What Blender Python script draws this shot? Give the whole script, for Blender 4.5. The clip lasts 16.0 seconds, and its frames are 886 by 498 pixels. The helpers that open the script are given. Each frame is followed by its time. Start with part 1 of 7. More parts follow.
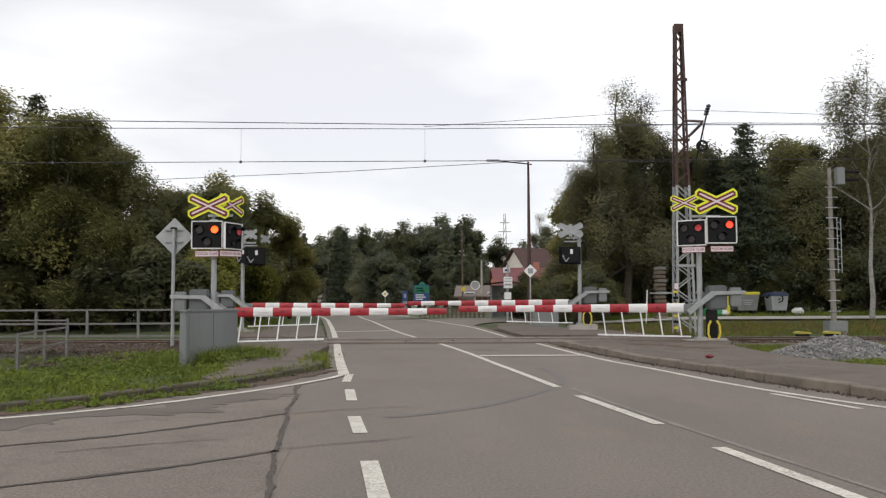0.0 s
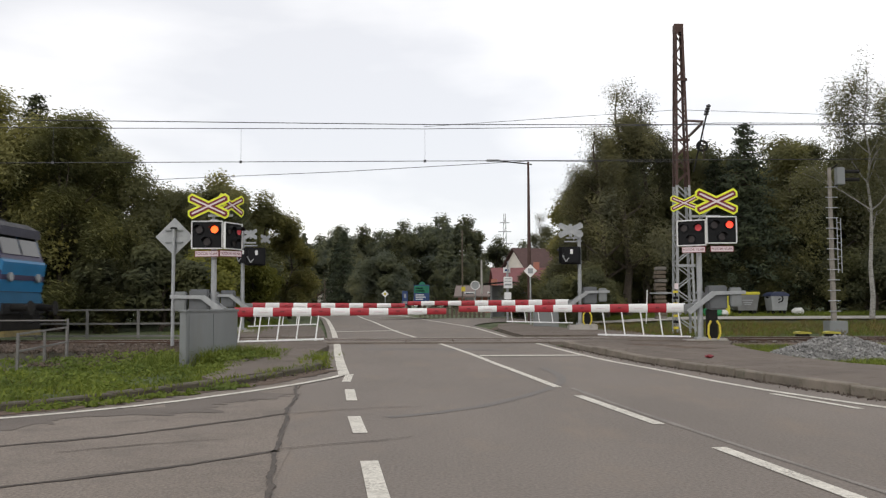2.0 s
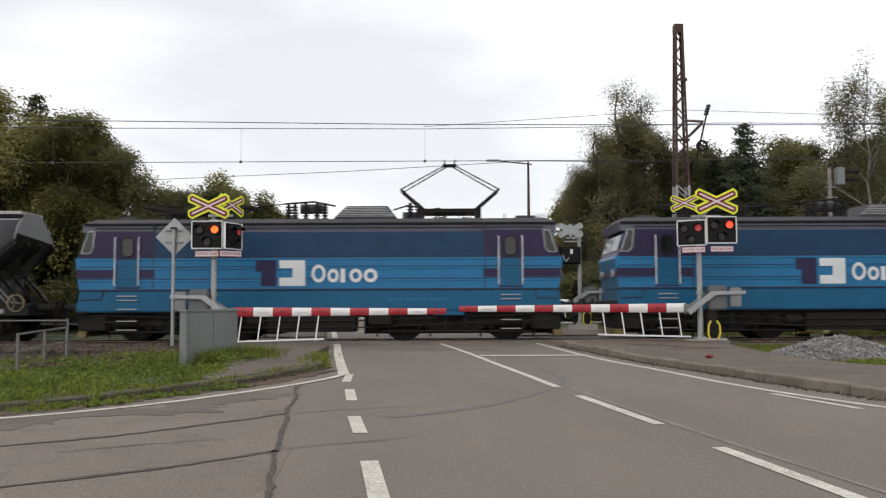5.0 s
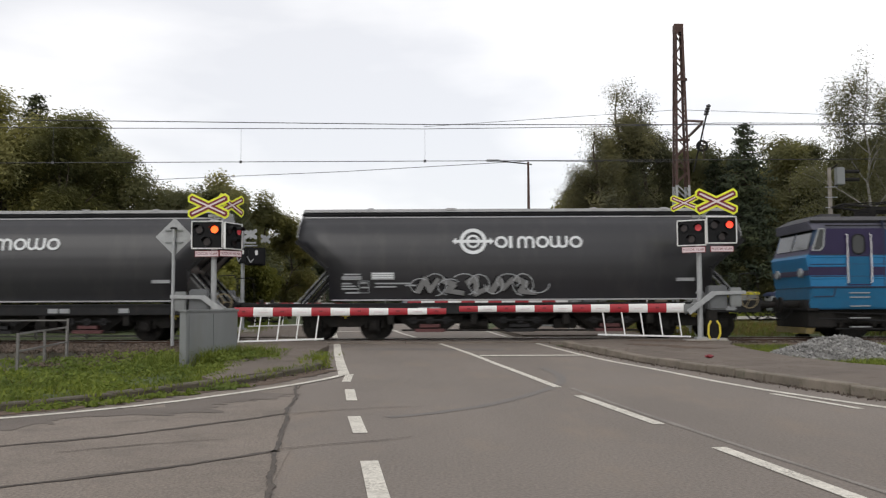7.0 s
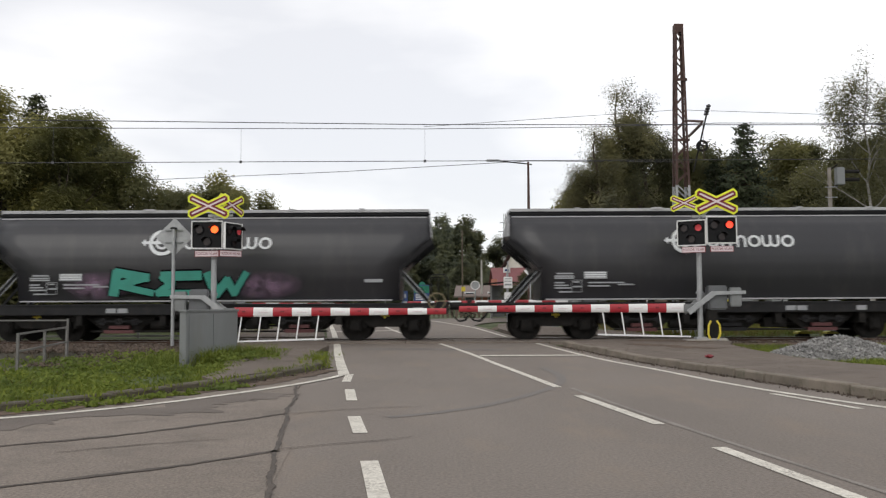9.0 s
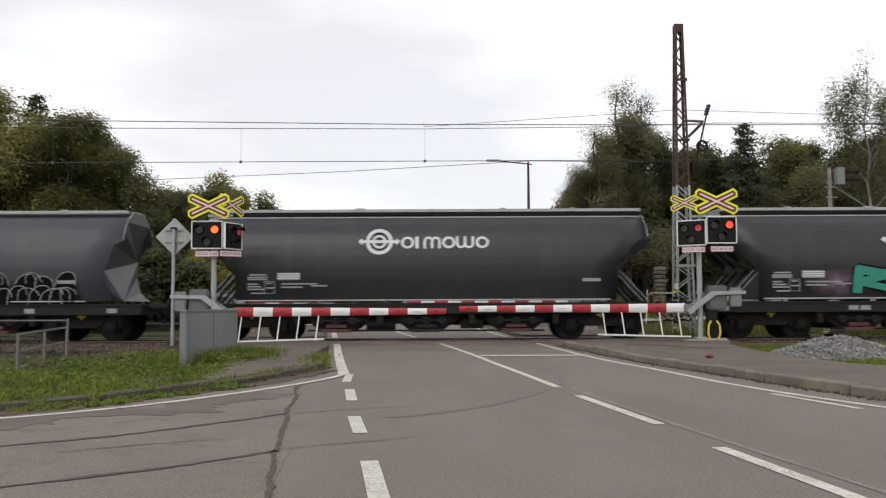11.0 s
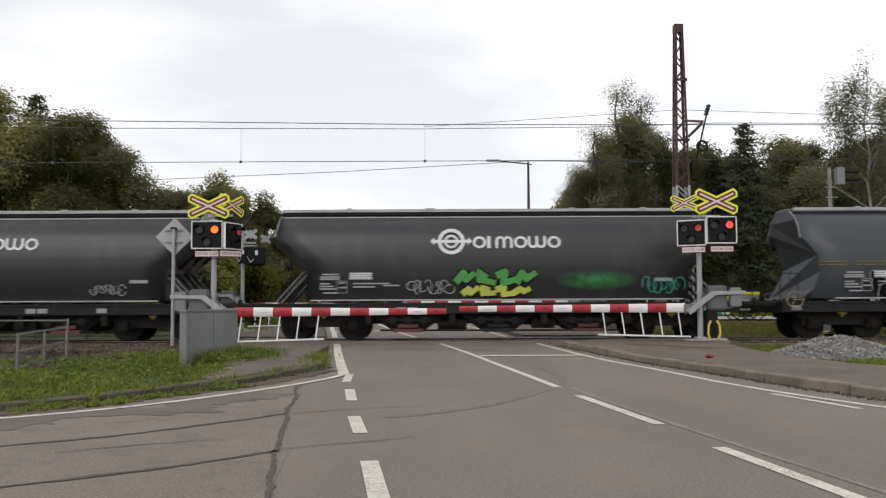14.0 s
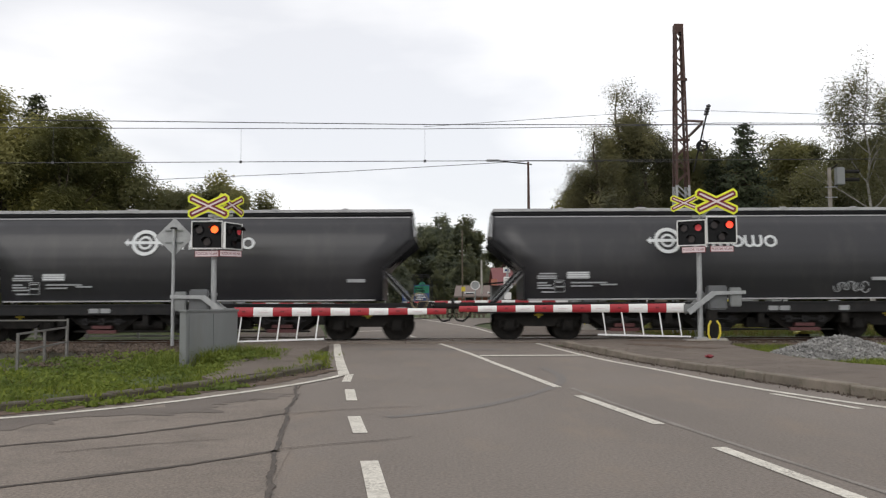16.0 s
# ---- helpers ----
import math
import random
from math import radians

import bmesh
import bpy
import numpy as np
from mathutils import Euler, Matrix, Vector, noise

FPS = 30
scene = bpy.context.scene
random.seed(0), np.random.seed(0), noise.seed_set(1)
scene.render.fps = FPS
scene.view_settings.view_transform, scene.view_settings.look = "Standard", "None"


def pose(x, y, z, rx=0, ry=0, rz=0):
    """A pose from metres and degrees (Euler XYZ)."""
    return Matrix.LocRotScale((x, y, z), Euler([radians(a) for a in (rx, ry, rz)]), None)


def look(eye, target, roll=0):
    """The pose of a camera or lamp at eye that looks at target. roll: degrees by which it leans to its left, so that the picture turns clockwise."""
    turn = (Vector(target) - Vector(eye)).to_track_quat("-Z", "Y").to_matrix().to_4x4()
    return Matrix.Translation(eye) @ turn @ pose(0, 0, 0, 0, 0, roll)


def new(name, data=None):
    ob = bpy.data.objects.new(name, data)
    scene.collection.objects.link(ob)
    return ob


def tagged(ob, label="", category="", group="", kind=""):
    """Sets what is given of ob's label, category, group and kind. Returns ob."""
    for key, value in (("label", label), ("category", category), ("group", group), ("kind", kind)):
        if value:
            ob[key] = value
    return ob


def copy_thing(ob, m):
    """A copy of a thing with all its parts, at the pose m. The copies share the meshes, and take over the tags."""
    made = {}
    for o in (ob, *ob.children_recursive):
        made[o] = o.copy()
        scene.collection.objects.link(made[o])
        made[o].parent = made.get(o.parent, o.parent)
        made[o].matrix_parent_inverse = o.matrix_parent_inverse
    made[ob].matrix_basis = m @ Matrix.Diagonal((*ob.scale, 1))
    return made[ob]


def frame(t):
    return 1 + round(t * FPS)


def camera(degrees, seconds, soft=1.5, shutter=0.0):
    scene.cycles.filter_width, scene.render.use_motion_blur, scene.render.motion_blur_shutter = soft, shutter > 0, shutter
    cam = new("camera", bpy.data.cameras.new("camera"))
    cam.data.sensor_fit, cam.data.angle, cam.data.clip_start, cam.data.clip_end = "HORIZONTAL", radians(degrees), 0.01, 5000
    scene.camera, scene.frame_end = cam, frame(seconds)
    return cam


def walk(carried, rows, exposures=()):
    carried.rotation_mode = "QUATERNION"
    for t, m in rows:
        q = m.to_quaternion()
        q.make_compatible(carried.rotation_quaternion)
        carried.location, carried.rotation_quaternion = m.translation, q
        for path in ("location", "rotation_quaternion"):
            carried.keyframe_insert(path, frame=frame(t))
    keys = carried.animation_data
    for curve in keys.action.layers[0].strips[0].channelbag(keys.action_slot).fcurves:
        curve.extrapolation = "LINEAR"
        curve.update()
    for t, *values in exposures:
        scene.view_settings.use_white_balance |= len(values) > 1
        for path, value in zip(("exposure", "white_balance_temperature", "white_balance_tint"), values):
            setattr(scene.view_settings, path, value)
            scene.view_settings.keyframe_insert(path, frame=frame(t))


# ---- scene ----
# ---- camera ----
cam = camera(52.49, 16.0, soft=1.25, shutter=0.22)
EYE = (0.0, 0.0, 1.2)
STAND = look(EYE, (0.0, 15.9, 1.2 + 1.01), -0.26)
walk(cam, [(0.0, STAND), (16.0, STAND)])

# ---- sky and sun: bright overcast ----
SUN_AZ, SUN_EL = radians(205), radians(36)
world = bpy.data.worlds.new("overcast_sky")
scene.world = world
world.use_nodes = True
wn, wl = world.node_tree.nodes, world.node_tree.links
wn.clear()
w_out = wn.new("ShaderNodeOutputWorld")
w_sky = wn.new("ShaderNodeTexSky")
w_sky.sky_type, w_sky.sun_disc = "NISHITA", False
w_sky.sun_elevation, w_sky.sun_rotation = SUN_EL, SUN_AZ
w_bg_sky, w_bg_cloud, w_add = wn.new("ShaderNodeBackground"), wn.new("ShaderNodeBackground"), wn.new("ShaderNodeAddShader")
w_bg_sky.inputs["Strength"].default_value = 0.02
w_tc, w_map = wn.new("ShaderNodeTexCoord"), wn.new("ShaderNodeMapping")
w_map.inputs["Scale"].default_value = (1.6, 1.6, 5.0)
w_map.inputs["Location"].default_value = (0.35, 0.1, 0.42)
w_noise, w_ramp = wn.new("ShaderNodeTexNoise"), wn.new("ShaderNodeValToRGB")
w_noise.inputs["Scale"].default_value, w_noise.inputs["Detail"].default_value = 1.7, 5.0
w_noise.inputs["Roughness"].default_value = 0.45
w_ramp.color_ramp.elements[0].position, w_ramp.color_ramp.elements[0].color = 0.38, (0.70, 0.695, 0.71, 1)
w_ramp.color_ramp.elements[1].position, w_ramp.color_ramp.elements[1].color = 0.62, (0.97, 0.945, 0.925, 1)
wl.new(w_tc.outputs["Generated"], w_map.inputs["Vector"])
wl.new(w_map.outputs["Vector"], w_noise.inputs["Vector"])
wl.new(w_noise.outputs["Fac"], w_ramp.inputs["Fac"])
wl.new(w_ramp.outputs["Color"], w_bg_cloud.inputs["Color"])
w_bg_cloud.inputs["Strength"].default_value = 1.15
wl.new(w_sky.outputs["Color"], w_bg_sky.inputs["Color"])
wl.new(w_bg_sky.outputs[0], w_add.inputs[0])
wl.new(w_bg_cloud.outputs[0], w_add.inputs[1])
wl.new(w_add.outputs[0], w_out.inputs["Surface"])
sun = new("sun", bpy.data.lights.new("sun", "SUN"))
sun.data.energy, sun.data.angle, sun.data.color = 0.75, radians(40), (1.0, 0.97, 0.92)
sun.matrix_world = look((math.sin(SUN_AZ) * 40, math.cos(SUN_AZ) * 40, 29), (0, 0, 0))
scene.view_settings.exposure = 0.0


# ---- materials ----
def mix(nt, fac, a, b, blend="MIX"):
    n = nt.nodes.new("ShaderNodeMix")
    n.data_type, n.blend_type = "RGBA", blend
    for sock, v in ((n.inputs[0], fac), (n.inputs[6], a), (n.inputs[7], b)):
        if hasattr(v, "is_linked"):
            nt.links.new(v, sock)
        elif isinstance(v, tuple):
            sock.default_value = (*v, 1)
        else:
            sock.default_value = v
    return n.outputs[2]


def noise_fac(nt, scale, detail=4.0, rough=0.55, lo=0.3, hi=0.7, stretch=(1, 1, 1), where="Object"):
    tc, mp = nt.nodes.new("ShaderNodeTexCoord"), nt.nodes.new("ShaderNodeMapping")
    mp.inputs["Scale"].default_value = stretch
    n, r = nt.nodes.new("ShaderNodeTexNoise"), nt.nodes.new("ShaderNodeMapRange")
    n.inputs["Scale"].default_value, n.inputs["Detail"].default_value, n.inputs["Roughness"].default_value = scale, detail, rough
    r.inputs["From Min"].default_value, r.inputs["From Max"].default_value = lo, hi
    nt.links.new(tc.outputs[where], mp.inputs["Vector"])
    nt.links.new(mp.outputs["Vector"], n.inputs["Vector"])
    nt.links.new(n.outputs["Fac"], r.inputs["Value"])
    return r.outputs["Result"]


def mat(name, col, rough=0.6, metal=0.0, var=0.2, scale=1.5, fine=40.0, bump=0.15, dirt=None, dirt_amount=0.35, stretch=(1, 1, 1), island=0.0, spec=0.5, grain_amount=0.0):
    """A surface with broad stains, fine grain, relief and a dirt colour."""
    m = bpy.data.materials.new(name)
    m.use_nodes = True
    nt = m.node_tree
    b = nt.nodes["Principled BSDF"]
    dark, light = tuple(c * (1 - var) for c in col), tuple(min(1, c * (1 + var)) for c in col)
    c = mix(nt, noise_fac(nt, scale, stretch=stretch), dark, light)
    grain = noise_fac(nt, fine, detail=3.0)
    c = mix(nt, grain_amount or 0.5 * var + 0.08, c, mix(nt, grain, tuple(v * 0.5 for v in col), tuple(min(1, v * 1.5) for v in col)))
    if dirt:
        d = noise_fac(nt, scale * 2.3, detail=7.0, rough=0.65, lo=0.52, hi=0.72, stretch=stretch)
        am = nt.nodes.new("ShaderNodeMath")
        am.operation = "MULTIPLY"
        am.inputs[1].default_value = dirt_amount
        nt.links.new(d, am.inputs[0])
        c = mix(nt, am.outputs[0], c, dirt)
    if island:
        g = nt.nodes.new("ShaderNodeNewGeometry")
        oi = nt.nodes.new("ShaderNodeObjectInfo")
        ad = nt.nodes.new("ShaderNodeMath")
        ad.operation = "ADD"
        nt.links.new(g.outputs["Random Per Island"], ad.inputs[0])
        nt.links.new(oi.outputs["Random"], ad.inputs[1])
        pp = nt.nodes.new("ShaderNodeMath")
        pp.operation = "MULTIPLY"
        pp.inputs[1].default_value = 0.5
        nt.links.new(ad.outputs[0], pp.inputs[0])
        c = mix(nt, pp.outputs[0], mix(nt, 1.0, c, (1 - island,) * 3, "MULTIPLY"), mix(nt, 1.0, c, (1 + island,) * 3, "MULTIPLY"))
    nt.links.new(c, b.inputs["Base Color"])
    b.inputs["Roughness"].default_value, b.inputs["Metallic"].default_value = rough, metal
    b.inputs["Specular IOR Level"].default_value = spec
    if bump:
        bn = nt.nodes.new("ShaderNodeBump")
        bn.inputs["Strength"].default_value, bn.inputs["Distance"].default_value = bump, 0.02
        nt.links.new(grain, bn.inputs["Height"])
        nt.links.new(bn.outputs["Normal"], b.inputs["Normal"])
    return m


def glow(name, col, strength):
    m = bpy.data.materials.new(name)
    m.use_nodes = True
    b = m.node_tree.nodes["Principled BSDF"]
    b.inputs["Base Color"].default_value = (*col, 1)
    b.inputs["Emission Color"].default_value, b.inputs["Emission Strength"].default_value = (*col, 1), strength
    return m


def leaf_mat(name, col, col2, through_light=0.35):
    m = bpy.data.materials.new(name)
    m.use_nodes = True
    nt = m.node_tree
    b = nt.nodes["Principled BSDF"]
    g = nt.nodes.new("ShaderNodeNewGeometry")
    oi = nt.nodes.new("ShaderNodeObjectInfo")
    c = mix(nt, g.outputs["Random Per Island"], col, col2)
    c = mix(nt, noise_fac(nt, 0.55, detail=2.0), c, mix(nt, 1.0, c, (1.55, 1.4, 0.9), "MULTIPLY"))
    c = mix(nt, oi.outputs["Random"], mix(nt, 1.0, c, (0.82, 0.85, 0.9), "MULTIPLY"), mix(nt, 1.0, c, (1.15, 1.1, 1.0), "MULTIPLY"))
    nt.links.new(c, b.inputs["Base Color"])
    b.inputs["Roughness"].default_value = 0.75
    b.inputs["Specular IOR Level"].default_value = 0.1
    t, s = nt.nodes.new("ShaderNodeBsdfTranslucent"), nt.nodes.new("ShaderNodeMixShader")
    s.inputs[0].default_value = through_light
    nt.links.new(c, t.inputs["Color"])
    nt.links.new(b.outputs[0], s.inputs[1])
    nt.links.new(t.outputs[0], s.inputs[2])
    nt.links.new(s.outputs[0], nt.nodes["Material Output"].inputs["Surface"])
    return m


def glass_mat(name, tint, rough=0.05):
    m = bpy.data.materials.new(name)
    m.use_nodes = True
    b = m.node_tree.nodes["Principled BSDF"]
    b.inputs["Base Color"].default_value, b.inputs["Roughness"].default_value = (*tint, 1), rough
    b.inputs["IOR"].default_value, b.inputs["Specular IOR Level"].default_value = 1.5, 0.8
    b.inputs["Transmission Weight"].default_value = 0.6
    return m


ASPHALT = mat("asphalt", (0.165, 0.14, 0.119), 0.85, var=0.26, scale=0.45, fine=38, bump=0.45, dirt=(0.215, 0.17, 0.128), dirt_amount=0.6, stretch=(1, 0.35, 1), grain_amount=0.55)
ASPHALT_OLD = mat("old_asphalt", (0.19, 0.159, 0.132), 0.88, var=0.3, scale=0.7, fine=45, bump=0.6, dirt=(0.105, 0.088, 0.074), dirt_amount=0.6, grain_amount=0.65)
ASPHALT_FRESH = mat("dark_asphalt_patch", (0.118, 0.098, 0.082), 0.85, var=0.15, scale=0.8, fine=60, bump=0.3)
TYRE = mat("rubbed_asphalt", (0.142, 0.127, 0.115), 0.8, var=0.2, scale=0.8, fine=38, bump=0.4, grain_amount=0.4)
TRACE = mat("pale_line_trace", (0.2, 0.18, 0.16), 0.85, var=0.3, scale=2, fine=38, bump=0.4, grain_amount=0.4)
TAR = mat("tar_joint", (0.068, 0.055, 0.045), 0.85, var=0.3, scale=4, fine=60, bump=0.3)
PAVE = mat("worn_footway_asphalt", (0.132, 0.106, 0.086), 0.9, var=0.34, scale=0.8, fine=30, bump=0.7, dirt=(0.07, 0.052, 0.036), dirt_amount=0.75, grain_amount=0.55)
KERB = mat("kerb_stone", (0.175, 0.148, 0.118), 0.9, var=0.25, scale=2, fine=40, bump=0.5, dirt=(0.07, 0.07, 0.04), dirt_amount=0.7, island=0.15)
# Left kerb: moss, and the shadow on it put into the dark base colour.
KERB_OLD = mat("mossy_shadowed_old_kerb_stone", (0.082, 0.07, 0.05), 0.95, var=0.3, scale=2, fine=40, bump=0.6, dirt=(0.04, 0.045, 0.02), dirt_amount=0.7, island=0.15)


def chipped_paint(name, col, under, much):
    """Road paint rubbed through to the asphalt in specks and broad worn places."""
    m = mat(name, col, 0.75, var=0.15, scale=3, fine=40, bump=0.3, dirt=(0.3, 0.27, 0.22), dirt_amount=0.6, grain_amount=0.25)
    nt = m.node_tree
    b = nt.nodes["Principled BSDF"]
    painted = b.inputs["Base Color"].links[0].from_socket
    chips = noise_fac(nt, 34.0, detail=5.0, rough=0.7, lo=0.58 - much, hi=0.68 - much)
    worn = noise_fac(nt, 2.2, detail=4.0, rough=0.6, lo=0.35, hi=0.75)
    k = nt.nodes.new("ShaderNodeMath")
    k.operation = "MULTIPLY"
    nt.links.new(chips, k.inputs[0])
    nt.links.new(worn, k.inputs[1])
    nt.links.new(mix(nt, k.outputs[0], painted, under), b.inputs["Base Color"])
    return m


ROAD_PAINT = chipped_paint("worn_road_paint", (0.6, 0.57, 0.5), (0.15, 0.125, 0.105), 0.1)

GRASS_GROUND = mat("grass_ground", (0.062, 0.08, 0.028), 0.95, var=0.4, scale=0.4, fine=25, bump=0.8, dirt=(0.1, 0.08, 0.05), dirt_amount=0.6)
BALLAST = mat("ballast_stone", (0.088, 0.065, 0.05), 0.95, var=0.3, scale=2, fine=25, bump=0.6, island=0.6)
GRAVEL = mat("crushed_grey_stone", (0.24, 0.235, 0.225), 0.95, var=0.2, scale=3, fine=30, bump=0.5, island=0.6)
RUST_RAIL = mat("rusty_rail", (0.09, 0.055, 0.04), 0.75, 0.3, var=0.3, scale=4, fine=50)
RAIL_TOP = mat("polished_rail", (0.42, 0.4, 0.38), 0.35, 0.9, var=0.1)
SLEEPER = mat("concrete_sleeper", (0.22, 0.2, 0.175), 0.95, var=0.25, scale=3)
CONCRETE = mat("weathered_concrete", (0.36, 0.34, 0.31), 0.9, var=0.22, scale=1.5, fine=30, bump=0.4, dirt=(0.15, 0.14, 0.12), dirt_amount=0.6)
STAINED = mat("stained_dark_concrete", (0.17, 0.155, 0.135), 0.9, var=0.3, scale=1.5, fine=30, bump=0.4, dirt=(0.06, 0.055, 0.045), dirt_amount=0.8, stretch=(1, 1, 0.25))
GALV = mat("galvanised_steel", (0.33, 0.34, 0.345), 0.5, 0.35, var=0.15, scale=5, fine=60, bump=0.05)
CABINET = mat("painted_grey_steel", (0.19, 0.2, 0.2), 0.55, 0.1, var=0.12, scale=1.2, fine=50, bump=0.05, dirt=(0.16, 0.15, 0.13), dirt_amount=0.4, stretch=(1, 1, 0.3))
RUST_MAST = mat("rusted_brown_steel", (0.075, 0.042, 0.035), 0.8, 0.2, var=0.35, scale=3, fine=50, bump=0.2)
ZINC_MAST = mat("pale_zinc_paint", (0.3, 0.31, 0.31), 0.6, 0.2, var=0.2, scale=3)
DARK = mat("dark_grimy_steel", (0.014, 0.013, 0.012), 0.8, 0.1, var=0.4, scale=3, fine=40, bump=0.2, dirt=(0.035, 0.028, 0.022), dirt_amount=0.5, spec=0.25)
BLACK = mat("black_paint", (0.009, 0.009, 0.01), 0.65, var=0.2, spec=0.2)
WHITE = mat("white_paint", (0.74, 0.74, 0.73), 0.5, var=0.06, dirt=(0.5, 0.48, 0.44), dirt_amount=0.3)
RED = mat("signal_red_paint", (0.34, 0.018, 0.028), 0.45, var=0.12, scale=3, dirt=(0.25, 0.03, 0.03), dirt_amount=0.3)
YELLOW = mat("fluorescent_yellow_sheet", (0.72, 0.78, 0.03), 0.45, var=0.05)
RAIL_GREY = mat("dull_railing_paint", (0.155, 0.15, 0.142), 0.6, 0.2, var=0.2, scale=3)
DARK_RED = mat("dark_red_sheet", (0.17, 0.012, 0.018), 0.5, var=0.1)
PALE_PINK = mat("pale_reflective_sheet", (0.66, 0.56, 0.58), 0.4, var=0.06)
WIRE = mat("overhead_wire", (0.06, 0.06, 0.065), 0.5, 0.5, var=0.1)
LENS_DARK = mat("dark_signal_lens", (0.02, 0.008, 0.008), 0.3, var=0.1, bump=0)
LENS_LIT = glow("lit_signal_lens", (1.0, 0.1, 0.015), 2.6)
LENS_RED = glow("lit_red_signal_lens", (1.0, 0.045, 0.02), 2.2)
LENS_DIM = glow("edge_lit_signal_lens", (0.5, 0.04, 0.05), 0.25)
LEAF_A = leaf_mat("mixed_green_leaves", (0.15, 0.155, 0.077), (0.192, 0.197, 0.1), 0.48)
LEAF_B = leaf_mat("dark_green_leaves", (0.088, 0.096, 0.06), (0.122, 0.13, 0.078), 0.45)
LEAF_C = leaf_mat("yellow_green_leaves", (.105,.12,.036), (.15,.16,.05))
LEAF_D = leaf_mat("grey_green_birch_leaves", (0.104, 0.11, 0.08), (0.122, 0.128, 0.094), 0.45)
# Far leaves paler and bluer: distance haze is mixed into their colour.
LEAF_HAZED = leaf_mat("hazed_far_leaves", (0.1, 0.116, 0.094), (0.126, 0.142, 0.112), 0.45)
NEEDLE = leaf_mat("dark_conifer_needles", (0.036, 0.047, 0.034), (0.054, 0.066, 0.045), 0.1)
GRASS = leaf_mat("grass_blades", (0.068, 0.1, 0.024), (0.14, 0.178, 0.048), 0.3)
DRY = leaf_mat("dry_weed", (0.075, 0.062, 0.034), (0.125, 0.105, 0.058), 0.2)
BARK = mat("brown_bark", (0.07, 0.055, 0.042), 0.95, var=0.4, scale=4, fine=30, bump=0.6)
BIRCH_BARK = mat("white_birch_bark", (0.27, 0.26, 0.24), 0.9, var=0.2, scale=3, dirt=(0.05, 0.045, 0.04), dirt_amount=0.9, stretch=(1, 1, 3))


# ---- mesh helpers ----
def part(name, bm, material, parent=None, label="", at=None, smooth=False):
    """Links a bmesh as one mesh object, under a thing or a part."""
    me = bpy.data.meshes.new(name)
    bmesh.ops.recalc_face_normals(bm, faces=bm.faces[:])
    bm.to_mesh(me)
    bm.free()
    me.materials.append(material)
    if smooth:
        me.polygons.foreach_set("use_smooth", [True] * len(me.polygons))
    ob = new(name, me)
    if parent:
        ob.parent = parent
    if at is not None:
        ob.matrix_basis = at if isinstance(at, Matrix) else Matrix.Translation(at)
    if label:
        ob["label"] = label
    return ob


def raw(name, verts, faces, material, parent=None, smooth=False):
    me = bpy.data.meshes.new(name)
    me.from_pydata(verts, [], faces)
    me.materials.append(material)
    if smooth:
        me.polygons.foreach_set("use_smooth", [True] * len(me.polygons))
    ob = new(name, me)
    if parent:
        ob.parent = parent
    return ob


def thing(name, label, category, group="", at=None, kind=""):
    ob = new(name)
    if at is not None:
        ob.matrix_basis = at if isinstance(at, Matrix) else Matrix.Translation(at)
    return tagged(ob, label, category, group, kind)


def B():
    return bmesh.new()


def hexa(bm, pts):
    """A block from its four lower and four upper corners."""
    v = [bm.verts.new(p) for p in pts]
    for f in ((3, 2, 1, 0), (4, 5, 6, 7), (0, 1, 5, 4), (1, 2, 6, 5), (2, 3, 7, 6), (3, 0, 4, 7)):
        bm.faces.new([v[i] for i in f])
    return v


def box(bm, x0, x1, y0, y1, z0, z1, bev=0.0):
    v = hexa(bm, [(x0, y0, z0), (x1, y0, z0), (x1, y1, z0), (x0, y1, z0), (x0, y0, z1), (x1, y0, z1), (x1, y1, z1), (x0, y1, z1)])
    if bev:
        es = list({e for w in v for e in w.link_edges})
        bmesh.ops.bevel(bm, geom=es, offset=bev, segments=2, affect="EDGES")
    return bm


def bar(bm, p, q, w, h=None):
    """A square bar between two points."""
    p, q = Vector(p), Vector(q)
    h = h or w
    d = (q - p).normalized()
    s = d.cross(Vector((0, 0, 1)))
    s = s.normalized() if s.length > 1e-3 else Vector((1, 0, 0))
    u = s.cross(d).normalized()
    c = [(-w / 2, -h / 2), (w / 2, -h / 2), (w / 2, h / 2), (-w / 2, h / 2)]
    hexa(bm, [p + s * a + u * b for a, b in c] + [q + s * a + u * b for a, b in c])
    return bm


def rod(bm, p, q, r, r2=None, n=8, caps=True):
    p, q = Vector(p), Vector(q)
    r2 = r if r2 is None else r2
    d = (q - p).normalized()
    s = d.orthogonal().normalized()
    u = d.cross(s)
    a = [bm.verts.new(p + (s * math.cos(2 * math.pi * i / n) + u * math.sin(2 * math.pi * i / n)) * r) for i in range(n)]
    b = [bm.verts.new(q + (s * math.cos(2 * math.pi * i / n) + u * math.sin(2 * math.pi * i / n)) * r2) for i in range(n)]
    for i in range(n):
        bm.faces.new((a[i], a[(i + 1) % n], b[(i + 1) % n], b[i]))
    if caps:
        bm.faces.new(a[::-1])
        bm.faces.new(b)
    return bm


def pipe(bm, pts, r, n=6):
    for p, q in zip(pts, pts[1:]):
        rod(bm, p, q, r, n=n)
    return bm


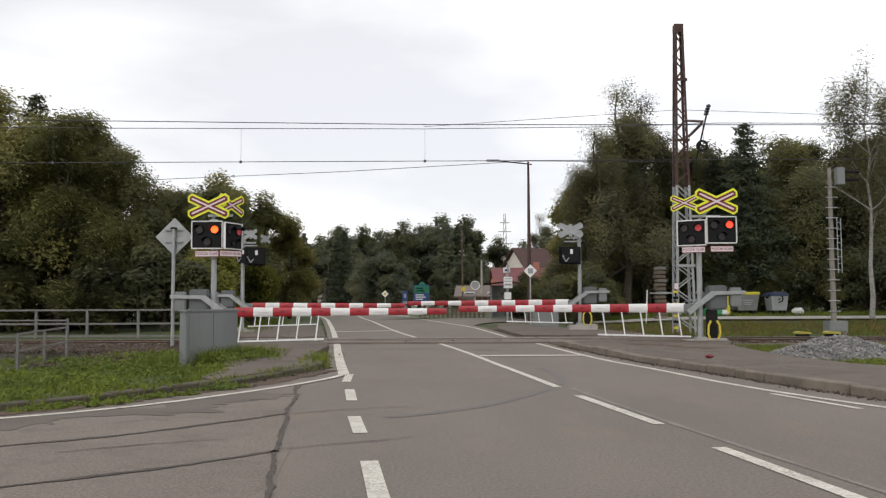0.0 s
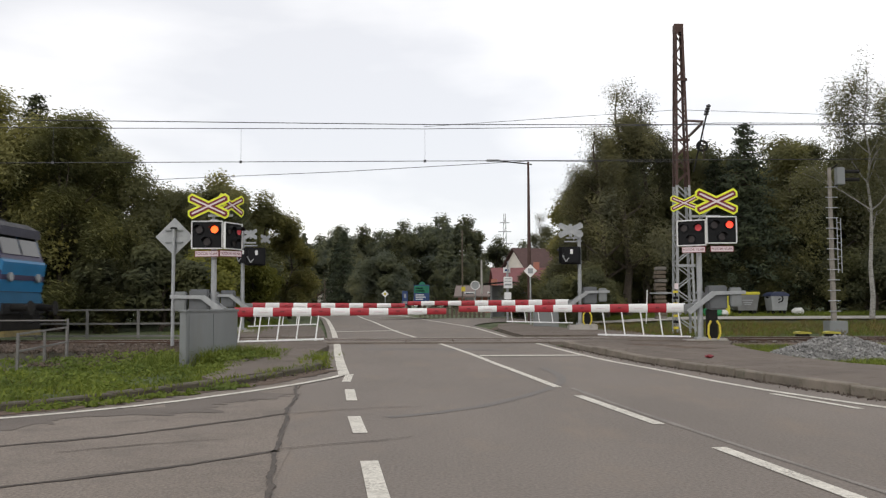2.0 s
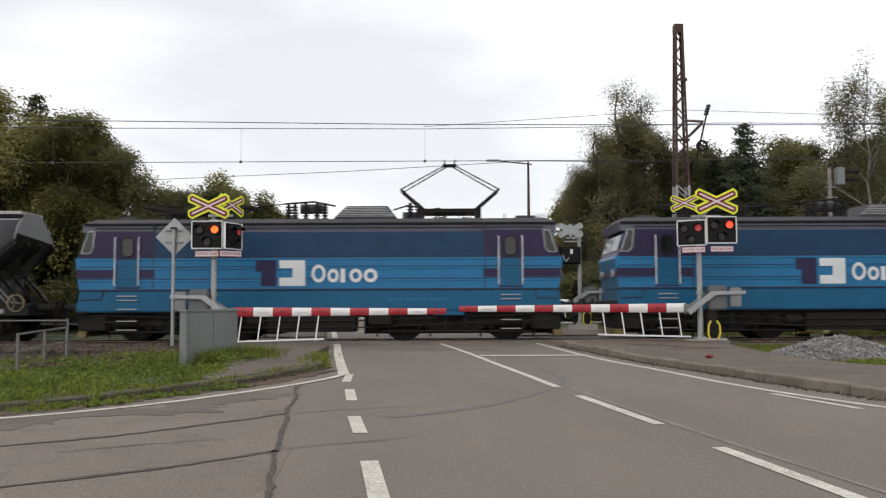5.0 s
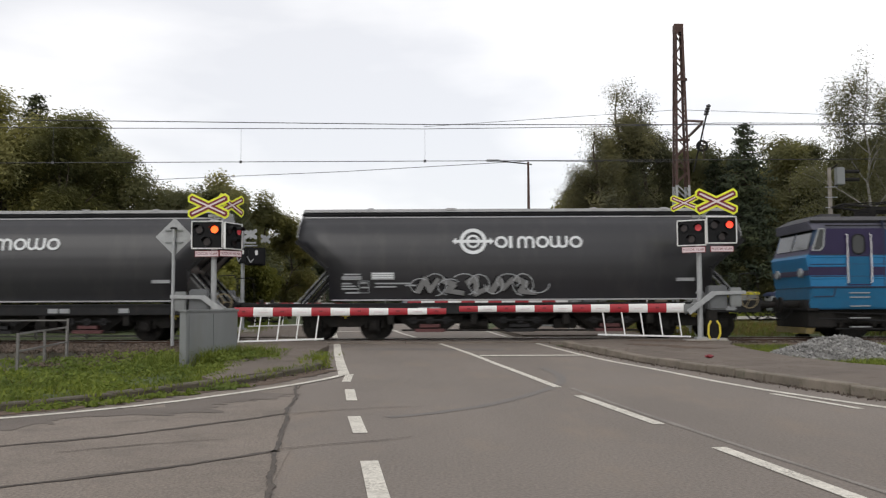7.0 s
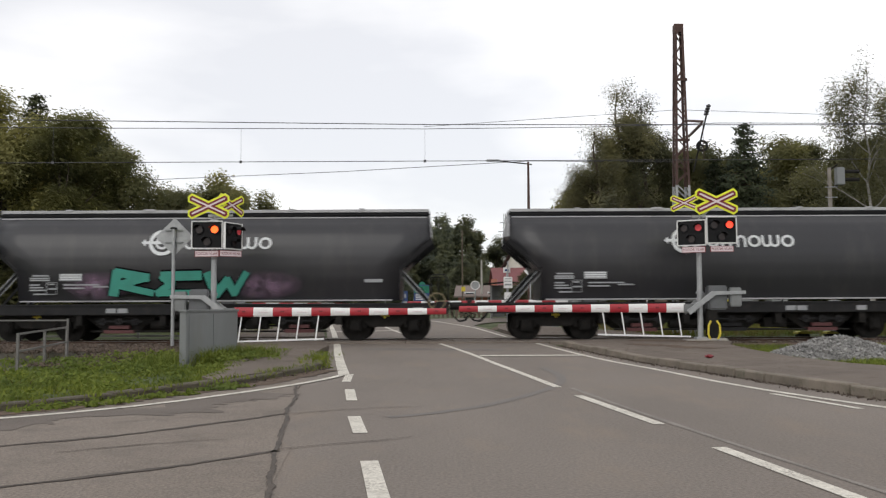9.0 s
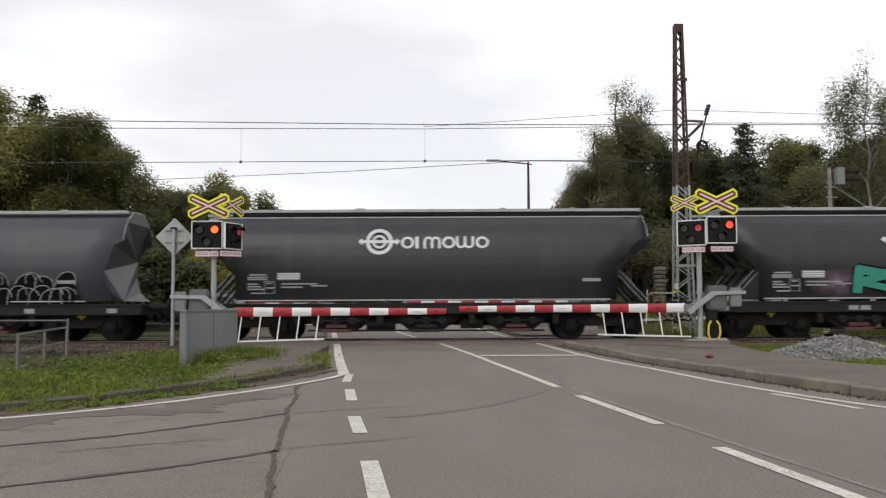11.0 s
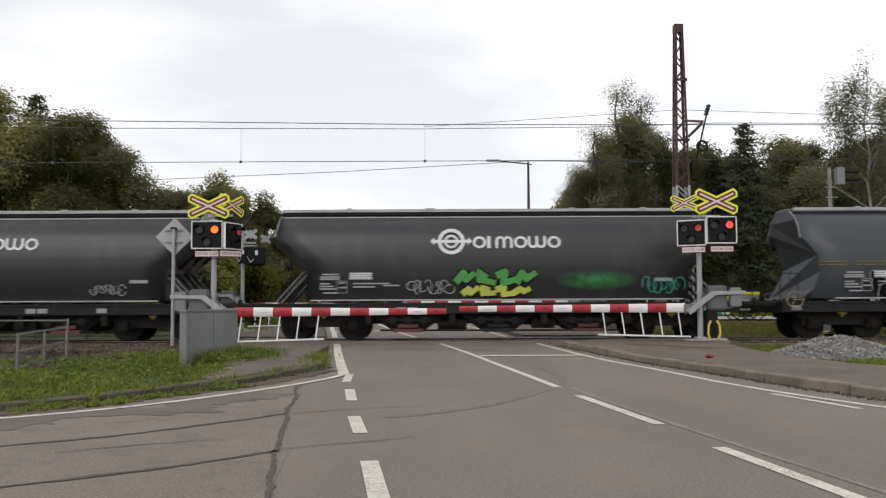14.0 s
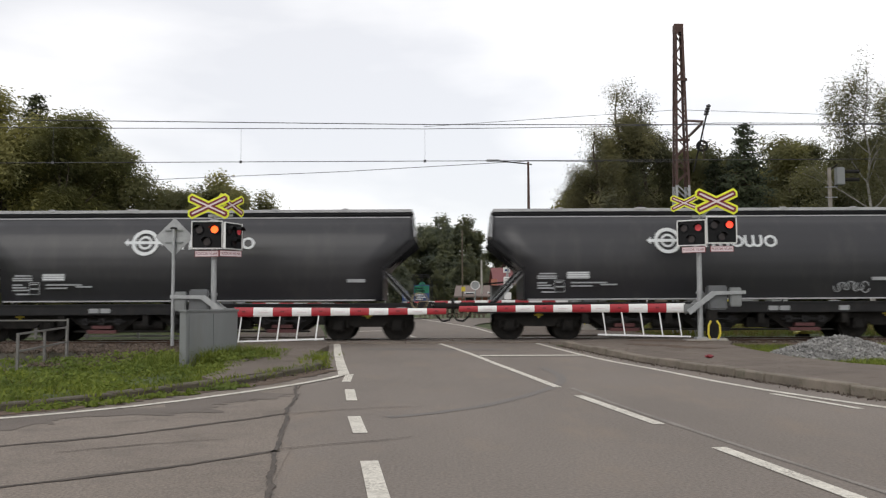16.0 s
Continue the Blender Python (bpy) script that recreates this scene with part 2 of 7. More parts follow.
def prism(bm, outline, y0, y1, bev=0.0):
    """An outline in x and z, drawn out along y."""
    a = [bm.verts.new((x, y0, z)) for x, z in outline]
    b = [bm.verts.new((x, y1, z)) for x, z in outline]
    n = len(outline)
    fs = [bm.faces.new(a), bm.faces.new(b[::-1])]
    for i in range(n):
        fs.append(bm.faces.new((a[i], b[i], b[(i + 1) % n], a[(i + 1) % n])))
    if bev:
        bmesh.ops.bevel(bm, geom=list({e for f in fs for e in f.edges}), offset=bev, segments=2, affect="EDGES")
    return bm


def ring(bm, c, r0, r1, y0, y1, n=28, sx=1.0, a0=0.0, a1=360.0):
    """A flat ring, or part of one, in x and z, with depth along y."""
    full = a1 - a0 >= 359.9
    k = n if full else n + 1
    rows = []
    for i in range(k):
        a = radians(a0 + (a1 - a0) * i / n)
        ca, sa = math.cos(a), math.sin(a)
        rows.append([bm.verts.new((c[0] + r * ca * sx, y, c[1] + r * sa)) for r, y in ((r0, y0), (r1, y0), (r1, y1), (r0, y1))])
    for i in range(n):
        p, q = rows[i], rows[(i + 1) % k]
        for j in range(4):
            bm.faces.new((p[j], p[(j + 1) % 4], q[(j + 1) % 4], q[j]))
    return bm


# ---- ground ----
PROFILE = [(-80, 0), (19, 0), (27, 0.09), (31, 0.10), (37, 0.17), (50, 0.36), (80, 0.55), (130, 0.75), (400, 1.2), (900, 1.5)]


def step(a, b, x):
    t = min(1, max(0, (x - a) / (b - a)))
    return t * t * (3 - 2 * t)


def gz(x, y):
    """Height of the ground."""
    z = 0.0
    for (a, za), (b, zb) in zip(PROFILE, PROFILE[1:]):
        if a <= y <= b:
            z = za + (zb - za) * (y - a) / (b - a)
    return z + 0.32 * step(7, 13, x) * step(37, 52, y)


def smooth_line(pts, step_len=0.6):
    """Points along a gentle curve through a few corners."""
    out = []
    for i in range(len(pts) - 1):
        p0, p1, p2, p3 = (Vector(pts[min(max(j, 0), len(pts) - 1)]) for j in (i - 1, i, i + 1, i + 2))
        n = max(2, int((p2 - p1).length / step_len))
        for k in range(n):
            t = k / n
            out.append(0.5 * (2 * p1 + (p2 - p0) * t + (2 * p0 - 5 * p1 + 4 * p2 - p3) * t * t + (3 * p1 - p0 - 3 * p2 + p3) * t ** 3))
    return out + [Vector(pts[-1])]


def ribbon(name, pts, width, material, lift, parent=None, smooth=True, ragged=0.0):
    """A strip lying on the ground along a line."""
    line = smooth_line(pts) if smooth else [Vector(p) for p in pts]
    verts, faces = [], []
    for i, p in enumerate(line):
        d = (line[min(i + 1, len(line) - 1)] - line[max(i - 1, 0)]).normalized()
        s = Vector((-d.y, d.x))
        for k in (-1, 1):
            q = p + s * (width / 2 * k * (1 + random.uniform(-ragged, ragged))) + s * random.uniform(-ragged, ragged) * width * 0.5
            verts.append((q.x, q.y, gz(q.x, q.y) + lift))
    for i in range(len(line) - 1):
        faces.append((2 * i + 1, 2 * i, 2 * i + 2, 2 * i + 3))
    return raw(name, verts, faces, material, parent)


def crack(name, pts, width, material, lift, parent, seed, wander=0.03):
    """A tar seam or crack of uneven width that wanders along a line."""
    line = smooth_line(pts, 0.07)
    verts, faces = [], []
    for i, p in enumerate(line):
        d = (line[min(i + 1, len(line) - 1)] - line[max(i - 1, 0)]).normalized()
        sd = Vector((-d.y, d.x))
        off = wander * (noise.noise((i * 0.09, seed, 0.5)) + 0.5 * noise.noise((i * 0.4, seed, 1.5)))
        for k in (-1, 1):
            w = width * 0.5 * max(0.12, 1 + 0.9 * noise.noise((i * 0.3, seed + 7 * k, 0)) + 0.7 * noise.noise((i * 0.8, seed + 3 * k, 4)))
            q = p + sd * (off + k * w)
            verts.append((q.x, q.y, gz(q.x, q.y) + lift))
    for i in range(len(line) - 1):
        faces.append((2 * i + 1, 2 * i, 2 * i + 2, 2 * i + 3))
    return raw(name, verts, faces, material, parent)


def between(name, left, right, material, lift, parent=None, cols=6):
    """A surface between two lines with the same number of corners."""
    a, b = smooth_line(left, 1.0), smooth_line(right, 1.0)
    n = max(len(a), len(b))

    def resample(l):
        return [l[0] if i == 0 else l[min(len(l) - 1, int(i * (len(l) - 1) / (n - 1)))].lerp(l[min(len(l) - 1, int(i * (len(l) - 1) / (n - 1)) + 1)], (i * (len(l) - 1) / (n - 1)) % 1) for i in range(n)]
    a, b = resample(a), resample(b)
    verts, faces = [], []
    for p, q in zip(a, b):
        for k in range(cols + 1):
            r = p.lerp(q, k / cols)
            verts.append((r.x, r.y, gz(r.x, r.y) + lift))
    for i in range(n - 1):
        for k in range(cols):
            o = i * (cols + 1) + k
            faces.append((o, o + 1, o + cols + 2, o + cols + 1))
    return raw(name, verts, faces, material, parent)


# one sheet of ground out to the horizon
def build_ground():
    xs = [-900, -600, -400, -250, -160, -110, -80, -60, -45, -34, -26, -20, -16] + [-13 + i for i in range(27)] + [16, 20, 26, 34, 45, 60, 80, 110, 160, 250, 400, 600, 900]
    ys = [-80, -50, -30, -20, -10, -4] + [i for i in range(0, 62, 1)] + [66, 72, 80, 90, 105, 130, 160, 200, 260, 340, 450, 600, 899]
    verts = []
    for y in ys:
        for x in xs:
            # the stream bed beside the footway drops under the small bridge
            dip = -1.4 * step(-9.2, -10.2, x) * step(17.0, 18.0, y) * (1 - step(25.8, 26.2, y)) if x > -34 else 0
            verts.append((x, y, gz(x, y) - 0.05 + dip + 0.02 * noise.noise((x * 0.7, y * 0.7, 0))))
    n = len(xs)
    faces = [(j * n + i, j * n + i + 1, (j + 1) * n + i + 1, (j + 1) * n + i) for j in range(len(ys) - 1) for i in range(n - 1)]
    tagged(raw("ground", verts, faces, GRASS_GROUND, smooth=True), "grassy ground with bare earth round the level crossing", "ground", kind="structure")


LEFT_EDGE = [(-1.75, 15.9), (-2.64, 22.6), (-3.68, 30.8), (-5.69, 45.3), (-8.6, 64.0), (-14, 90), (-24, 130)]
CENTRE = [(1.68, 13.3), (0.85, 20.6), (-0.2, 27.3), (-2.1, 38.0), (-4.95, 57.0), (-9.5, 88), (-19, 128)]
RIGHT_EDGE = [(5.6, 9.0), (4.78, 11.7), (4.33, 13.8), (3.93, 17.1), (3.3, 21.3), (2.75, 26.7), (2.2, 31.8), (1.59, 38.6), (0.95, 42.9), (-1.18, 54.4), (-5.5, 84), (-14.5, 126)]


def build_road():
    left = [(-2.0, -60), (-2.0, 0), (-2.0, 9), (-2.45, 13.5), (-2.45, 16.5), (-2.9, 22.6), (-3.95, 30.8), (-6.0, 45.3), (-9.0, 64), (-14.5, 90), (-25, 130)]
    right = [(9.6, -60), (8.2, 0), (5.6, 10.6), (4.55, 16.4), (3.6, 22.4), (2.6, 30.8), (1.5, 42.9), (-2.0, 64), (-5, 90), (-13, 130)]
    road = tagged(between("road", left, right, ASPHALT, 0.0, cols=8), "worn grey two-lane asphalt road over the railway", "road", kind="structure")
    # the side road that joins before the crossing
    side = between("side_road", [(-60, -20), (-30, -3), (-12, 5.2), (-5.4, 9.9), (-3.35, 12.9), (-2.3, 16.2)], [(-60, -30), (-30, -30), (-8, -30), (-0.6, -10), (-1.12, 5.7), (-1.47, 8.2), (-1.82, 10.6), (-2.2, 13.9)], ASPHALT_OLD, 0.004, cols=10)
    tagged(side, "older rough asphalt side road with tar joints", "road", kind="structure")
    crack("dark_patch", [(-6.6, 7.6), (-4.9, 9.2), (-3.4, 10.75), (-2.4, 12.6)], 0.85, ASPHALT_FRESH, 0.008, side, 5, 0.5)
    for k, pts in enumerate(([(-2.24, 13.8), (-1.95, 11.9), (-1.82, 10.6), (-1.6, 9.1), (-1.47, 8.2), (-1.24, 6.5), (-1.1, 5.6), (-0.9, 3.0)],
                             [(-6.0, 6.2), (-3.84, 7.86), (-2.96, 8.58), (-1.75, 10.18)], [(-5.0, 4.4), (-2.95, 6.06), (-2.21, 6.66), (-1.39, 7.56)])):
        crack("tar_joint", pts, (0.042, 0.07, 0.07)[k], TAR, 0.010, side, k * 11.3, 0.03)
    for k, pts in enumerate(([(-1.75, 10.2), (-1.0, 10.6), (-0.2, 10.8)], [(-1.4, 7.6), (-0.9, 7.95), (-0.3, 8.3)], [(-3.2, 7.5), (-2.4, 8.1), (-2.0, 8.2)])):
        crack("fine_crack", pts, 0.02, TAR, 0.011, side, 40 + k * 5.7, 0.08)
    # a side street beyond the crossing
    tagged(between("far_side_road", [(1.4, 43), (3.5, 49), (12, 53), (30, 55), (60, 57)], [(-1.6, 56), (2, 58), (12, 60), (30, 62), (60, 64)], ASPHALT, 0.004), "grey side street beyond the railway", "road", kind="structure")
    # markings
    ribbon("edge_line", LEFT_EDGE, 0.20, ROAD_PAINT, 0.008, road)
    ribbon("edge_line", [(-1.75, 16.0), (-1.85, 15.3), (-2.23, 14.0), (-2.96, 12.35), (-3.77, 10.9), (-4.85, 9.75), (-6.4, 8.6), (-12, 5.0)], 0.13, ROAD_PAINT, 0.013, road)
    ribbon("edge_line", RIGHT_EDGE, 0.12, ROAD_PAINT, 0.006, road)
    ribbon("edge_line", [(4.42, 12.2), (4.62, 11.2), (4.78, 10.4)], 0.10, ROAD_PAINT, 0.006, road)
    ribbon("centre_line", CENTRE, 0.13, ROAD_PAINT, 0.006, road)
    for a, b in (((1.79, 12.05), (2.17, 9.15)), ((2.31, 7.65), (2.66, 4.75)), ((2.85, 3.2), (3.2, 0.2))):
        ribbon("centre_dash", [a, b], 0.13, ROAD_PAINT, 0.006, road, smooth=False)
    for a, b in (((-1.66, 16.0), (-1.55, 14.4)), ((-1.36, 13.1), (-1.17, 11.55)), ((-0.98, 9.9), (-0.79, 8.6)), ((-0.58, 7.06), (-0.38, 5.5)), ((-0.2, 4.0), (0.0, 2.5))):
        ribbon("lane_dash", [a, b], 0.14, ROAD_PAINT, 0.006, road, smooth=False)
    ribbon("stop_line", [(0.85, 21.2), (3.3, 21.2)], 0.34, ROAD_PAINT, 0.014, road, smooth=False)
    ribbon("stop_line", [(-4.6, 36.6), (-1.9, 37.6)], 0.4, ROAD_PAINT, 0.014, road, smooth=False)
    # traces of an older centre line and of repairs
    ribbon("old_line_trace", [(1.85, 13.2), (2.15, 10.6), (2.5, 7.9), (2.9, 5.2), (3.3, 2.0)], 0.07, TRACE, 0.004, road, ragged=0.3)
    # curved tyre mark
    ribbon("tyre_mark", [(-0.6, 9.8), (0.43, 10.8), (1.63, 13.4), (1.99, 15.5), (1.9, 17.5)], 0.16, TYRE, 0.004, road)
    ribbon("patch", [(-2.2, 24.2), (1.6, 23.6)], 0.7, TYRE, 0.004, road)


def slab(name, outline, lift, material, depth=0.3, parent=None):
    """A raised surface of given outline, draped on the ground."""
    bm = B()
    top = [bm.verts.new((x, y, gz(x, y) + lift)) for x, y in outline]
    low = [bm.verts.new((x, y, gz(x, y) + lift - depth)) for x, y in outline]
    f = bm.faces.new(top)
    for i in range(len(outline)):
        j = (i + 1) % len(outline)
        bm.faces.new((top[i], low[i], low[j], top[j]))
    bmesh.ops.triangulate(bm, faces=[f])
    return part(name, bm, material, parent)


KERB_R = [(6.6, 8.0), (5.75, 10.4), (5.18, 12.96), (4.86, 15.0), (4.25, 18.4), (3.7, 22.1), (3.3, 25.0)]
KERB_L = [(-14, 4.4), (-8.5, 7.9), (-5.2, 10.6), (-4.16, 12.1), (-3.3, 13.7), (-2.78, 15.5), (-2.36, 17.2), (-2.5, 18.6), (-2.85, 21.5)]


def build_pavements():
    r = [(p.x + 0.24, p.y) for p in smooth_line(KERB_R)]
    p1 = slab("pavement_right", r + [(4.6, 26.6), (7.6, 26.7), (8.0, 25), (7.43, 23.5), (7.25, 21.2), (7.2, 18.6), (7.45, 16.5), (9.4, 12), (12.4, 8)], 0.13, PAVE)
    tagged(p1, "worn asphalt footway with broken edges beside the road", "pavement", kind="structure")
    l = [(p.x - 0.2, p.y + 0.05) for p in smooth_line([q for q in KERB_L if q[1] > 13])]
    p2 = slab("pavement_left", l + [(-3.1, 24.5), (-3.6, 26.7), (-6.4, 26.7), (-5.9, 25), (-4.9, 20), (-3.95, 16.4), (-3.85, 14.4)], 0.10, PAVE)
    tagged(p2, "worn asphalt footway leading to the level crossing", "pavement", kind="structure")
    p3 = slab("pavement_far", [(2.75, 31.3), (2.5, 34.5), (2.3, 38), (2.6, 43), (3.4, 45), (4.2, 41), (5.2, 38), (7.2, 34), (7.2, 31.3)], 0.08, PAVE)
    tagged(p3, "footway beyond the railway with worn edges", "pavement", kind="structure")
    p4 = slab("pavement_far_left", [(-4.1, 31.3), (-4.8, 36), (-5.6, 41), (-8, 44), (-8.5, 38), (-7.5, 31.3)], 0.06, PAVE)
    tagged(p4, "footway beyond the railway beside the barrier", "pavement", kind="structure")


# ---- railway ----
YT = 28.8          # middle of the track
RAIL_Z = 0.15      # top of the rails


def build_track():
    bm = B()
    for xa, xb in ((-400, -7.0), (7.3, 400)):
        hexa(bm, [(xa, YT - 3.0, -0.3), (xb, YT - 3.0, -0.3), (xb, YT + 3.0, -0.3), (xa, YT + 3.0, -0.3), (xa, YT - 2.0, 0.05), (xb, YT - 2.0, 0.05), (xb, YT + 2.0, 0.05), (xa, YT + 2.0, 0.05)])
    bed = part("track_bed", bm, BALLAST)
    tagged(bed, "brown ballast bed of a single-track railway", "track bed", kind="structure")
    for y in (YT - 0.7525, YT + 0.7525):
        rail = thing("rail", "rusty steel rail with a polished running edge", "rail", "rails of the track")
        b = B()
        box(b, -400, 400, y - 0.065, y + 0.065, RAIL_Z - 0.172, RAIL_Z - 0.14)
        box(b, -400, 400, y - 0.01, y + 0.01, RAIL_Z - 0.14, RAIL_Z - 0.04)
        box(b, -400, 400, y - 0.036, y + 0.036, RAIL_Z - 0.04, RAIL_Z - 0.004)
        part("rail_body", b, RUST_RAIL, rail)
        b = B()
        box(b, -400, 400, y - 0.026, y + 0.026, RAIL_Z - 0.004, RAIL_Z)
        part("running_edge", b, RAIL_TOP, rail, "polished running surface")
    # crossing panels flush with the rails
    for i, (y0, y1) in enumerate(((YT - 2.1, YT - 0.86), (YT - 0.62, YT + 0.62), (YT + 0.86, YT + 2.1))):
        for x in [-6.8 + 1.42 * k for k in range(10)]:
            b = B()
            box(b, x, x + 1.405, y0, y1, -0.12, RAIL_Z - 0.012, 0.012)
            part("crossing_panel", b, PAVE if i == 1 else ASPHALT_OLD, bed)


build_ground()
build_road()
build_pavements()
build_track()


# ---- train ----
LOCO_BLUE = mat("bright_blue_paint", (0.006, 0.135, 0.30), 0.4, var=0.1, scale=1.5, fine=50, bump=0.03, dirt=(0.04, 0.11, 0.17), dirt_amount=0.2, spec=0.4)
LOCO_MID = mat("mid_blue_paint", (0.004, 0.088, 0.185), 0.45, var=0.1, scale=1.5, fine=50, bump=0.03, dirt=(0.03, 0.06, 0.11), dirt_amount=0.2, spec=0.3)
LOCO_DARK = mat("deep_blue_paint", (0.004, 0.034, 0.088), 0.4, var=0.12, scale=1.5, fine=50, bump=0.03, dirt=(0.025, 0.04, 0.08), dirt_amount=0.2, spec=0.3)
LOCO_PURPLE = mat("indigo_paint", (0.02, 0.013, 0.052), 0.4, var=0.12, scale=1.5, fine=50, bump=0.03, dirt=(0.04, 0.04, 0.07), dirt_amount=0.2, spec=0.3)
LOCO_LINE = mat("navy_trim_paint", (0.008, 0.012, 0.04), 0.5, var=0.1)
DIRTY_YELLOW = mat("grimy_yellow_paint", (0.15, 0.115, 0.035), 0.7, var=0.3, scale=3, dirt=(0.03, 0.025, 0.02), dirt_amount=0.8)
ROOF = mat("sooty_roof_paint", (0.045, 0.045, 0.05), 0.8, var=0.3, scale=2, dirt=(0.09, 0.08, 0.075), dirt_amount=0.5)
ROOF_SIDE = mat("grey_violet_roof_edge", (0.06, 0.06, 0.085), 0.6, var=0.2, scale=1.2, dirt=(0.05, 0.045, 0.045), dirt_amount=0.5, stretch=(1, 1, 0.3))
WHITE_MARK = mat("white_marking", (0.62, 0.64, 0.65), 0.5, var=0.08)
GREY_MARK = mat("grey_stencil", (0.27, 0.28, 0.29), 0.6, var=0.15)
CAB_GLASS = mat("dark_cab_glass", (0.012, 0.014, 0.014), 0.08, var=0.1, bump=0, spec=0.6)
TANK = mat("anthracite_tank_paint", (0.018, 0.018, 0.0212), 0.36, var=0.1, scale=0.8, fine=40, bump=0.02, dirt=(0.05, 0.047, 0.045), dirt_amount=0.4, stretch=(1, 1, 0.35))
TANK_BLUE = mat("faded_slate_tank_paint", (0.035, 0.04, 0.049), 0.45, var=0.14, scale=0.8, fine=40, bump=0.03, dirt=(0.06, 0.06, 0.06), dirt_amount=0.5, stretch=(1, 1, 0.3))
FRAME_GREY = mat("dusty_underframe_paint", (0.016, 0.016, 0.017), 0.7, var=0.3, scale=2, dirt=(0.04, 0.034, 0.028), dirt_amount=0.4, spec=0.25)
LIGHT_EDGE = mat("pale_worn_edge", (0.36, 0.36, 0.37), 0.5, var=0.2)
BRAKE_RED = mat("faded_brake_red", (0.085, 0.025, 0.025), 0.6, var=0.2)
WHEEL_TAN = mat("dull_tan_paint", (0.2, 0.16, 0.09), 0.6, var=0.2, scale=3)
SAFETY_YELLOW = mat("safety_yellow_paint", (0.6, 0.48, 0.04), 0.5, var=0.12)
SPRAY_TEAL = mat("teal_spray_paint", (0.02, 0.22, 0.165), 0.5, var=0.15, scale=2)
SPRAY_GREEN = mat("green_spray_paint", (0.045, 0.24, 0.04), 0.5, var=0.2, scale=2)
SPRAY_LIME = mat("yellow_spray_paint", (0.36, 0.4, 0.05), 0.5, var=0.2, scale=2)
SPRAY_SILVER = mat("silver_spray_paint", (0.12, 0.12, 0.12), 0.5, var=0.2, scale=2)


def veil_mat(name, col, strength):
    """Sprayed mist that thins out towards the edge of its patch."""
    m = mat(name, col, 0.6, var=0.25, scale=3, bump=0)
    nt = m.node_tree
    tc, mp, gr = nt.nodes.new("ShaderNodeTexCoord"), nt.nodes.new("ShaderNodeMapping"), nt.nodes.new("ShaderNodeTexGradient")
    gr.gradient_type = "SPHERICAL"
    mp.inputs["Location"].default_value, mp.inputs["Scale"].default_value = (-1.0, 0.0, -1.0), (2.0, 0.0, 2.0)
    nt.links.new(tc.outputs["Generated"], mp.inputs["Vector"])
    nt.links.new(mp.outputs["Vector"], gr.inputs["Vector"])
    k, q = nt.nodes.new("ShaderNodeMath"), nt.nodes.new("ShaderNodeMath")
    k.operation = q.operation = "MULTIPLY"
    q.inputs[1].default_value = strength
    nt.links.new(gr.outputs["Fac"], k.inputs[0])
    nt.links.new(noise_fac(nt, 3.5, detail=5.0, lo=0.3, hi=0.65), k.inputs[1])
    nt.links.new(k.outputs[0], q.inputs[0])
    nt.links.new(q.outputs[0], nt.nodes["Principled BSDF"].inputs["Alpha"])
    return m


VEIL_PURPLE = veil_mat("purple_spray_mist", (0.15, 0.09, 0.14), 1.3)
VEIL_GREEN = veil_mat("green_spray_mist", (0.03, 0.2, 0.05), 1.0)
SPRAY_BLACK = mat("black_spray_outline", (0.006, 0.006, 0.007), 0.85, var=0.1, spec=0.05)


def wheelset(parent, x, r, spokes=0):
    """One axle with two wheels, turning about its own middle."""
    b = B()
    for s in (-1, 1):
        rod(b, (0, s * 0.69, 0), (0, s * 0.80, 0), r, n=26)
        rod(b, (0, s * 0.80, 0), (0, s * 0.815, 0), r * 0.86, n=22)
        rod(b, (0, s * 0.66, 0), (0, s * 0.69, 0), r + 0.03, n=26)
        for k in range(4):
            a = k * math.pi / 2 + 0.3
            rod(b, (r * 0.55 * math.cos(a), s * 0.80, r * 0.55 * math.sin(a)), (r * 0.55 * math.cos(a), s * 0.83, r * 0.55 * math.sin(a)), 0.06, n=8)
    rod(b, (0, -1.0, 0), (0, 1.0, 0), 0.085, n=10)
    return part("wheelset", b, DARK, parent, at=(x, 0, r))


def axle_box(parent, x, y, z):
    b = B()
    box(b, x - 0.17, x + 0.17, y - 0.16, y + 0.1, z - 0.17, z + 0.17, 0.03)
    rod(b, (x, y - 0.2, z), (x, y - 0.15, z), 0.11, n=14)
    return part("axle_box", b, DARK, parent)


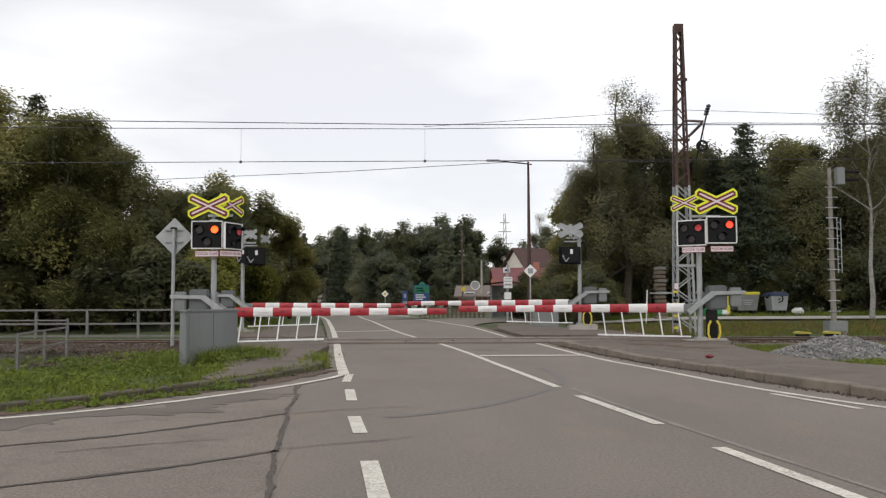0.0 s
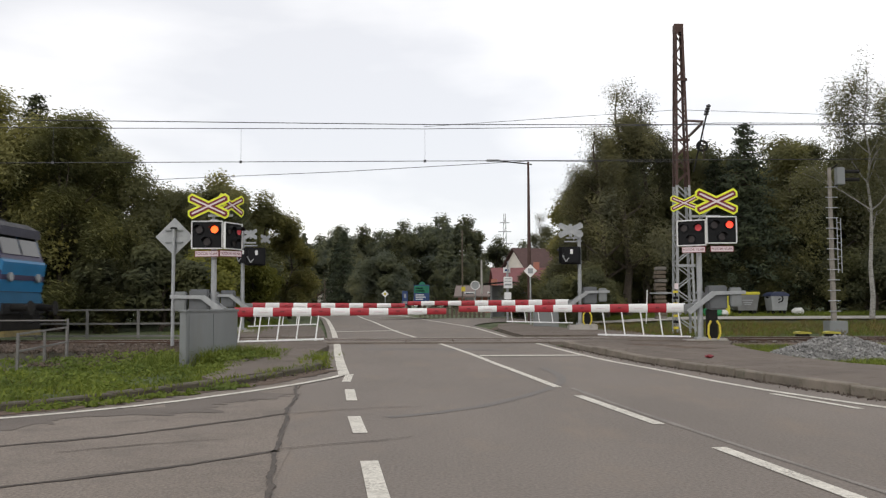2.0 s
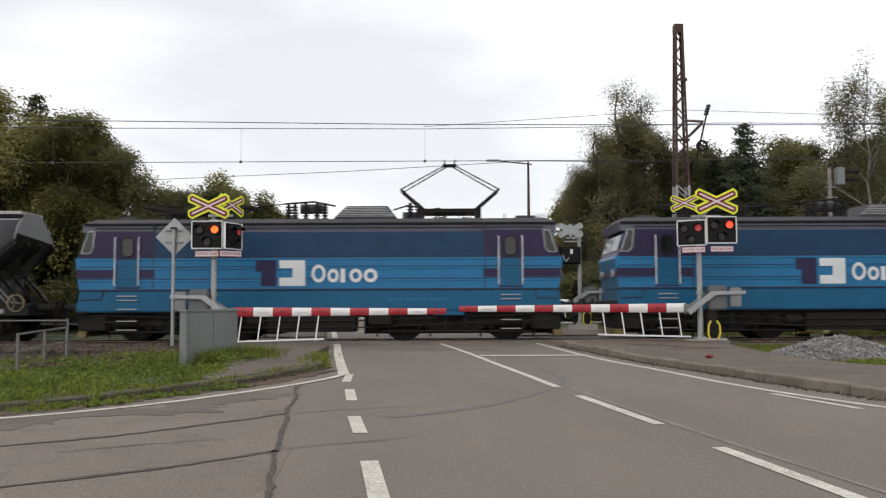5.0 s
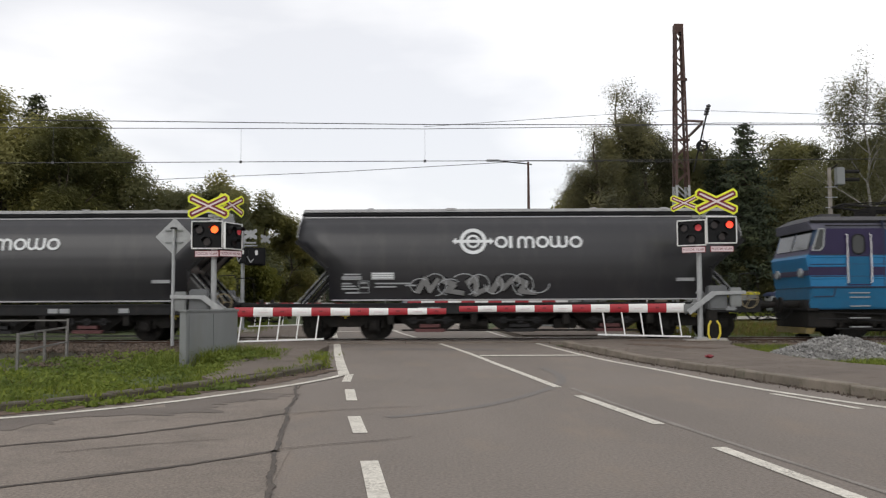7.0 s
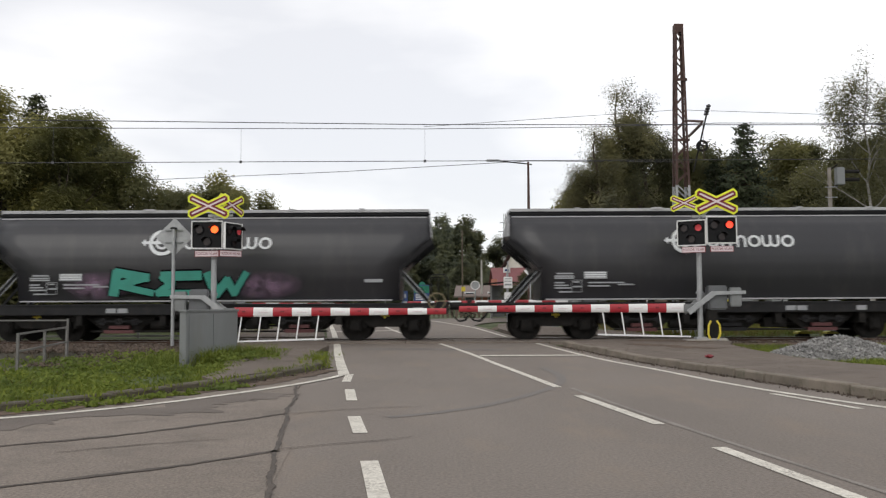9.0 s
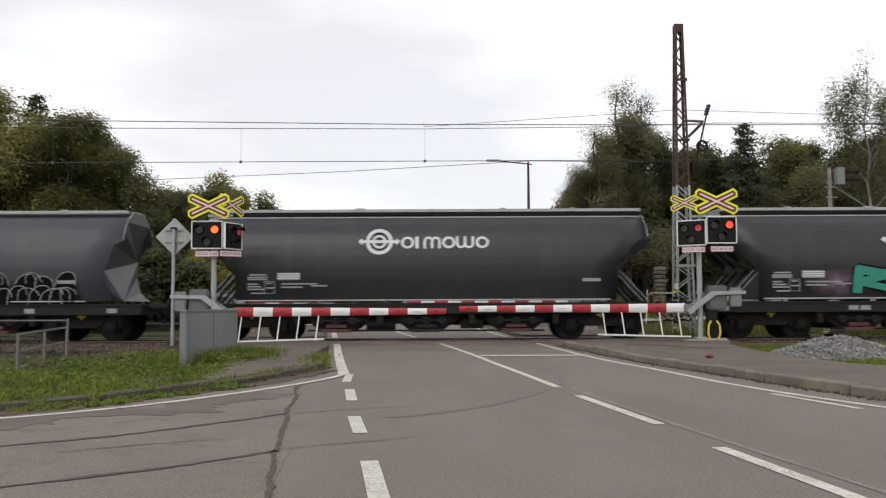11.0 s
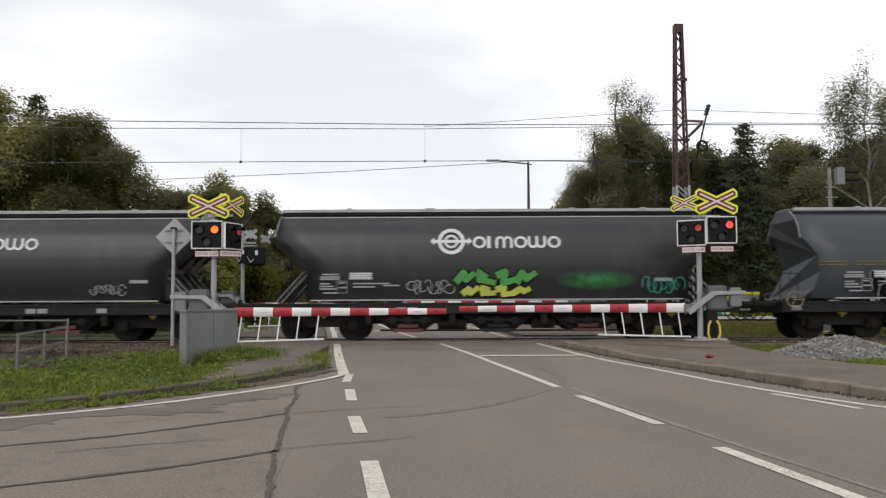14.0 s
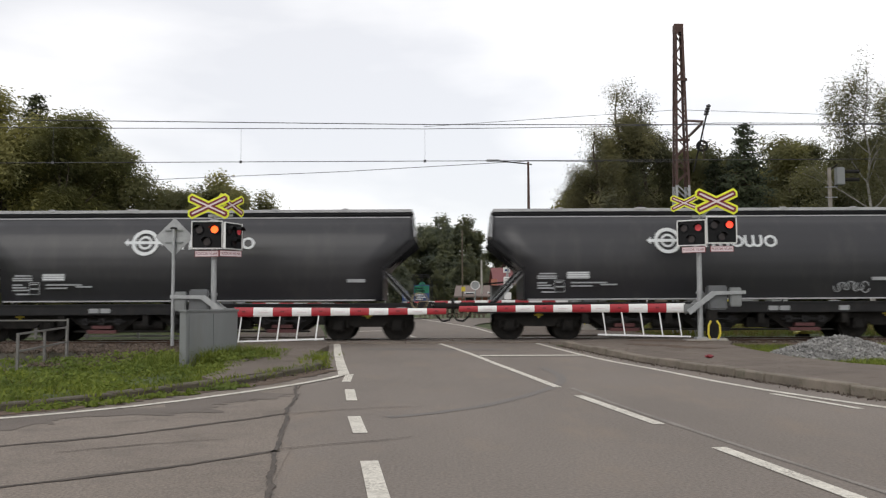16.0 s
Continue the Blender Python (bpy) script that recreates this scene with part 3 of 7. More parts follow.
def bogie_y25(parent, x):
    """A two-axle freight bogie."""
    b = B()
    for s in (-1, 1):
        prism(b, [(x - 1.35, 0.62), (x - 0.7, 0.62), (x - 0.45, 0.42), (x + 0.45, 0.42), (x + 0.7, 0.62), (x + 1.35, 0.62), (x + 1.35, 0.78), (x + 0.5, 0.85), (x - 0.5, 0.85), (x - 1.35, 0.78)], s * 0.95, s * 1.08)
        for dx in (-0.9, 0.9):
            for o in (-0.26, 0.26):
                rod(b, (x + dx + o, s * 1.0, 0.4), (x + dx + o, s * 1.0, 0.66), 0.075, n=8)
    box(b, x - 0.28, x + 0.28, -1.0, 1.0, 0.5, 0.86)
    bg = part("bogie", b, DARK, parent)
    sets = [wheelset(bg, x + dx, 0.46) for dx in (-0.9, 0.9)]
    for dx in (-0.9, 0.9):
        axle_box(bg, x + dx, -1.0, 0.46)
    b = B()
    box(b, x - 0.12, x + 0.12, -1.1, -1.085, 0.74, 0.80)
    box(b, x - 0.03, x + 0.03, -1.1, -1.085, 0.68, 0.86)
    part("anchor_mark", b, SAFETY_YELLOW, bg, "small yellow painted mark")
    return sets


def buffers(parent, x, s):
    for y in (-0.875, 0.875):
        b = B()
        rod(b, (x, y, 1.05), (x + s * 0.4, y, 1.05), 0.12, n=12)
        rod(b, (x + s * 0.36, y, 1.05), (x + s * 0.6, y, 1.05), 0.09, n=12)
        rod(b, (x + s * 0.58, y, 1.05), (x + s * 0.62, y, 1.05), 0.23, n=18)
        part("buffer", b, DARK, parent)


def coupling(parent, x, s):
    b = B()
    box(b, x, x + s * 0.3, -0.07, 0.07, 0.98, 1.1)
    for k in range(2):
        ring(b, (x + s * (0.36 + 0.16 * k), 0.9 - 0.16 * k), 0.06, 0.09, -0.03, 0.03, n=12)
    part("screw_coupling", b, DARK, parent)
    for y in (-0.35, 0.35):
        b = B()
        pts = [(x, y, 0.95), (x + s * 0.12, y, 0.72), (x + s * 0.3, y, 0.56), (x + s * 0.5, y, 0.6), (x + s * 0.6, y, 0.75)]
        pipe(b, pts, 0.025)
        part("brake_hose", b, BLACK, parent)


def letter_shape(b, kind, x, z, w, h, y, th):
    """Plain round and bar shapes standing in for the letters of a company mark."""
    if kind == "o":
        ring(b, (x + w / 2, z + h / 2), h / 2 - th, h / 2, y, y + 0.006, n=20, sx=w / h)
    elif kind == "a":
        for k in range(2):
            cx = x + (w - th) * (0.25 + 0.5 * k) + th / 2
            ring(b, (cx, z + h - w / 4 - th / 4), w / 4 - th * 0.75, w / 4 + th / 4, y, y + 0.006, n=10, a0=0, a1=180)
        for k in range(3):
            box(b, x + (w - th) * k / 2, x + (w - th) * k / 2 + th, y, y + 0.006, z, z + h - w / 4 - th / 4)
    elif kind == "u":
        for k in range(2):
            cx = x + (w - th) * (0.25 + 0.5 * k) + th / 2
            ring(b, (cx, z + w / 4 + th / 4), w / 4 - th * 0.75, w / 4 + th / 4, y, y + 0.006, n=10, a0=180, a1=360)
        for k in range(3):
            box(b, x + (w - th) * k / 2, x + (w - th) * k / 2 + th, y, y + 0.006, z + w / 4 + th / 4, z + h)
    elif kind == "n":
        box(b, x, x + th * 1.3, y, y + 0.006, z, z + h)


NOSE = [(0.04, 0.90), (0.10, 1.10), (0.12, 1.58), (0.07, 1.95), (0.02, 2.3), (0.0, 2.48), (0.05, 2.56), (0.14, 2.66), (0.32, 3.34), (0.16, 3.44), (0.14, 3.60)]


def cut(zs, half):
    """The side outline of the loco between two heights."""
    def dx(z):
        for (a, za), (c, zc) in zip(NOSE, NOSE[1:]):
            if za <= z <= zc:
                return a + (c - a) * (z - za) / (zc - za)
        return NOSE[-1][0]
    levels = [zs[0]] + [z for _, z in NOSE if zs[0] < z < zs[1]] + [zs[1]]
    return [(half - dx(z), z) for z in levels], [(-half + dx(z), z) for z in levels]


def loco(label):
    """Four-axle electric locomotive, middle of the track at the rails' height."""
    L = thing("electric_locomotive", label, "locomotive", "two coupled locomotives")
    half, W = 7.42, 1.47
    for nm, z0, z1, m, lab in (("lower_body", 0.90, 1.57, LOCO_MID, "mid-blue lower side"), ("middle_body", 1.57, 2.56, LOCO_BLUE, "bright blue side"), ("upper_body", 2.56, 3.33, LOCO_DARK, "deep blue upper side")):
        r, l = cut((z0, z1), half)
        b = B()
        prism(b, r + l[::-1], -W, W, 0.04 if nm == "lower_body" else 0.0)
        part(nm, b, m, L, lab)
    # roof with sloping edges
    b = B()
    hexa(b, [(-half + 0.2, -W, 3.33), (half - 0.2, -W, 3.33), (half - 0.2, W, 3.33), (-half + 0.2, W, 3.33), (-half + 0.14, -1.3, 3.6), (half - 0.14, -1.3, 3.6), (half - 0.14, 1.3, 3.6), (-half + 0.14, 1.3, 3.6)])
    part("roof_edge", b, ROOF_SIDE, L, "grey-violet sloping roof edge")
    b = B()
    hexa(b, [(-half + 0.16, -1.32, 3.6), (half - 0.16, -1.32, 3.6), (half - 0.16, 1.32, 3.6), (-half + 0.16, 1.32, 3.6), (-half + 0.4, -0.9, 3.78), (half - 0.4, -0.9, 3.78), (half - 0.4, 0.9, 3.78), (-half + 0.4, 0.9, 3.78)])
    part("roof", b, ROOF, L, "sooty dark roof")
    b = B()
    box(b, -half + 0.2, half - 0.2, -1.37, -1.33, 3.55, 3.62)
    box(b, -half + 0.6, half - 0.6, -1.475, -1.45, 3.44, 3.47)
    part("gutter", b, BLACK, L)
    # dark cab ends and side bands
    for s in (-1, 1):
        b = B()
        xa, xb = s * 5.0, s * (half - 0.3)
        prism(b, [(xa, 2.58), (s * (half - 0.08), 2.58), (s * (half - 0.40), 3.36), (xa, 3.36)], -W - 0.006, W + 0.006)
        part("cab_side", b, LOCO_PURPLE, L, "indigo cab side")
        b = B()
        box(b, min(xa, s * (half - 0.05)), max(xa, s * (half - 0.05)), -W - 0.006, W + 0.006, 1.93, 2.2)
        part("cab_band", b, LOCO_PURPLE, L, "indigo band")
        b = B()
        box(b, s * 5.05 - 0.015, s * 5.05 + 0.015, -W - 0.012, W + 0.012, 1.6, 3.6)
        part("panel_joint", b, LOCO_LINE, L)
        # door with an oval window and two white handrails
        dx = s * 5.83
        b = B()
        box(b, dx - 0.36, dx + 0.36, -W - 0.014, -W, 1.62, 3.30)
        d = part("cab_door", b, LOCO_PURPLE, L, "cab door with blue lower panel")
        b = B()
        box(b, dx - 0.33, dx + 0.33, -W - 0.018, -W - 0.005, 1.66, 2.5)
        part("door_panel", b, LOCO_MID, d)
        b = B()
        pane = [(dx + 0.19 * math.cos(a) * f, 2.88 + 0.15 * g + 0.15 * math.sin(a)) for g, f, a0 in ((1, 1, 0), (-1, 1, math.pi)) for a in np.linspace(a0, a0 + math.pi, 9)]
        prism(b, pane, -W - 0.024, -W - 0.010)
        part("door_window", b, CAB_GLASS, d)
        b = B()
        pipe(b, [(x, -W - 0.026, z) for x, z in pane + pane[:1]], 0.022, 5)
        part("window_rim", b, BLACK, d)
        for o in (-0.36, 0.36):
            b = B()
            x = dx + o
            pipe(b, [(x, -W, 3.18), (x, -W - 0.09, 3.16), (x, -W - 0.09, 1.72), (x, -W, 1.70)], 0.016)
            part("handrail", b, WHITE, L, "white handrail")
        # steps
        for z in (0.35, 0.62, 0.98, 1.25, 1.38):
            b = B()
            box(b, dx - 0.3, dx + 0.3, -W - 0.04, -W + 0.1, z, z + 0.03)
            part("cab_step", b, GALV, L, "metal cab step")
        # windscreen
        b = B()
        x0, x1 = s * (half - 0.13), s * (half - 0.33)
        for y0, y1 in ((-1.28, -0.06), (0.06, 1.28)):
            hexa(b, [(x0 + s * 0.02, y0, 2.74), (x0 + s * 0.02, y1, 2.74), (x0 - s * 0.03, y1, 2.74), (x0 - s * 0.03, y0, 2.74), (x1 + s * 0.02, y0, 3.36), (x1 + s * 0.02, y1, 3.36), (x1 - s * 0.03, y1, 3.36), (x1 - s * 0.03, y0, 3.36)])
        part("windscreen", b, CAB_GLASS, L, "sloping two-piece windscreen")
        # corner side window
        b = B()
        prism(b, [(s * (half - 0.2), 2.72), (s * (half - 0.41), 3.32), (s * (half - 0.56), 3.32), (s * (half - 0.50), 2.85), (s * (half - 0.42), 2.72)], -W - 0.012, -W + 0.02)
        w = part("corner_window", b, CAB_GLASS, L, "cab corner window")
        b = B()
        o = [(s * (half - 0.18), -W - 0.02, 2.69), (s * (half - 0.40), -W - 0.02, 3.35), (s * (half - 0.58), -W - 0.02, 3.35), (s * (half - 0.53), -W - 0.02, 2.83), (s * (half - 0.43), -W - 0.02, 2.69)]
        pipe(b, o + [o[0]], 0.022)
        part("window_frame", b, GALV, w, "pale metal frame")
        # lamps, buffers and plough
        for y in (-0.95, 0.95):
            b = B()
            rod(b, (s * (half - 0.1), y, 2.02), (s * (half + 0.02), y, 2.02), 0.14, n=16)
            part("headlight", b, GALV, L, "round headlight")
        b = B()
        box(b, min(s * (half - 0.35), s * (half + 0.02)), max(s * (half - 0.35), s * (half + 0.02)), -1.45, 1.45, 0.86, 1.2, 0.02)
        part("buffer_beam", b, FRAME_GREY, L)
        buffers(L, s * half, s)
        coupling(L, s * half, s)
        b = B()
        prism(b, [(s * (half - 0.25), 0.16), (s * (half + 0.0), 0.16), (s * (half - 0.04), 0.34), (s * (half - 0.3), 0.34)], -1.25, 1.25)
        part("rail_guard", b, DIRTY_YELLOW, L, "dirty yellow rail guard")
        b = B()
        box(b, min(s * (half - 0.9), s * (half - 0.05)), max(s * (half - 0.9), s * (half - 0.05)), -1.3, 1.3, 0.34, 0.86, 0.03)
        part("front_skirt", b, DARK, L)
    # long ridges and trim lines
    for z, t, m in ((2.565, 0.035, LOCO_LINE), (2.27, 0.02, LOCO_LINE), (1.90, 0.02, LOCO_LINE), (1.575, 0.04, LOCO_LINE)):
        b = B()
        e = half - 0.12
        box(b, -e, e, -W - 0.018, W + 0.018, z - t / 2, z + t / 2)
        part("trim_line", b, m, L)
    # pressed half-round ridges along the sides
    for z, r in ((2.49, 0.04), (2.21, 0.045), (1.84, 0.045)):
        b = B()
        for sy in (-1, 1):
            rod(b, (-half + 0.14, sy * (W - r + 0.015), z), (half - 0.14, sy * (W - r + 0.015), z), r, n=12)
        part("side_ridge", b, LOCO_BLUE, L, "pressed blue ridge")
    for s in (-1, 1):
        b = B()
        pipe(b, [(s * 5.05, -W - 0.01, 1.57), (s * 6.55, -W - 0.01, 1.57), (s * 6.62, -W - 0.01, 1.3), (s * 7.25, -W - 0.01, 1.28)], 0.02, 4)
        part("step_outline", b, LOCO_LINE, L)
    # company mark in plain shapes
    y = -W - 0.02
    b = B()
    box(b, -1.92, -1.30, y, y + 0.012, 2.12, 2.46)
    box(b, -1.75, -1.30, y, y + 0.012, 1.68, 2.118)
    part("mark_block", b, LOCO_PURPLE, L, "indigo block of the company mark")
    b = B()
    box(b, -1.2, -0.42, y, y + 0.012, 2.22, 2.46)
    box(b, -0.80, -0.42, y, y + 0.012, 1.94, 2.218)
    box(b, -1.2, -0.42, y, y + 0.012, 1.68, 1.938)
    part("mark_block", b, WHITE_MARK, L, "white hooked block of the company mark")
    b = B()
    x, h = -0.22, 0.42
    for k, w, hh, dx in (("o", 0.42, 0.55, 0.48), ("o", 0.34, h, 0.4), ("n", 0.2, h, 0.27), ("o", 0.38, h, 0.43), ("o", 0.42, h, 0.45)):
        letter_shape(b, k, x, 1.78, w, hh, y, 0.105)
        x += dx
    part("mark_lettering", b, WHITE_MARK, L, "white rounded shapes of the company mark")
    b = B()
    for k in range(12):
        box(b, 2.1 + 0.16 * k, 2.1 + 0.16 * k + (0.1 if k % 4 else 0.13), -W - 0.012, -W, 1.22, 1.29)
    part("number_bars", b, LOCO_BLUE, L)
    # roof gear: louvred fan box, insulators, cables, resistors
    b = B()
    hexa(b, [(0.35, -0.8, 3.8), (2.35, -0.8, 3.8), (2.35, 0.8, 3.8), (0.35, 0.8, 3.8), (0.75, -0.7, 4.2), (2.05, -0.7, 4.2), (2.05, 0.7, 4.2), (0.75, 0.7, 4.2)])
    fan = part("vent_box", b, ROOF, L, "sloped louvred ventilation box")
    for k in range(6):
        b = B()
        z, o = 3.86 + 0.055 * k, 0.06 * k
        box(b, 0.42 + o, 2.28 - o, -0.82 + 0.012 * k, -0.76, z, z + 0.025)
        part("louvre", b, GALV, fan)
    for x in (-0.9, -0.55, -0.2, 0.05, -1.1, 2.75, 3.0):
        b = B()
        for k in range(5):
            rod(b, (x, -0.5, 3.8 + 0.09 * k), (x, -0.5, 3.85 + 0.09 * k), 0.1, n=10)
        rod(b, (x, -0.5, 3.8), (x, -0.5, 4.32), 0.05, n=8)
        part("insulator", b, FRAME_GREY, L)
    b = B()
    pipe(b, [(-1.2, -0.5, 4.3), (-0.3, -0.5, 4.36), (0.1, -0.5, 4.28), (0.4, -0.5, 4.22)], 0.03)
    part("roof_cable", b, BLACK, L)
    b = B()
    pipe(b, [(2.2, -0.4, 4.1), (2.7, -0.4, 4.25), (3.3, -0.4, 4.1), (3.7, -0.4, 4.15)], 0.025)
    part("roof_cable", b, BLACK, L)
    b = B()
    pipe(b, [(-5.4, -0.4, 3.95), (-3.6, -0.4, 4.0), (-1.2, -0.5, 4.3)], 0.02)
    part("roof_cable", b, BLACK, L)
    b = B()
    rod(b, (-0.75, -0.3, 4.15), (-0.05, -0.3, 4.15), 0.16, n=14)
    part("roof_switch", b, ROOF, L)
    b = B()
    box(b, 2.5, 3.1, -0.5, 0.3, 3.75, 4.02)
    part("switch_base", b, ROOF, L)
    b = B()
    for x in (-6.2, 6.4):
        box(b, x - 0.3, x + 0.3, -0.5, 0.1, 3.8, 3.9)
    part("roof_box", b, ROOF, L)
    # pantographs: front one raised, rear one folded
    for x, up in ((4.0, True), (-4.0, False)):
        b = B()
        for yy in (-0.55, 0.55):
            box(b, x - 0.95, x + 0.95, yy - 0.05, yy + 0.05, 4.0, 4.12)
        for xx in (-0.9, 0.9):
            box(b, x + xx - 0.08, x + xx + 0.08, -0.6, 0.6, 3.78, 4.12)
        rod(b, (x - 0.5, 0, 4.08), (x + 0.5, 0, 4.08), 0.09, n=10)
        pf = part("pantograph_frame", b, DARK, L)
        b = B()
        za, zb = (4.75, 5.56) if up else (4.22, 4.30)
        ex = 1.55 if up else 1.75
        for yy in (-0.5, 0.5):
            for s in (-1, 1):
                rod(b, (x + s * 0.8, yy, 4.1), (x + s * ex, yy * 0.9, za), 0.035, n=6)
                rod(b, (x + s * ex, yy * 0.9, za), (x + s * 0.12, yy * 0.55, zb), 0.02, n=6)
        for s in (-1, 1):
            rod(b, (x + s * ex, -0.48, za), (x + s * ex, 0.48, za), 0.03, n=6)
        part("pantograph_arms", b, DARK, pf)
        b = B()
        for s in (-1, 1):
            rod(b, (x + s * 0.16, -0.8, zb + 0.06), (x + s * 0.16, 0.8, zb + 0.06), 0.025, n=6)
        box(b, x - 0.22, x + 0.22, -0.05, 0.05, zb - 0.04, zb + 0.06)
        part("collector_head", b, BLACK, pf)
    # underframe and bogies
    b = B()
    box(b, -7.1, 7.1, -1.2, 1.2, 0.72, 0.9)
    for xc in (-4.15, 4.15):
        box(b, xc - 2.85, xc + 2.85, -0.55, 0.55, 0.2, 0.8)
    part("underframe", b, DARK, L)
    b = B()
    box(b, -1.6, 1.1, -1.35, -0.4, 0.28, 0.8, 0.02)
    part("battery_box", b, DARK, L, "grey equipment box")
    b = B()
    box(b, 1.5, 2.2, -1.42, -1.2, 0.5, 0.86, 0.02)
    part("equipment_box", b, DARK, L)
    for z in (0.42, 0.62):
        b = B()
        pipe(b, [(-7.0, -1.3, z + 0.2), (-1.8, -1.3, z), (-1.6, -1.38, z), (1.2, -1.38, z), (1.4, -1.3, z), (7.0, -1.3, z + 0.2)], 0.022)
        part("air_pipe", b, FRAME_GREY, L)
    b = B()
    rod(b, (-2.2, -1.2, 0.6), (-1.7, -1.2, 0.6), 0.16, n=12)
    part("air_reservoir", b, DARK, L)
    b = B()
    box(b, 3.5, 4.4, -1.49, -1.3, 0.78, 0.9)
    part("side_bracket", b, LOCO_MID, L)
    sets = []
    for xc in (-4.15, 4.15):
        b = B()
        for s in (-1, 1):
            prism(b, [(xc - 2.4, 0.48), (xc - 0.8, 0.45), (xc - 0.6, 0.26), (xc + 0.6, 0.26), (xc + 0.8, 0.45), (xc + 2.4, 0.48), (xc + 2.4, 0.85), (xc - 2.4, 0.85)], s * 0.98, s * 1.14)
            for dx in (-2.1, -1.1, 1.1, 2.1):
                rod(b, (xc + dx, s * 1.06, 0.36), (xc + dx, s * 1.06, 0.62), 0.1, n=10)
        box(b, xc - 0.5, xc + 0.5, -1.1, 1.1, 0.4, 0.75)
        bg = part("bogie", b, DARK, L)
        for dx in (-2.42, -0.78, 0.78, 2.42):
            b = B()
            box(b, xc + dx - 0.13, xc + dx + 0.13, -1.2, -0.85, 0.36, 0.84, 0.02)
            rod(b, (xc + dx, -1.05, 0.36), (xc + dx, -0.8, 0.12), 0.03, n=6)
            part("sand_box", b, DARK, bg)
            b = B()
            bar(b, (xc + dx * 0.99, -0.75, 0.95), (xc + dx * 0.99, -0.75, 0.3), 0.07, 0.16)
            part("brake_block", b, DARK, bg)
        for dx in (-0.3, 0.3):
            b = B()
            rod(b, (xc + dx, -1.16, 0.4), (xc + dx, -1.16, 0.82), 0.11, 0.1, n=12)
            part("coil_spring", b, FRAME_GREY, bg)
        for dx in (-1.6, 1.6):
            sets.append((wheelset(bg, xc + dx, 0.625), 0.625))
            axle_box(bg, xc + dx, -1.08, 0.625)
        b = B()
        for dx in (-0.75, 0.1, 0.75):
            rod(b, (xc + dx, -1.1, 0.3), (xc + dx + 0.1, -1.1, 0.75), 0.04, n=6)
        pipe(b, [(xc - 2.3, -1.16, 0.3), (xc + 2.3, -1.16, 0.27)], 0.03)
        part("brake_rigging", b, FRAME_GREY, bg)
    return L, sets


# cross-section of the hopper tank: half width and height
SECTION = [(0.0, 4.07), (0.62, 4.05), (0.68, 3.88), (0.90, 3.76), (1.13, 3.55), (1.31, 3.27), (1.42, 2.95), (1.475, 2.6), (1.48, 2.3), (1.45, 1.9), (1.38, 1.5), (1.32, 1.24)]
SECTION_OLD = [(0.0, 4.07), (0.55, 4.05), (0.62, 3.95), (0.95, 3.78), (1.2, 3.5), (1.36, 3.1), (1.45, 2.7), (1.48, 2.3), (1.45, 1.9), (1.38, 1.55), (1.28, 1.24)]


def tank_end(z, old):
    """How far the tank's end wall stands back at a height."""
    if old:
        return 0.0 if z > 3.1 else min(0.55, 0.55 * math.sqrt(max(0, 1 - ((z - 2.2) / 0.9) ** 2))) if z > 1.3 else 0.0
    if z > 3.1:
        return 0.1 * max(0, z - 3.3)
    return min(0.98, (3.1 - z) * 1.12)


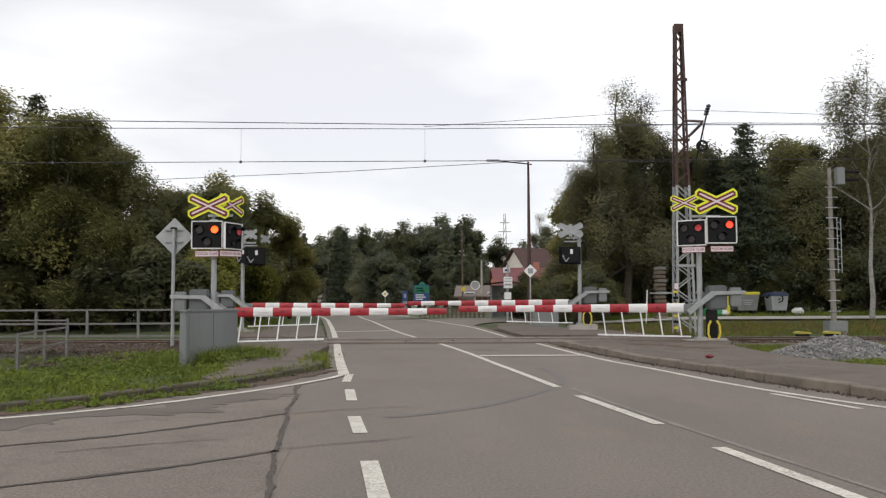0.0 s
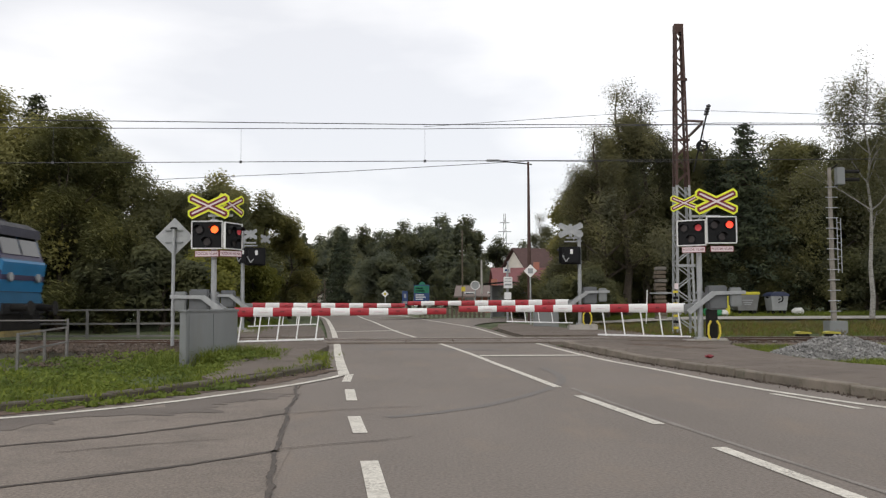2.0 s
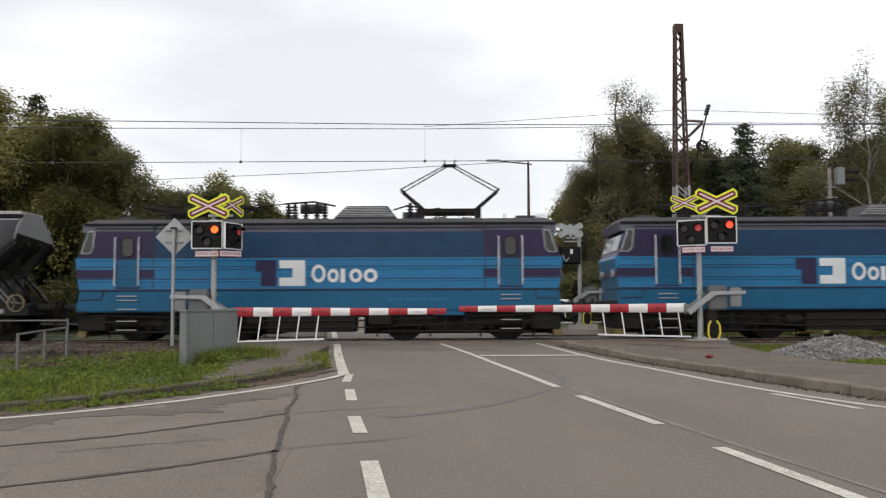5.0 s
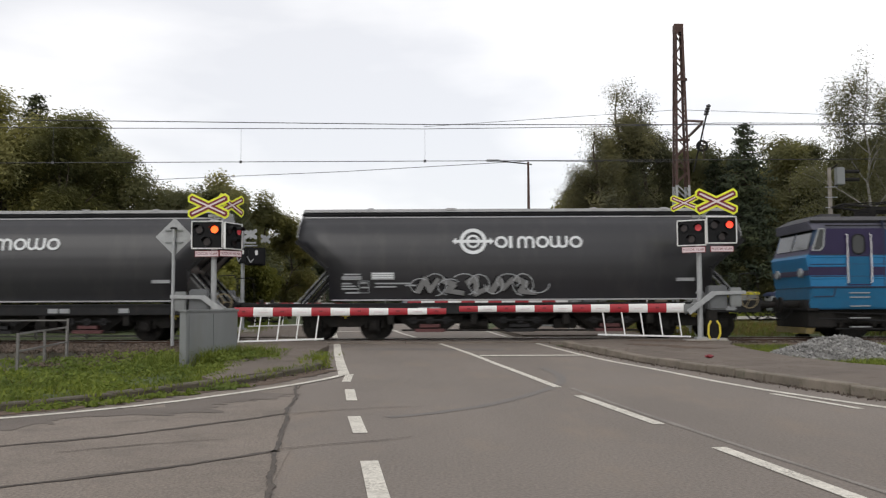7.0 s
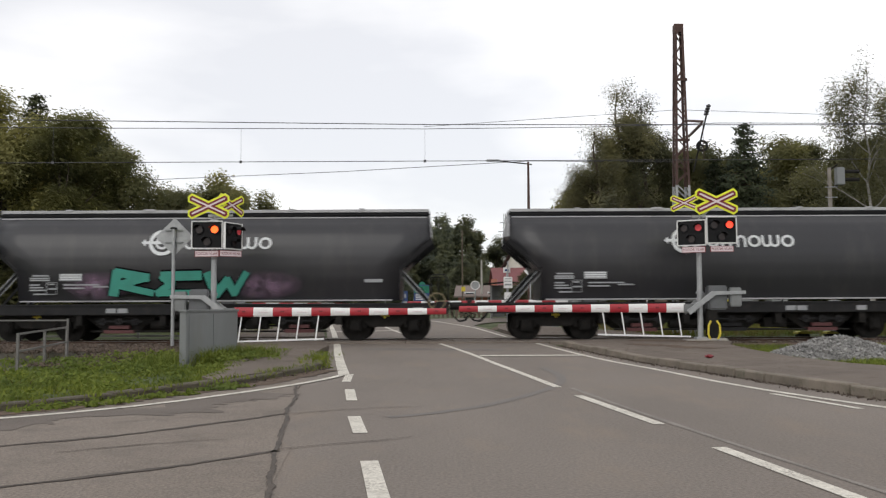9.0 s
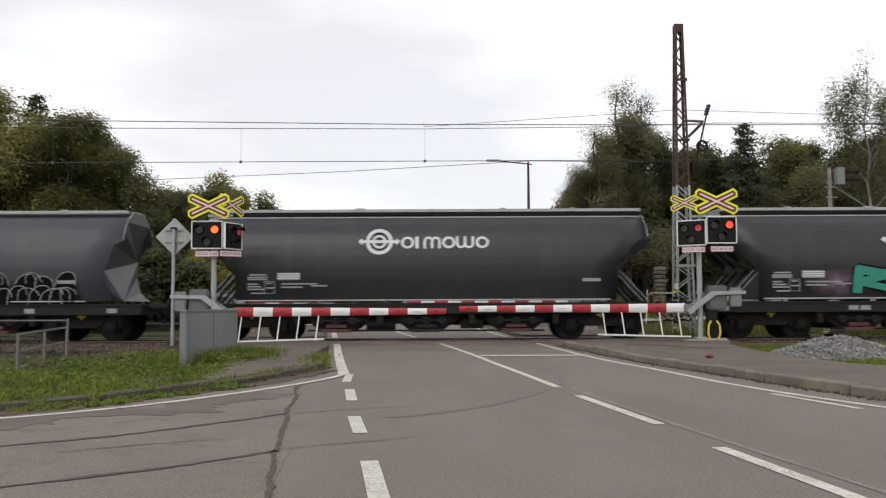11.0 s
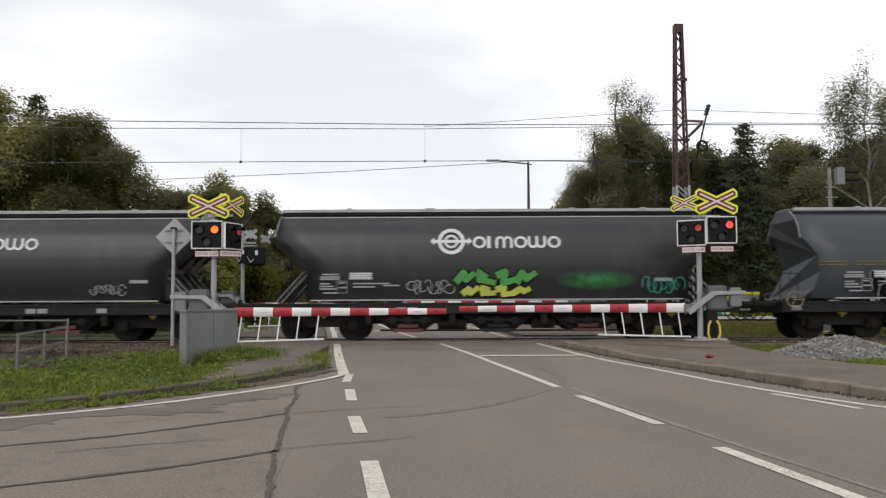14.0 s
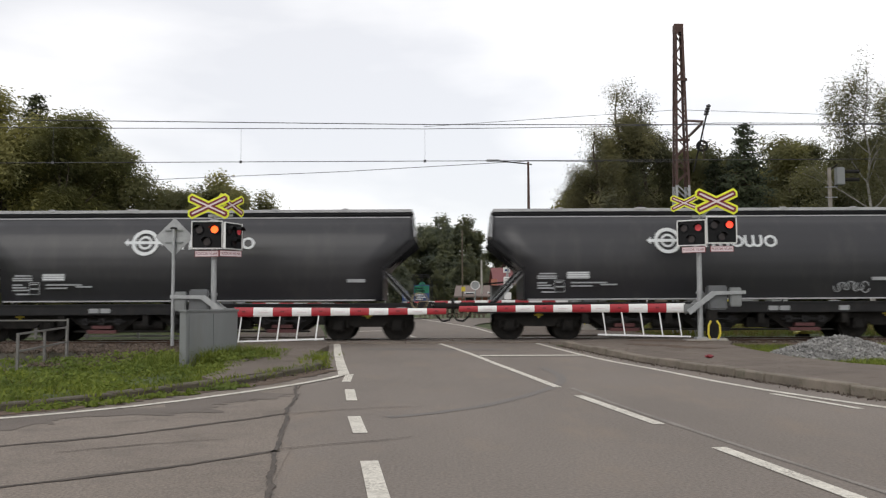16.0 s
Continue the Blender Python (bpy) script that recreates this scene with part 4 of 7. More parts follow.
def wagon(label, old=False):
    Wg = thing("hopper_wagon", label, "freight wagon", "hopper wagons of the train")
    half = 6.8 if not old else 6.7
    m = TANK_BLUE if old else TANK
    sec = SECTION_OLD if old else SECTION
    # finer section
    pts = [sec[0]]
    for (y0, z0), (y1, z1) in zip(sec, sec[1:]):
        k = 3 if z0 - z1 > 0.15 else 1
        pts += [(y0 + (y1 - y0) * i / k, z0 + (z1 - z0) * i / k) for i in range(1, k + 1)]
    loop = [(-y, z) for y, z in pts[::-1]] + pts[1:]
    bm = B()
    rows = []
    for f in np.linspace(-1, 1, 15):
        rows.append([bm.verts.new((f * (half - tank_end(z, old)), y, z)) for y, z in loop])
    for a, c in zip(rows, rows[1:]):
        for i in range(len(loop) - 1):
            bm.faces.new((a[i], a[i + 1], c[i + 1], c[i]))
    bm.faces.new(rows[0])
    bm.faces.new(rows[-1][::-1])
    tank = part("tank", bm, m, Wg, "rounded covered hopper tank", smooth=True)
    em = tank.data
    em.polygons.foreach_set("use_smooth", [len(p.vertices) == 4 and abs(p.normal.x) < 0.6 for p in em.polygons])
    # roof rail, hatch strip
    b = B()
    for s in (-1, 1):
        box(b, -half + 0.05, half - 0.05, s * 0.70 - 0.03, s * 0.70 + 0.03, 3.90, 3.96)
    part("roof_seam", b, BLACK, Wg)
    b = B()
    box(b, -half + 0.1, half - 0.1, -0.74, -0.66, 4.0, 4.09)
    box(b, -half + 0.1, half - 0.1, 0.66, 0.74, 4.0, 4.09)
    part("roof_rail", b, LIGHT_EDGE, Wg, "pale roof edge rail")
    for x in (-4.6, -2.15, 0.0 if old else -2.0, 2.4, 4.6):
        b = B()
        box(b, x - 0.08, x + 0.08, -0.76, -0.6, 4.05, 4.12)
        part("roof_latch", b, LIGHT_EDGE, Wg)
    b = B()
    box(b, -half + 0.2, half - 0.2, -0.5, 0.5, 4.06, 4.1)
    part("roof_hatch", b, m, Wg)
    # pale rims round both ends, thin bright seam below the roof
    top_line = [(y, z) for y, z in loop if z > 3.08]
    for s in (-1, 1):
        b = B()
        pipe(b, [(s * (half - tank_end(z, old) - 0.01), y * 1.012, z) for y, z in top_line], 0.014, 5)
        part("end_rim", b, LIGHT_EDGE, Wg, "pale rim of the end wall")
    b = B()
    for s in (-1, 1):
        box(b, -half + 0.15, half - 0.15, s * 0.80 - 0.012, s * 0.80 + 0.012, 3.8, 3.845)
    part("roof_seam", b, LIGHT_EDGE, Wg)
    # long sill with worn edges
    b = B()
    box(b, -5.7, 5.6, -1.5, -1.4, 1.222, 1.26)
    box(b, -5.7, 5.6, 1.4, 1.5, 1.222, 1.26)
    part("sill_edge", b, LIGHT_EDGE, Wg, "pale worn sill edge")
    b = B()
    box(b, -7.3, 7.3, -1.44, 1.44, 0.82, 1.12, 0.01)
    box(b, -7.35, 7.35, -1.47, 1.47, 1.1, 1.15)
    part("side_sill", b, FRAME_GREY, Wg)
    for x in (-6.9, -2.95, -2.6, 1.75, 2.1, 3.9, 6.4):
        b = B()
        box(b, x - 0.15, x + 0.15, -1.455, -1.42, 0.88, 1.02)
        part("data_plate", b, GREY_MARK, Wg, "grey data plate")
    # ends: sloping black struts, platform
    for s in (-1, 1):
        for y in (-1.3, -0.45, 0.45, 1.3):
            b = B()
            bar(b, (s * (half - 0.95), y, 2.15), (s * (half - 0.1), y, 1.15), 0.05, 0.08)
            strut = part("end_strut", b, BLACK, Wg)
            if abs(y) > 1 and not old:
                for o in (-0.09, 0.09):
                    b = B()
                    bar(b, (s * (half - 0.95 + o), y * 1.03, 2.1), (s * (half - 0.1 + o), y * 1.03, 1.18), 0.012, 0.022)
                    part("strut_edge", b, GREY_MARK, strut, "pale worn strut edge")
            if old:
                continue
            b = B()
            yy = y if abs(y) < 1 else math.copysign(1.44, y)
            bar(b, (s * (half - 1.0), yy, 2.18), (s * (half + 0.02), yy, 3.06), 0.07, 0.15)
            part("end_rib", b, BLACK, Wg)
        buffers(Wg, s * 7.35, s)
        coupling(Wg, s * 7.35, s)
    # brake platform: at the front of the dark wagons, at the rear of the faded one
    e = -1 if old else 1
    b = B()
    box(b, min(e * 6.9, e * 7.35), max(e * 6.9, e * 7.35), -1.35, 1.35, 1.15, 1.19)
    pf = part("brake_platform", b, FRAME_GREY, Wg)
    for y in (-1.25, 1.25):
        b = B()
        pipe(b, [(e * 6.75, y, 1.2), (e * 6.75, y, 2.0), (e * 7.2, y, 2.02), (e * 7.3, y, 1.85), (e * 7.3, y, 1.2)], 0.014)
        pipe(b, [(e * 7.0, y, 1.2), (e * 7.0, y, 2.0)], 0.01)
        part("platform_railing", b, FRAME_GREY, pf, "thin grey railing")
    b = B()
    ring(b, (e * 6.95, 1.2), 0.235, 0.265, -1.52, -1.49, n=24)
    for k in range(3):
        a = k * 2 * math.pi / 3
        rod(b, (e * 6.95, -1.505, 1.2), (e * 6.95 + 0.24 * math.cos(a), -1.505, 1.2 + 0.24 * math.sin(a)), 0.014, n=5)
    rod(b, (e * 6.95, -1.5, 1.2), (e * 6.95, -1.38, 1.2), 0.03, n=8)
    part("brake_wheel", b, WHEEL_TAN, pf, "dull tan handbrake wheel")
    # discharge hoppers
    for x in (-2.75, 0.0, 2.75):
        b = B()
        prism(b, [(x - 1.25, 0.86), (x + 1.25, 0.86), (x + 0.5, 0.3), (x - 0.5, 0.3)], -1.1, 1.1)
        hp = part("discharge_hopper", b, DARK, Wg, "dark sloping discharge hopper")
        b = B()
        box(b, x - 0.45, x + 0.45, -1.32, -1.05, 0.26, 0.36)
        box(b, x - 0.3, x + 0.3, -1.3, -1.12, 0.4, 0.5)
        part("outlet_flap", b, BRAKE_RED if x else FRAME_GREY, hp, "faded red outlet flap")
        b = B()
        for dx in (-0.5, 0.0, 0.5):
            ring(b, (x + dx, 0.62), 0.05, 0.11, -1.36, -1.32, n=12)
        rod(b, (x - 0.7, -1.3, 0.62), (x + 0.7, -1.3, 0.62), 0.03, n=6)
        part("outlet_gear", b, FRAME_GREY, hp)
    b = B()
    pipe(b, [(-3.6, -1.25, 0.32), (3.6, -1.25, 0.30)], 0.03)
    part("brake_pipe", b, DARK, Wg)
    b = B()
    box(b, -6.4, 6.4, -0.3, 0.3, 0.5, 0.84)
    part("centre_sill", b, DARK, Wg)
    for x in (-3.95, -1.4, 1.4, 3.95):
        b = B()
        box(b, x - 0.09, x + 0.09, -1.38, 1.38, 0.5, 0.84)
        part("cross_member", b, DARK, Wg)
    b = B()
    rod(b, (-1.85, -0.95, 0.5), (-0.95, -0.95, 0.5), 0.17, n=14)
    part("air_reservoir", b, DARK, Wg)
    b = B()
    box(b, 1.05, 1.75, -1.1, -0.7, 0.36, 0.66, 0.02)
    rod(b, (0.6, -0.9, 0.5), (2.2, -0.9, 0.46), 0.03, n=6)
    part("brake_cylinder", b, DARK, Wg)
    sets = []
    for x in (-5.35, 5.35):
        sets += [(w, 0.46) for w in bogie_y25(Wg, x)]
    # round company emblem and lettering as plain shapes on the curved side
    ez, ex = (2.28, -1.72) if old else (3.02, -1.42)
    y = -1.485 if old else -1.43
    R = 0.41
    tilt = 0.0 if old else -14.0

    def on_side(b2, name, material, lab="", z0=ez):
        ob = part(name, b2, material, Wg, lab)
        if tilt:
            ob.matrix_basis = Matrix.Translation((0, y, z0)) @ Matrix.Rotation(radians(tilt), 4, "X") @ Matrix.Translation((0, -y, -z0))
        return ob
    b = B()
    ring(b, (ex, ez), R * 0.74, R, y, y + 0.012, n=36)
    ring(b, (ex, ez), R * 0.36, R * 0.52, y, y + 0.012, n=28)
    for s in (-1, 1):
        box(b, ex + (0 if s > 0 else -R * 1.35), ex + (R * 1.35 if s > 0 else 0), y - 0.008, y - 0.002, ez - 0.045, ez + 0.045)
        a = ex + s * R * 1.25
        prism(b, [(a, ez - 0.12), (a + s * R * 0.3, ez), (a, ez + 0.12)], y - 0.016, y - 0.01)
    on_side(b, "emblem", WHITE_MARK, "white ringed emblem with side arrows")
    b = B()
    x, h = ex + 0.66, 0.38
    for k, w, dx in (("o", 0.4, 0.44), ("n", 0.2, 0.25), ("a", 0.52, 0.57), ("o", 0.4, 0.42), ("u", 0.55, 0.6), ("o", 0.4, 0.4)):
        letter_shape(b, k, x, ez - 0.22, w, h, y, 0.072)
        x += dx
    on_side(b, "emblem_lettering", WHITE_MARK, "white rounded shapes beside the emblem")
    # stencilled tables
    y = -1.495
    b = B()
    for dx, w, z in ((-5.35, 0.5, 2.0), (-5.42, 0.6, 1.92), (-5.42, 0.6, 1.86), (-5.42, 0.3, 1.72), (-5.42, 0.42, 1.64), (-5.42, 0.5, 1.56), (-5.3, 0.4, 1.44), (-4.85, 0.18, 1.74), (-4.85, 0.24, 1.6), (-4.4, 0.7, 1.72), (-4.4, 0.65, 1.62), (-3.7, 0.4, 1.72), (-3.5, 0.5, 1.66)):
        box(b, dx, dx + w, y, y + 0.02, z, z + 0.045)
    pipe(b, [(-4.9, y, 1.82), (-4.6, y, 1.82), (-4.6, y, 1.46), (-4.9, y, 1.46), (-4.9, y, 1.82)], 0.012, 4)
    part("stencil_print", b, GREY_MARK, Wg, "grey stencilled bars")["kind"] = "stuff"
    b = B()
    box(b, -4.52, -3.83, y - 0.006, y + 0.02, 1.86, 2.08)
    tb = part("data_table", b, GREY_MARK, Wg, "pale data table")
    b = B()
    for k in range(3):
        box(b, -4.5, -3.85, y - 0.012, y - 0.004, 1.9 + 0.065 * k, 1.93 + 0.065 * k)
    part("table_line", b, WHITE_MARK, tb)
    b = B()
    box(b, 4.75, 5.3, y, y + 0.02, 1.78, 1.88)
    part("stencil_print", b, GREY_MARK, Wg)
    if old:
        b = B()
        for k in range(2):
            for zz in (2.34, 2.24):
                box(b, -6.2 + 1.15 * k, -5.3 + 1.15 * k, y - 0.0, y + 0.05, zz, zz + 0.035)
        part("yellow_stripes", b, DIRTY_YELLOW, Wg, "faded yellow stripes")
    return Wg, sets


def scrawl(parent, name, material, x0, x1, z0, z1, count, r, lab, seed):
    """Spray-painted loops along a wagon's side."""
    rnd = random.Random(seed)
    b = B()
    step_x = (x1 - x0) / count
    for i in range(count):
        cx = x0 + step_x * (i + 0.5)
        rx, rz = step_x * rnd.uniform(0.6, 1.0), (z1 - z0) * rnd.uniform(0.3, 0.5)
        cz = rnd.uniform(z0 + rz, z1 - rz) if z1 - z0 > 2 * rz else (z0 + z1) / 2
        a0, span = rnd.uniform(0, 6.28), rnd.uniform(3.2, 5.8)
        pts = [(cx + rx * math.cos(a0 + span * k / 9), -1.513, cz + rz * math.sin(a0 + span * k / 9)) for k in range(10)]
        for p, q in zip(pts, pts[1:]):
            bar(b, p, q, 0.012, r * 2)
    ob = part(name, b, material, parent, lab)
    ob["kind"] = "stuff"
    return ob


STROKES = (((0.05, 0.0), (0.1, 1.0), (0.85, 0.75), (0.2, 0.45), (0.95, 0.05)), ((0.95, 0.95), (0.1, 0.9), (0.3, 0.5), (0.05, 0.1), (0.9, 0.0)), ((0.0, 1.0), (0.2, 0.05), (0.5, 0.7), (0.75, 0.0), (1.0, 1.0)))
ZIGZAGS = (((0.0, 0.15), (0.35, 0.9), (0.55, 0.25), (1.0, 0.8)), ((0.05, 0.85), (0.5, 0.55), (0.15, 0.2), (0.95, 0.1)), ((0.0, 0.6), (0.45, 0.95), (0.4, 0.05), (1.0, 0.35)))


def block_letters(parent, material, x0, x1, z0, z1, n, lab, seed, fat=0.2, strokes=ZIGZAGS):
    """Fat angular spray-painted strokes side by side, each with a dark outline."""
    rnd = random.Random(seed)
    w = (x1 - x0) / n
    for i in range(n):
        g = strokes[i % len(strokes)]
        pts = [(x0 + w * (i + 0.08 + 0.84 * gx) + rnd.uniform(-0.05, 0.05) * w, z0 + fat / 2 + (z1 - z0 - fat) * gz0 + rnd.uniform(-0.04, 0.04)) for gx, gz0 in g]
        for nm, m, width, y, lb in (("spray_outline", SPRAY_BLACK, fat * 1.4, -1.494, ""), ("spray_shape", material, fat, -1.503, lab)):
            b = B()
            for k, ((ax, az), (cx, cz)) in enumerate(zip(pts, pts[1:])):
                yy = y - 0.0012 * k - 0.0002 * i
                ox, oz = (cx - ax), (cz - az)
                reach = 0.3 * fat / max(0.2, math.hypot(ox, oz))
                bar(b, (ax - ox * reach, yy, az - oz * reach), (cx + ox * reach, yy, cz + oz * reach), 0.006, width * (1.15 - 0.12 * k))
            part(nm, b, m, parent, lb)


def bubbles(parent, x0, x1, z0, z1, count, seed):
    """Two rows of round black spray-painted bubbles, each with a thin white rim."""
    rnd = random.Random(seed)
    fill, rim = B(), B()
    for row, (zb, h) in enumerate(((z0 + 0.38 * (z1 - z0), 0.6 * (z1 - z0)), (z0, 0.62 * (z1 - z0)))):
        step_x = (x1 - x0) / count
        for i in range(count):
            if rnd.random() < 0.12:
                continue
            cx, rx, rz = x0 + step_x * (i + 0.5 + 0.5 * row) + rnd.uniform(-0.08, 0.08), step_x * rnd.uniform(0.7, 1.05), h * rnd.uniform(0.6, 1.0)
            lean, y = rnd.uniform(-0.15, 0.15), -1.492 - 0.006 * row - 0.0004 * (i % 7)
            arc = [(cx + rx * math.cos(a) + lean * math.sin(a), zb + rz * abs(math.sin(a)) ** 0.6 * (1 if math.sin(a) > 0 else -1)) for a in np.linspace(math.pi * rnd.uniform(0.93, 1.05), math.pi * rnd.uniform(-0.03, 0.1), 12)]
            prism(fill, arc + [(arc[-1][0] - 0.05, zb - 0.12), (arc[0][0] + 0.05, zb - 0.12)], y, y + 0.003)
            for p, q in zip(arc, arc[1:]):
                bar(rim, (p[0], y - 0.002, p[1]), (q[0], y - 0.002, q[1]), 0.002, 0.024)
    part("spray_fill", fill, SPRAY_BLACK, parent, "black spray-painted bubbles")["kind"] = "stuff"
    part("spray_rim", rim, GREY_MARK, parent, "thin white spray rims")["kind"] = "stuff"


def haze(parent, material, x0, x1, z0, z1, lab):
    """A soft patch of sprayed mist."""
    b = B()
    box(b, x0, x1, -1.4895, -1.4875, z0, z1)
    part("spray_haze", b, material, parent, lab)


def build_train():
    """Two locomotives and eight wagons, front to rear, with their distance from the first wagon."""
    made = []
    for off, lab in ((32.57, "blue electric locomotive with raised front pantograph leading the train"), (16.14, "second blue electric locomotive coupled behind the first")):
        made.append((*loco(lab), off))
    labels = ["anthracite hopper wagon with silver spray-painted letters on its side", "clean anthracite hopper wagon with white emblem",
              "anthracite hopper wagon with teal and purple spray-painted letters", "anthracite hopper wagon with white emblem and stencils",
              "faded slate hopper wagon covered in thin white scrawls", "anthracite hopper wagon with green and yellow spray paint",
              "anthracite hopper wagon with a small white scrawl", "anthracite hopper wagon at the end in view"]
    for i, lab in enumerate(labels):
        w, sets = wagon(lab, old=(i == 4))
        if i == 0:
            block_letters(w, SPRAY_SILVER, -3.15, 0.55, 1.34, 2.0, 5, "silver spray-painted shapes", 3, 0.16)
            scrawl(w, "spray_outline", GREY_MARK, -3.25, 0.75, 1.34, 2.04, 9, 0.014, "pale spray outline", 4)
        if i == 2:
            haze(w, VEIL_PURPLE, -4.4, -2.3, 1.26, 2.15, "purple spray haze")
            haze(w, VEIL_PURPLE, 0.6, 2.9, 1.26, 2.15, "purple spray haze")
            block_letters(w, SPRAY_TEAL, -3.05, 1.3, 1.32, 2.2, 3, "teal spray-painted strokes with black outlines", 5, 0.25, STROKES)
        if i == 4:
            bubbles(w, -4.5, 0.6, 1.28, 2.12, 16, 9)
            bubbles(w, 0.9, 5.2, 1.28, 2.2, 13, 10)
        if i == 5:
            block_letters(w, SPRAY_GREEN, -1.3, 1.15, 1.66, 2.18, 4, "green spray-painted shapes", 11, 0.2)
            block_letters(w, SPRAY_LIME, -1.1, 1.0, 1.3, 1.7, 4, "yellow spray-painted shapes", 12, 0.17)
            haze(w, VEIL_GREEN, 1.7, 4.3, 1.5, 2.15, "faint green spray paint")
            scrawl(w, "spray_scrawl", SPRAY_TEAL, 4.4, 5.6, 1.4, 1.95, 7, 0.015, "teal spray scrawl", 14)
            scrawl(w, "spray_scrawl", GREY_MARK, -2.7, -1.4, 1.4, 1.85, 8, 0.013, "thin white spray scrawl", 15)
        if i == 6:
            scrawl(w, "spray_scrawl", GREY_MARK, 3.6, 4.6, 1.4, 1.75, 7, 0.013, "thin white spray scrawl", 16)
        made.append((w, sets, -15.95 * i))
    return made


TRAIN = build_train()
# middle of the first wagon along the track, second by second
TRAIN_ROWS = [(0.0, -75.75), (2.7, -45.55), (3.5, -36.55), (4.2, -28.8), (6.3, -5.46), (8.3, 16.88), (11.5, 52.98), (12.5, 64.37), (14.5, 87.09), (16.0, 103.98)]


def train_x(t):
    """Distance run by the train, gliding between the rows."""
    R = TRAIN_ROWS
    for i in range(len(R) - 1):
        (t0, x0), (t1, x1) = R[i], R[i + 1]
        if t <= t1 or i == len(R) - 2:
            m0 = (x1 - R[i - 1][1]) / (t1 - R[i - 1][0]) if i else (x1 - x0) / (t1 - t0)
            m1 = (R[i + 2][1] - x0) / (R[i + 2][0] - t0) if i < len(R) - 2 else (x1 - x0) / (t1 - t0)
            d = t1 - t0
            u = (t - t0) / d
            return (2 * u ** 3 - 3 * u * u + 1) * x0 + (u ** 3 - 2 * u * u + u) * d * m0 + (3 * u * u - 2 * u ** 3) * x1 + (u ** 3 - u * u) * d * m1


def motions():
    times = [0.4 * k for k in range(41)]
    fine = [k / FPS for k in range(16 * FPS + 1)]
    turned = {r: [(t, Matrix.Rotation((train_x(t) - train_x(0)) / r, 4, "Y")) for t in (fine if r < 0.5 else fine[::2])] for r in (0.46, 0.625)}
    for ob, sets, off in TRAIN:
        walk(ob, [(t, Matrix.Translation((train_x(t) + off, YT, RAIL_Z))) for t in times])
        for w, r in sets:
            place = w.matrix_basis.copy()
            walk(w, [(t, place @ m) for t, m in turned[r]])
    # the glowing lens of each signal hops between its two lamps, twice a second
    for lens, a, b in LAMPS:
        rows = [(0.0, b)]
        for k in range(16):
            rows += [(k + 0.0333, b), (k + 0.0667, a), (k + 0.5333, a), (k + 0.5667, b)]
        walk(lens, [(t, Matrix.Translation(p)) for t, p in rows + [(16.0, b)]])


# ---- level crossing equipment ----
LAMPS = []


def lettering(text, size, material, parent, m, label=""):
    """Raised words, standing upright and read from the front."""
    cu = bpy.data.curves.new("words", "FONT")
    cu.body, cu.size, cu.extrude, cu.align_x, cu.align_y = text, size, 0.002, "CENTER", "CENTER"
    tmp = bpy.data.objects.new("words", cu)
    me = bpy.data.meshes.new_from_object(tmp)
    bpy.data.objects.remove(tmp)
    me.materials.clear()
    me.materials.append(material)
    ob = new("lettering", me)
    ob.parent = parent
    ob.matrix_basis = m @ Matrix.Rotation(math.pi / 2, 4, "X")
    if label:
        ob["label"] = label
    return ob


def cross_arm(b, length, width, ang, y0, y1, point=0.06):
    """One pointed bar of a crossbuck."""
    c, s = math.cos(radians(ang)), math.sin(radians(ang))
    h, w = length / 2, width / 2
    o = [(-h, -w), (h, -w), (h + point, 0), (h, w), (-h, w), (-h - point, 0)]
    prism(b, [(x * c - z * s, x * s + z * c) for x, z in o], y0, y1)


def crossbuck(parent, x, z, scale, turn, back=False, y=-0.22):
    """Crossed warning bars: yellow backing, dark red bars, pale centre strips."""
    M = Matrix.Translation((x, y, z)) @ Matrix.Rotation(radians(turn), 4, "Z") @ Matrix.Diagonal((scale, scale, scale, 1))
    A = 25.0
    b = B()
    cross_arm(b, 1.16, 0.27, A, -0.004, 0.012)
    cross_arm(b, 1.16, 0.268, -A, -0.006, 0.010)
    base = part("crossbuck", b, GALV if back else YELLOW, parent, "grey back of a crossbuck" if back else "fluorescent yellow crossbuck", at=M)
    if back:
        b = B()
        box(b, -0.08, 0.08, -0.05, -0.01, -0.3, 0.3)
        part("bracket", b, GALV, base)
        return
    for a, k in ((A, 0), (-A, 1)):
        b = B()
        cross_arm(b, 1.10, 0.155, a, -0.014 - 0.004 * k, -0.005, 0.03)
        part("red_bar", b, DARK_RED, base)
    for a, k in ((A, 0), (-A, 1)):
        b = B()
        cross_arm(b, 1.02, 0.048, a, -0.026 - 0.004 * k, -0.016, 0.0)
        part("pale_strip", b, PALE_PINK, base)


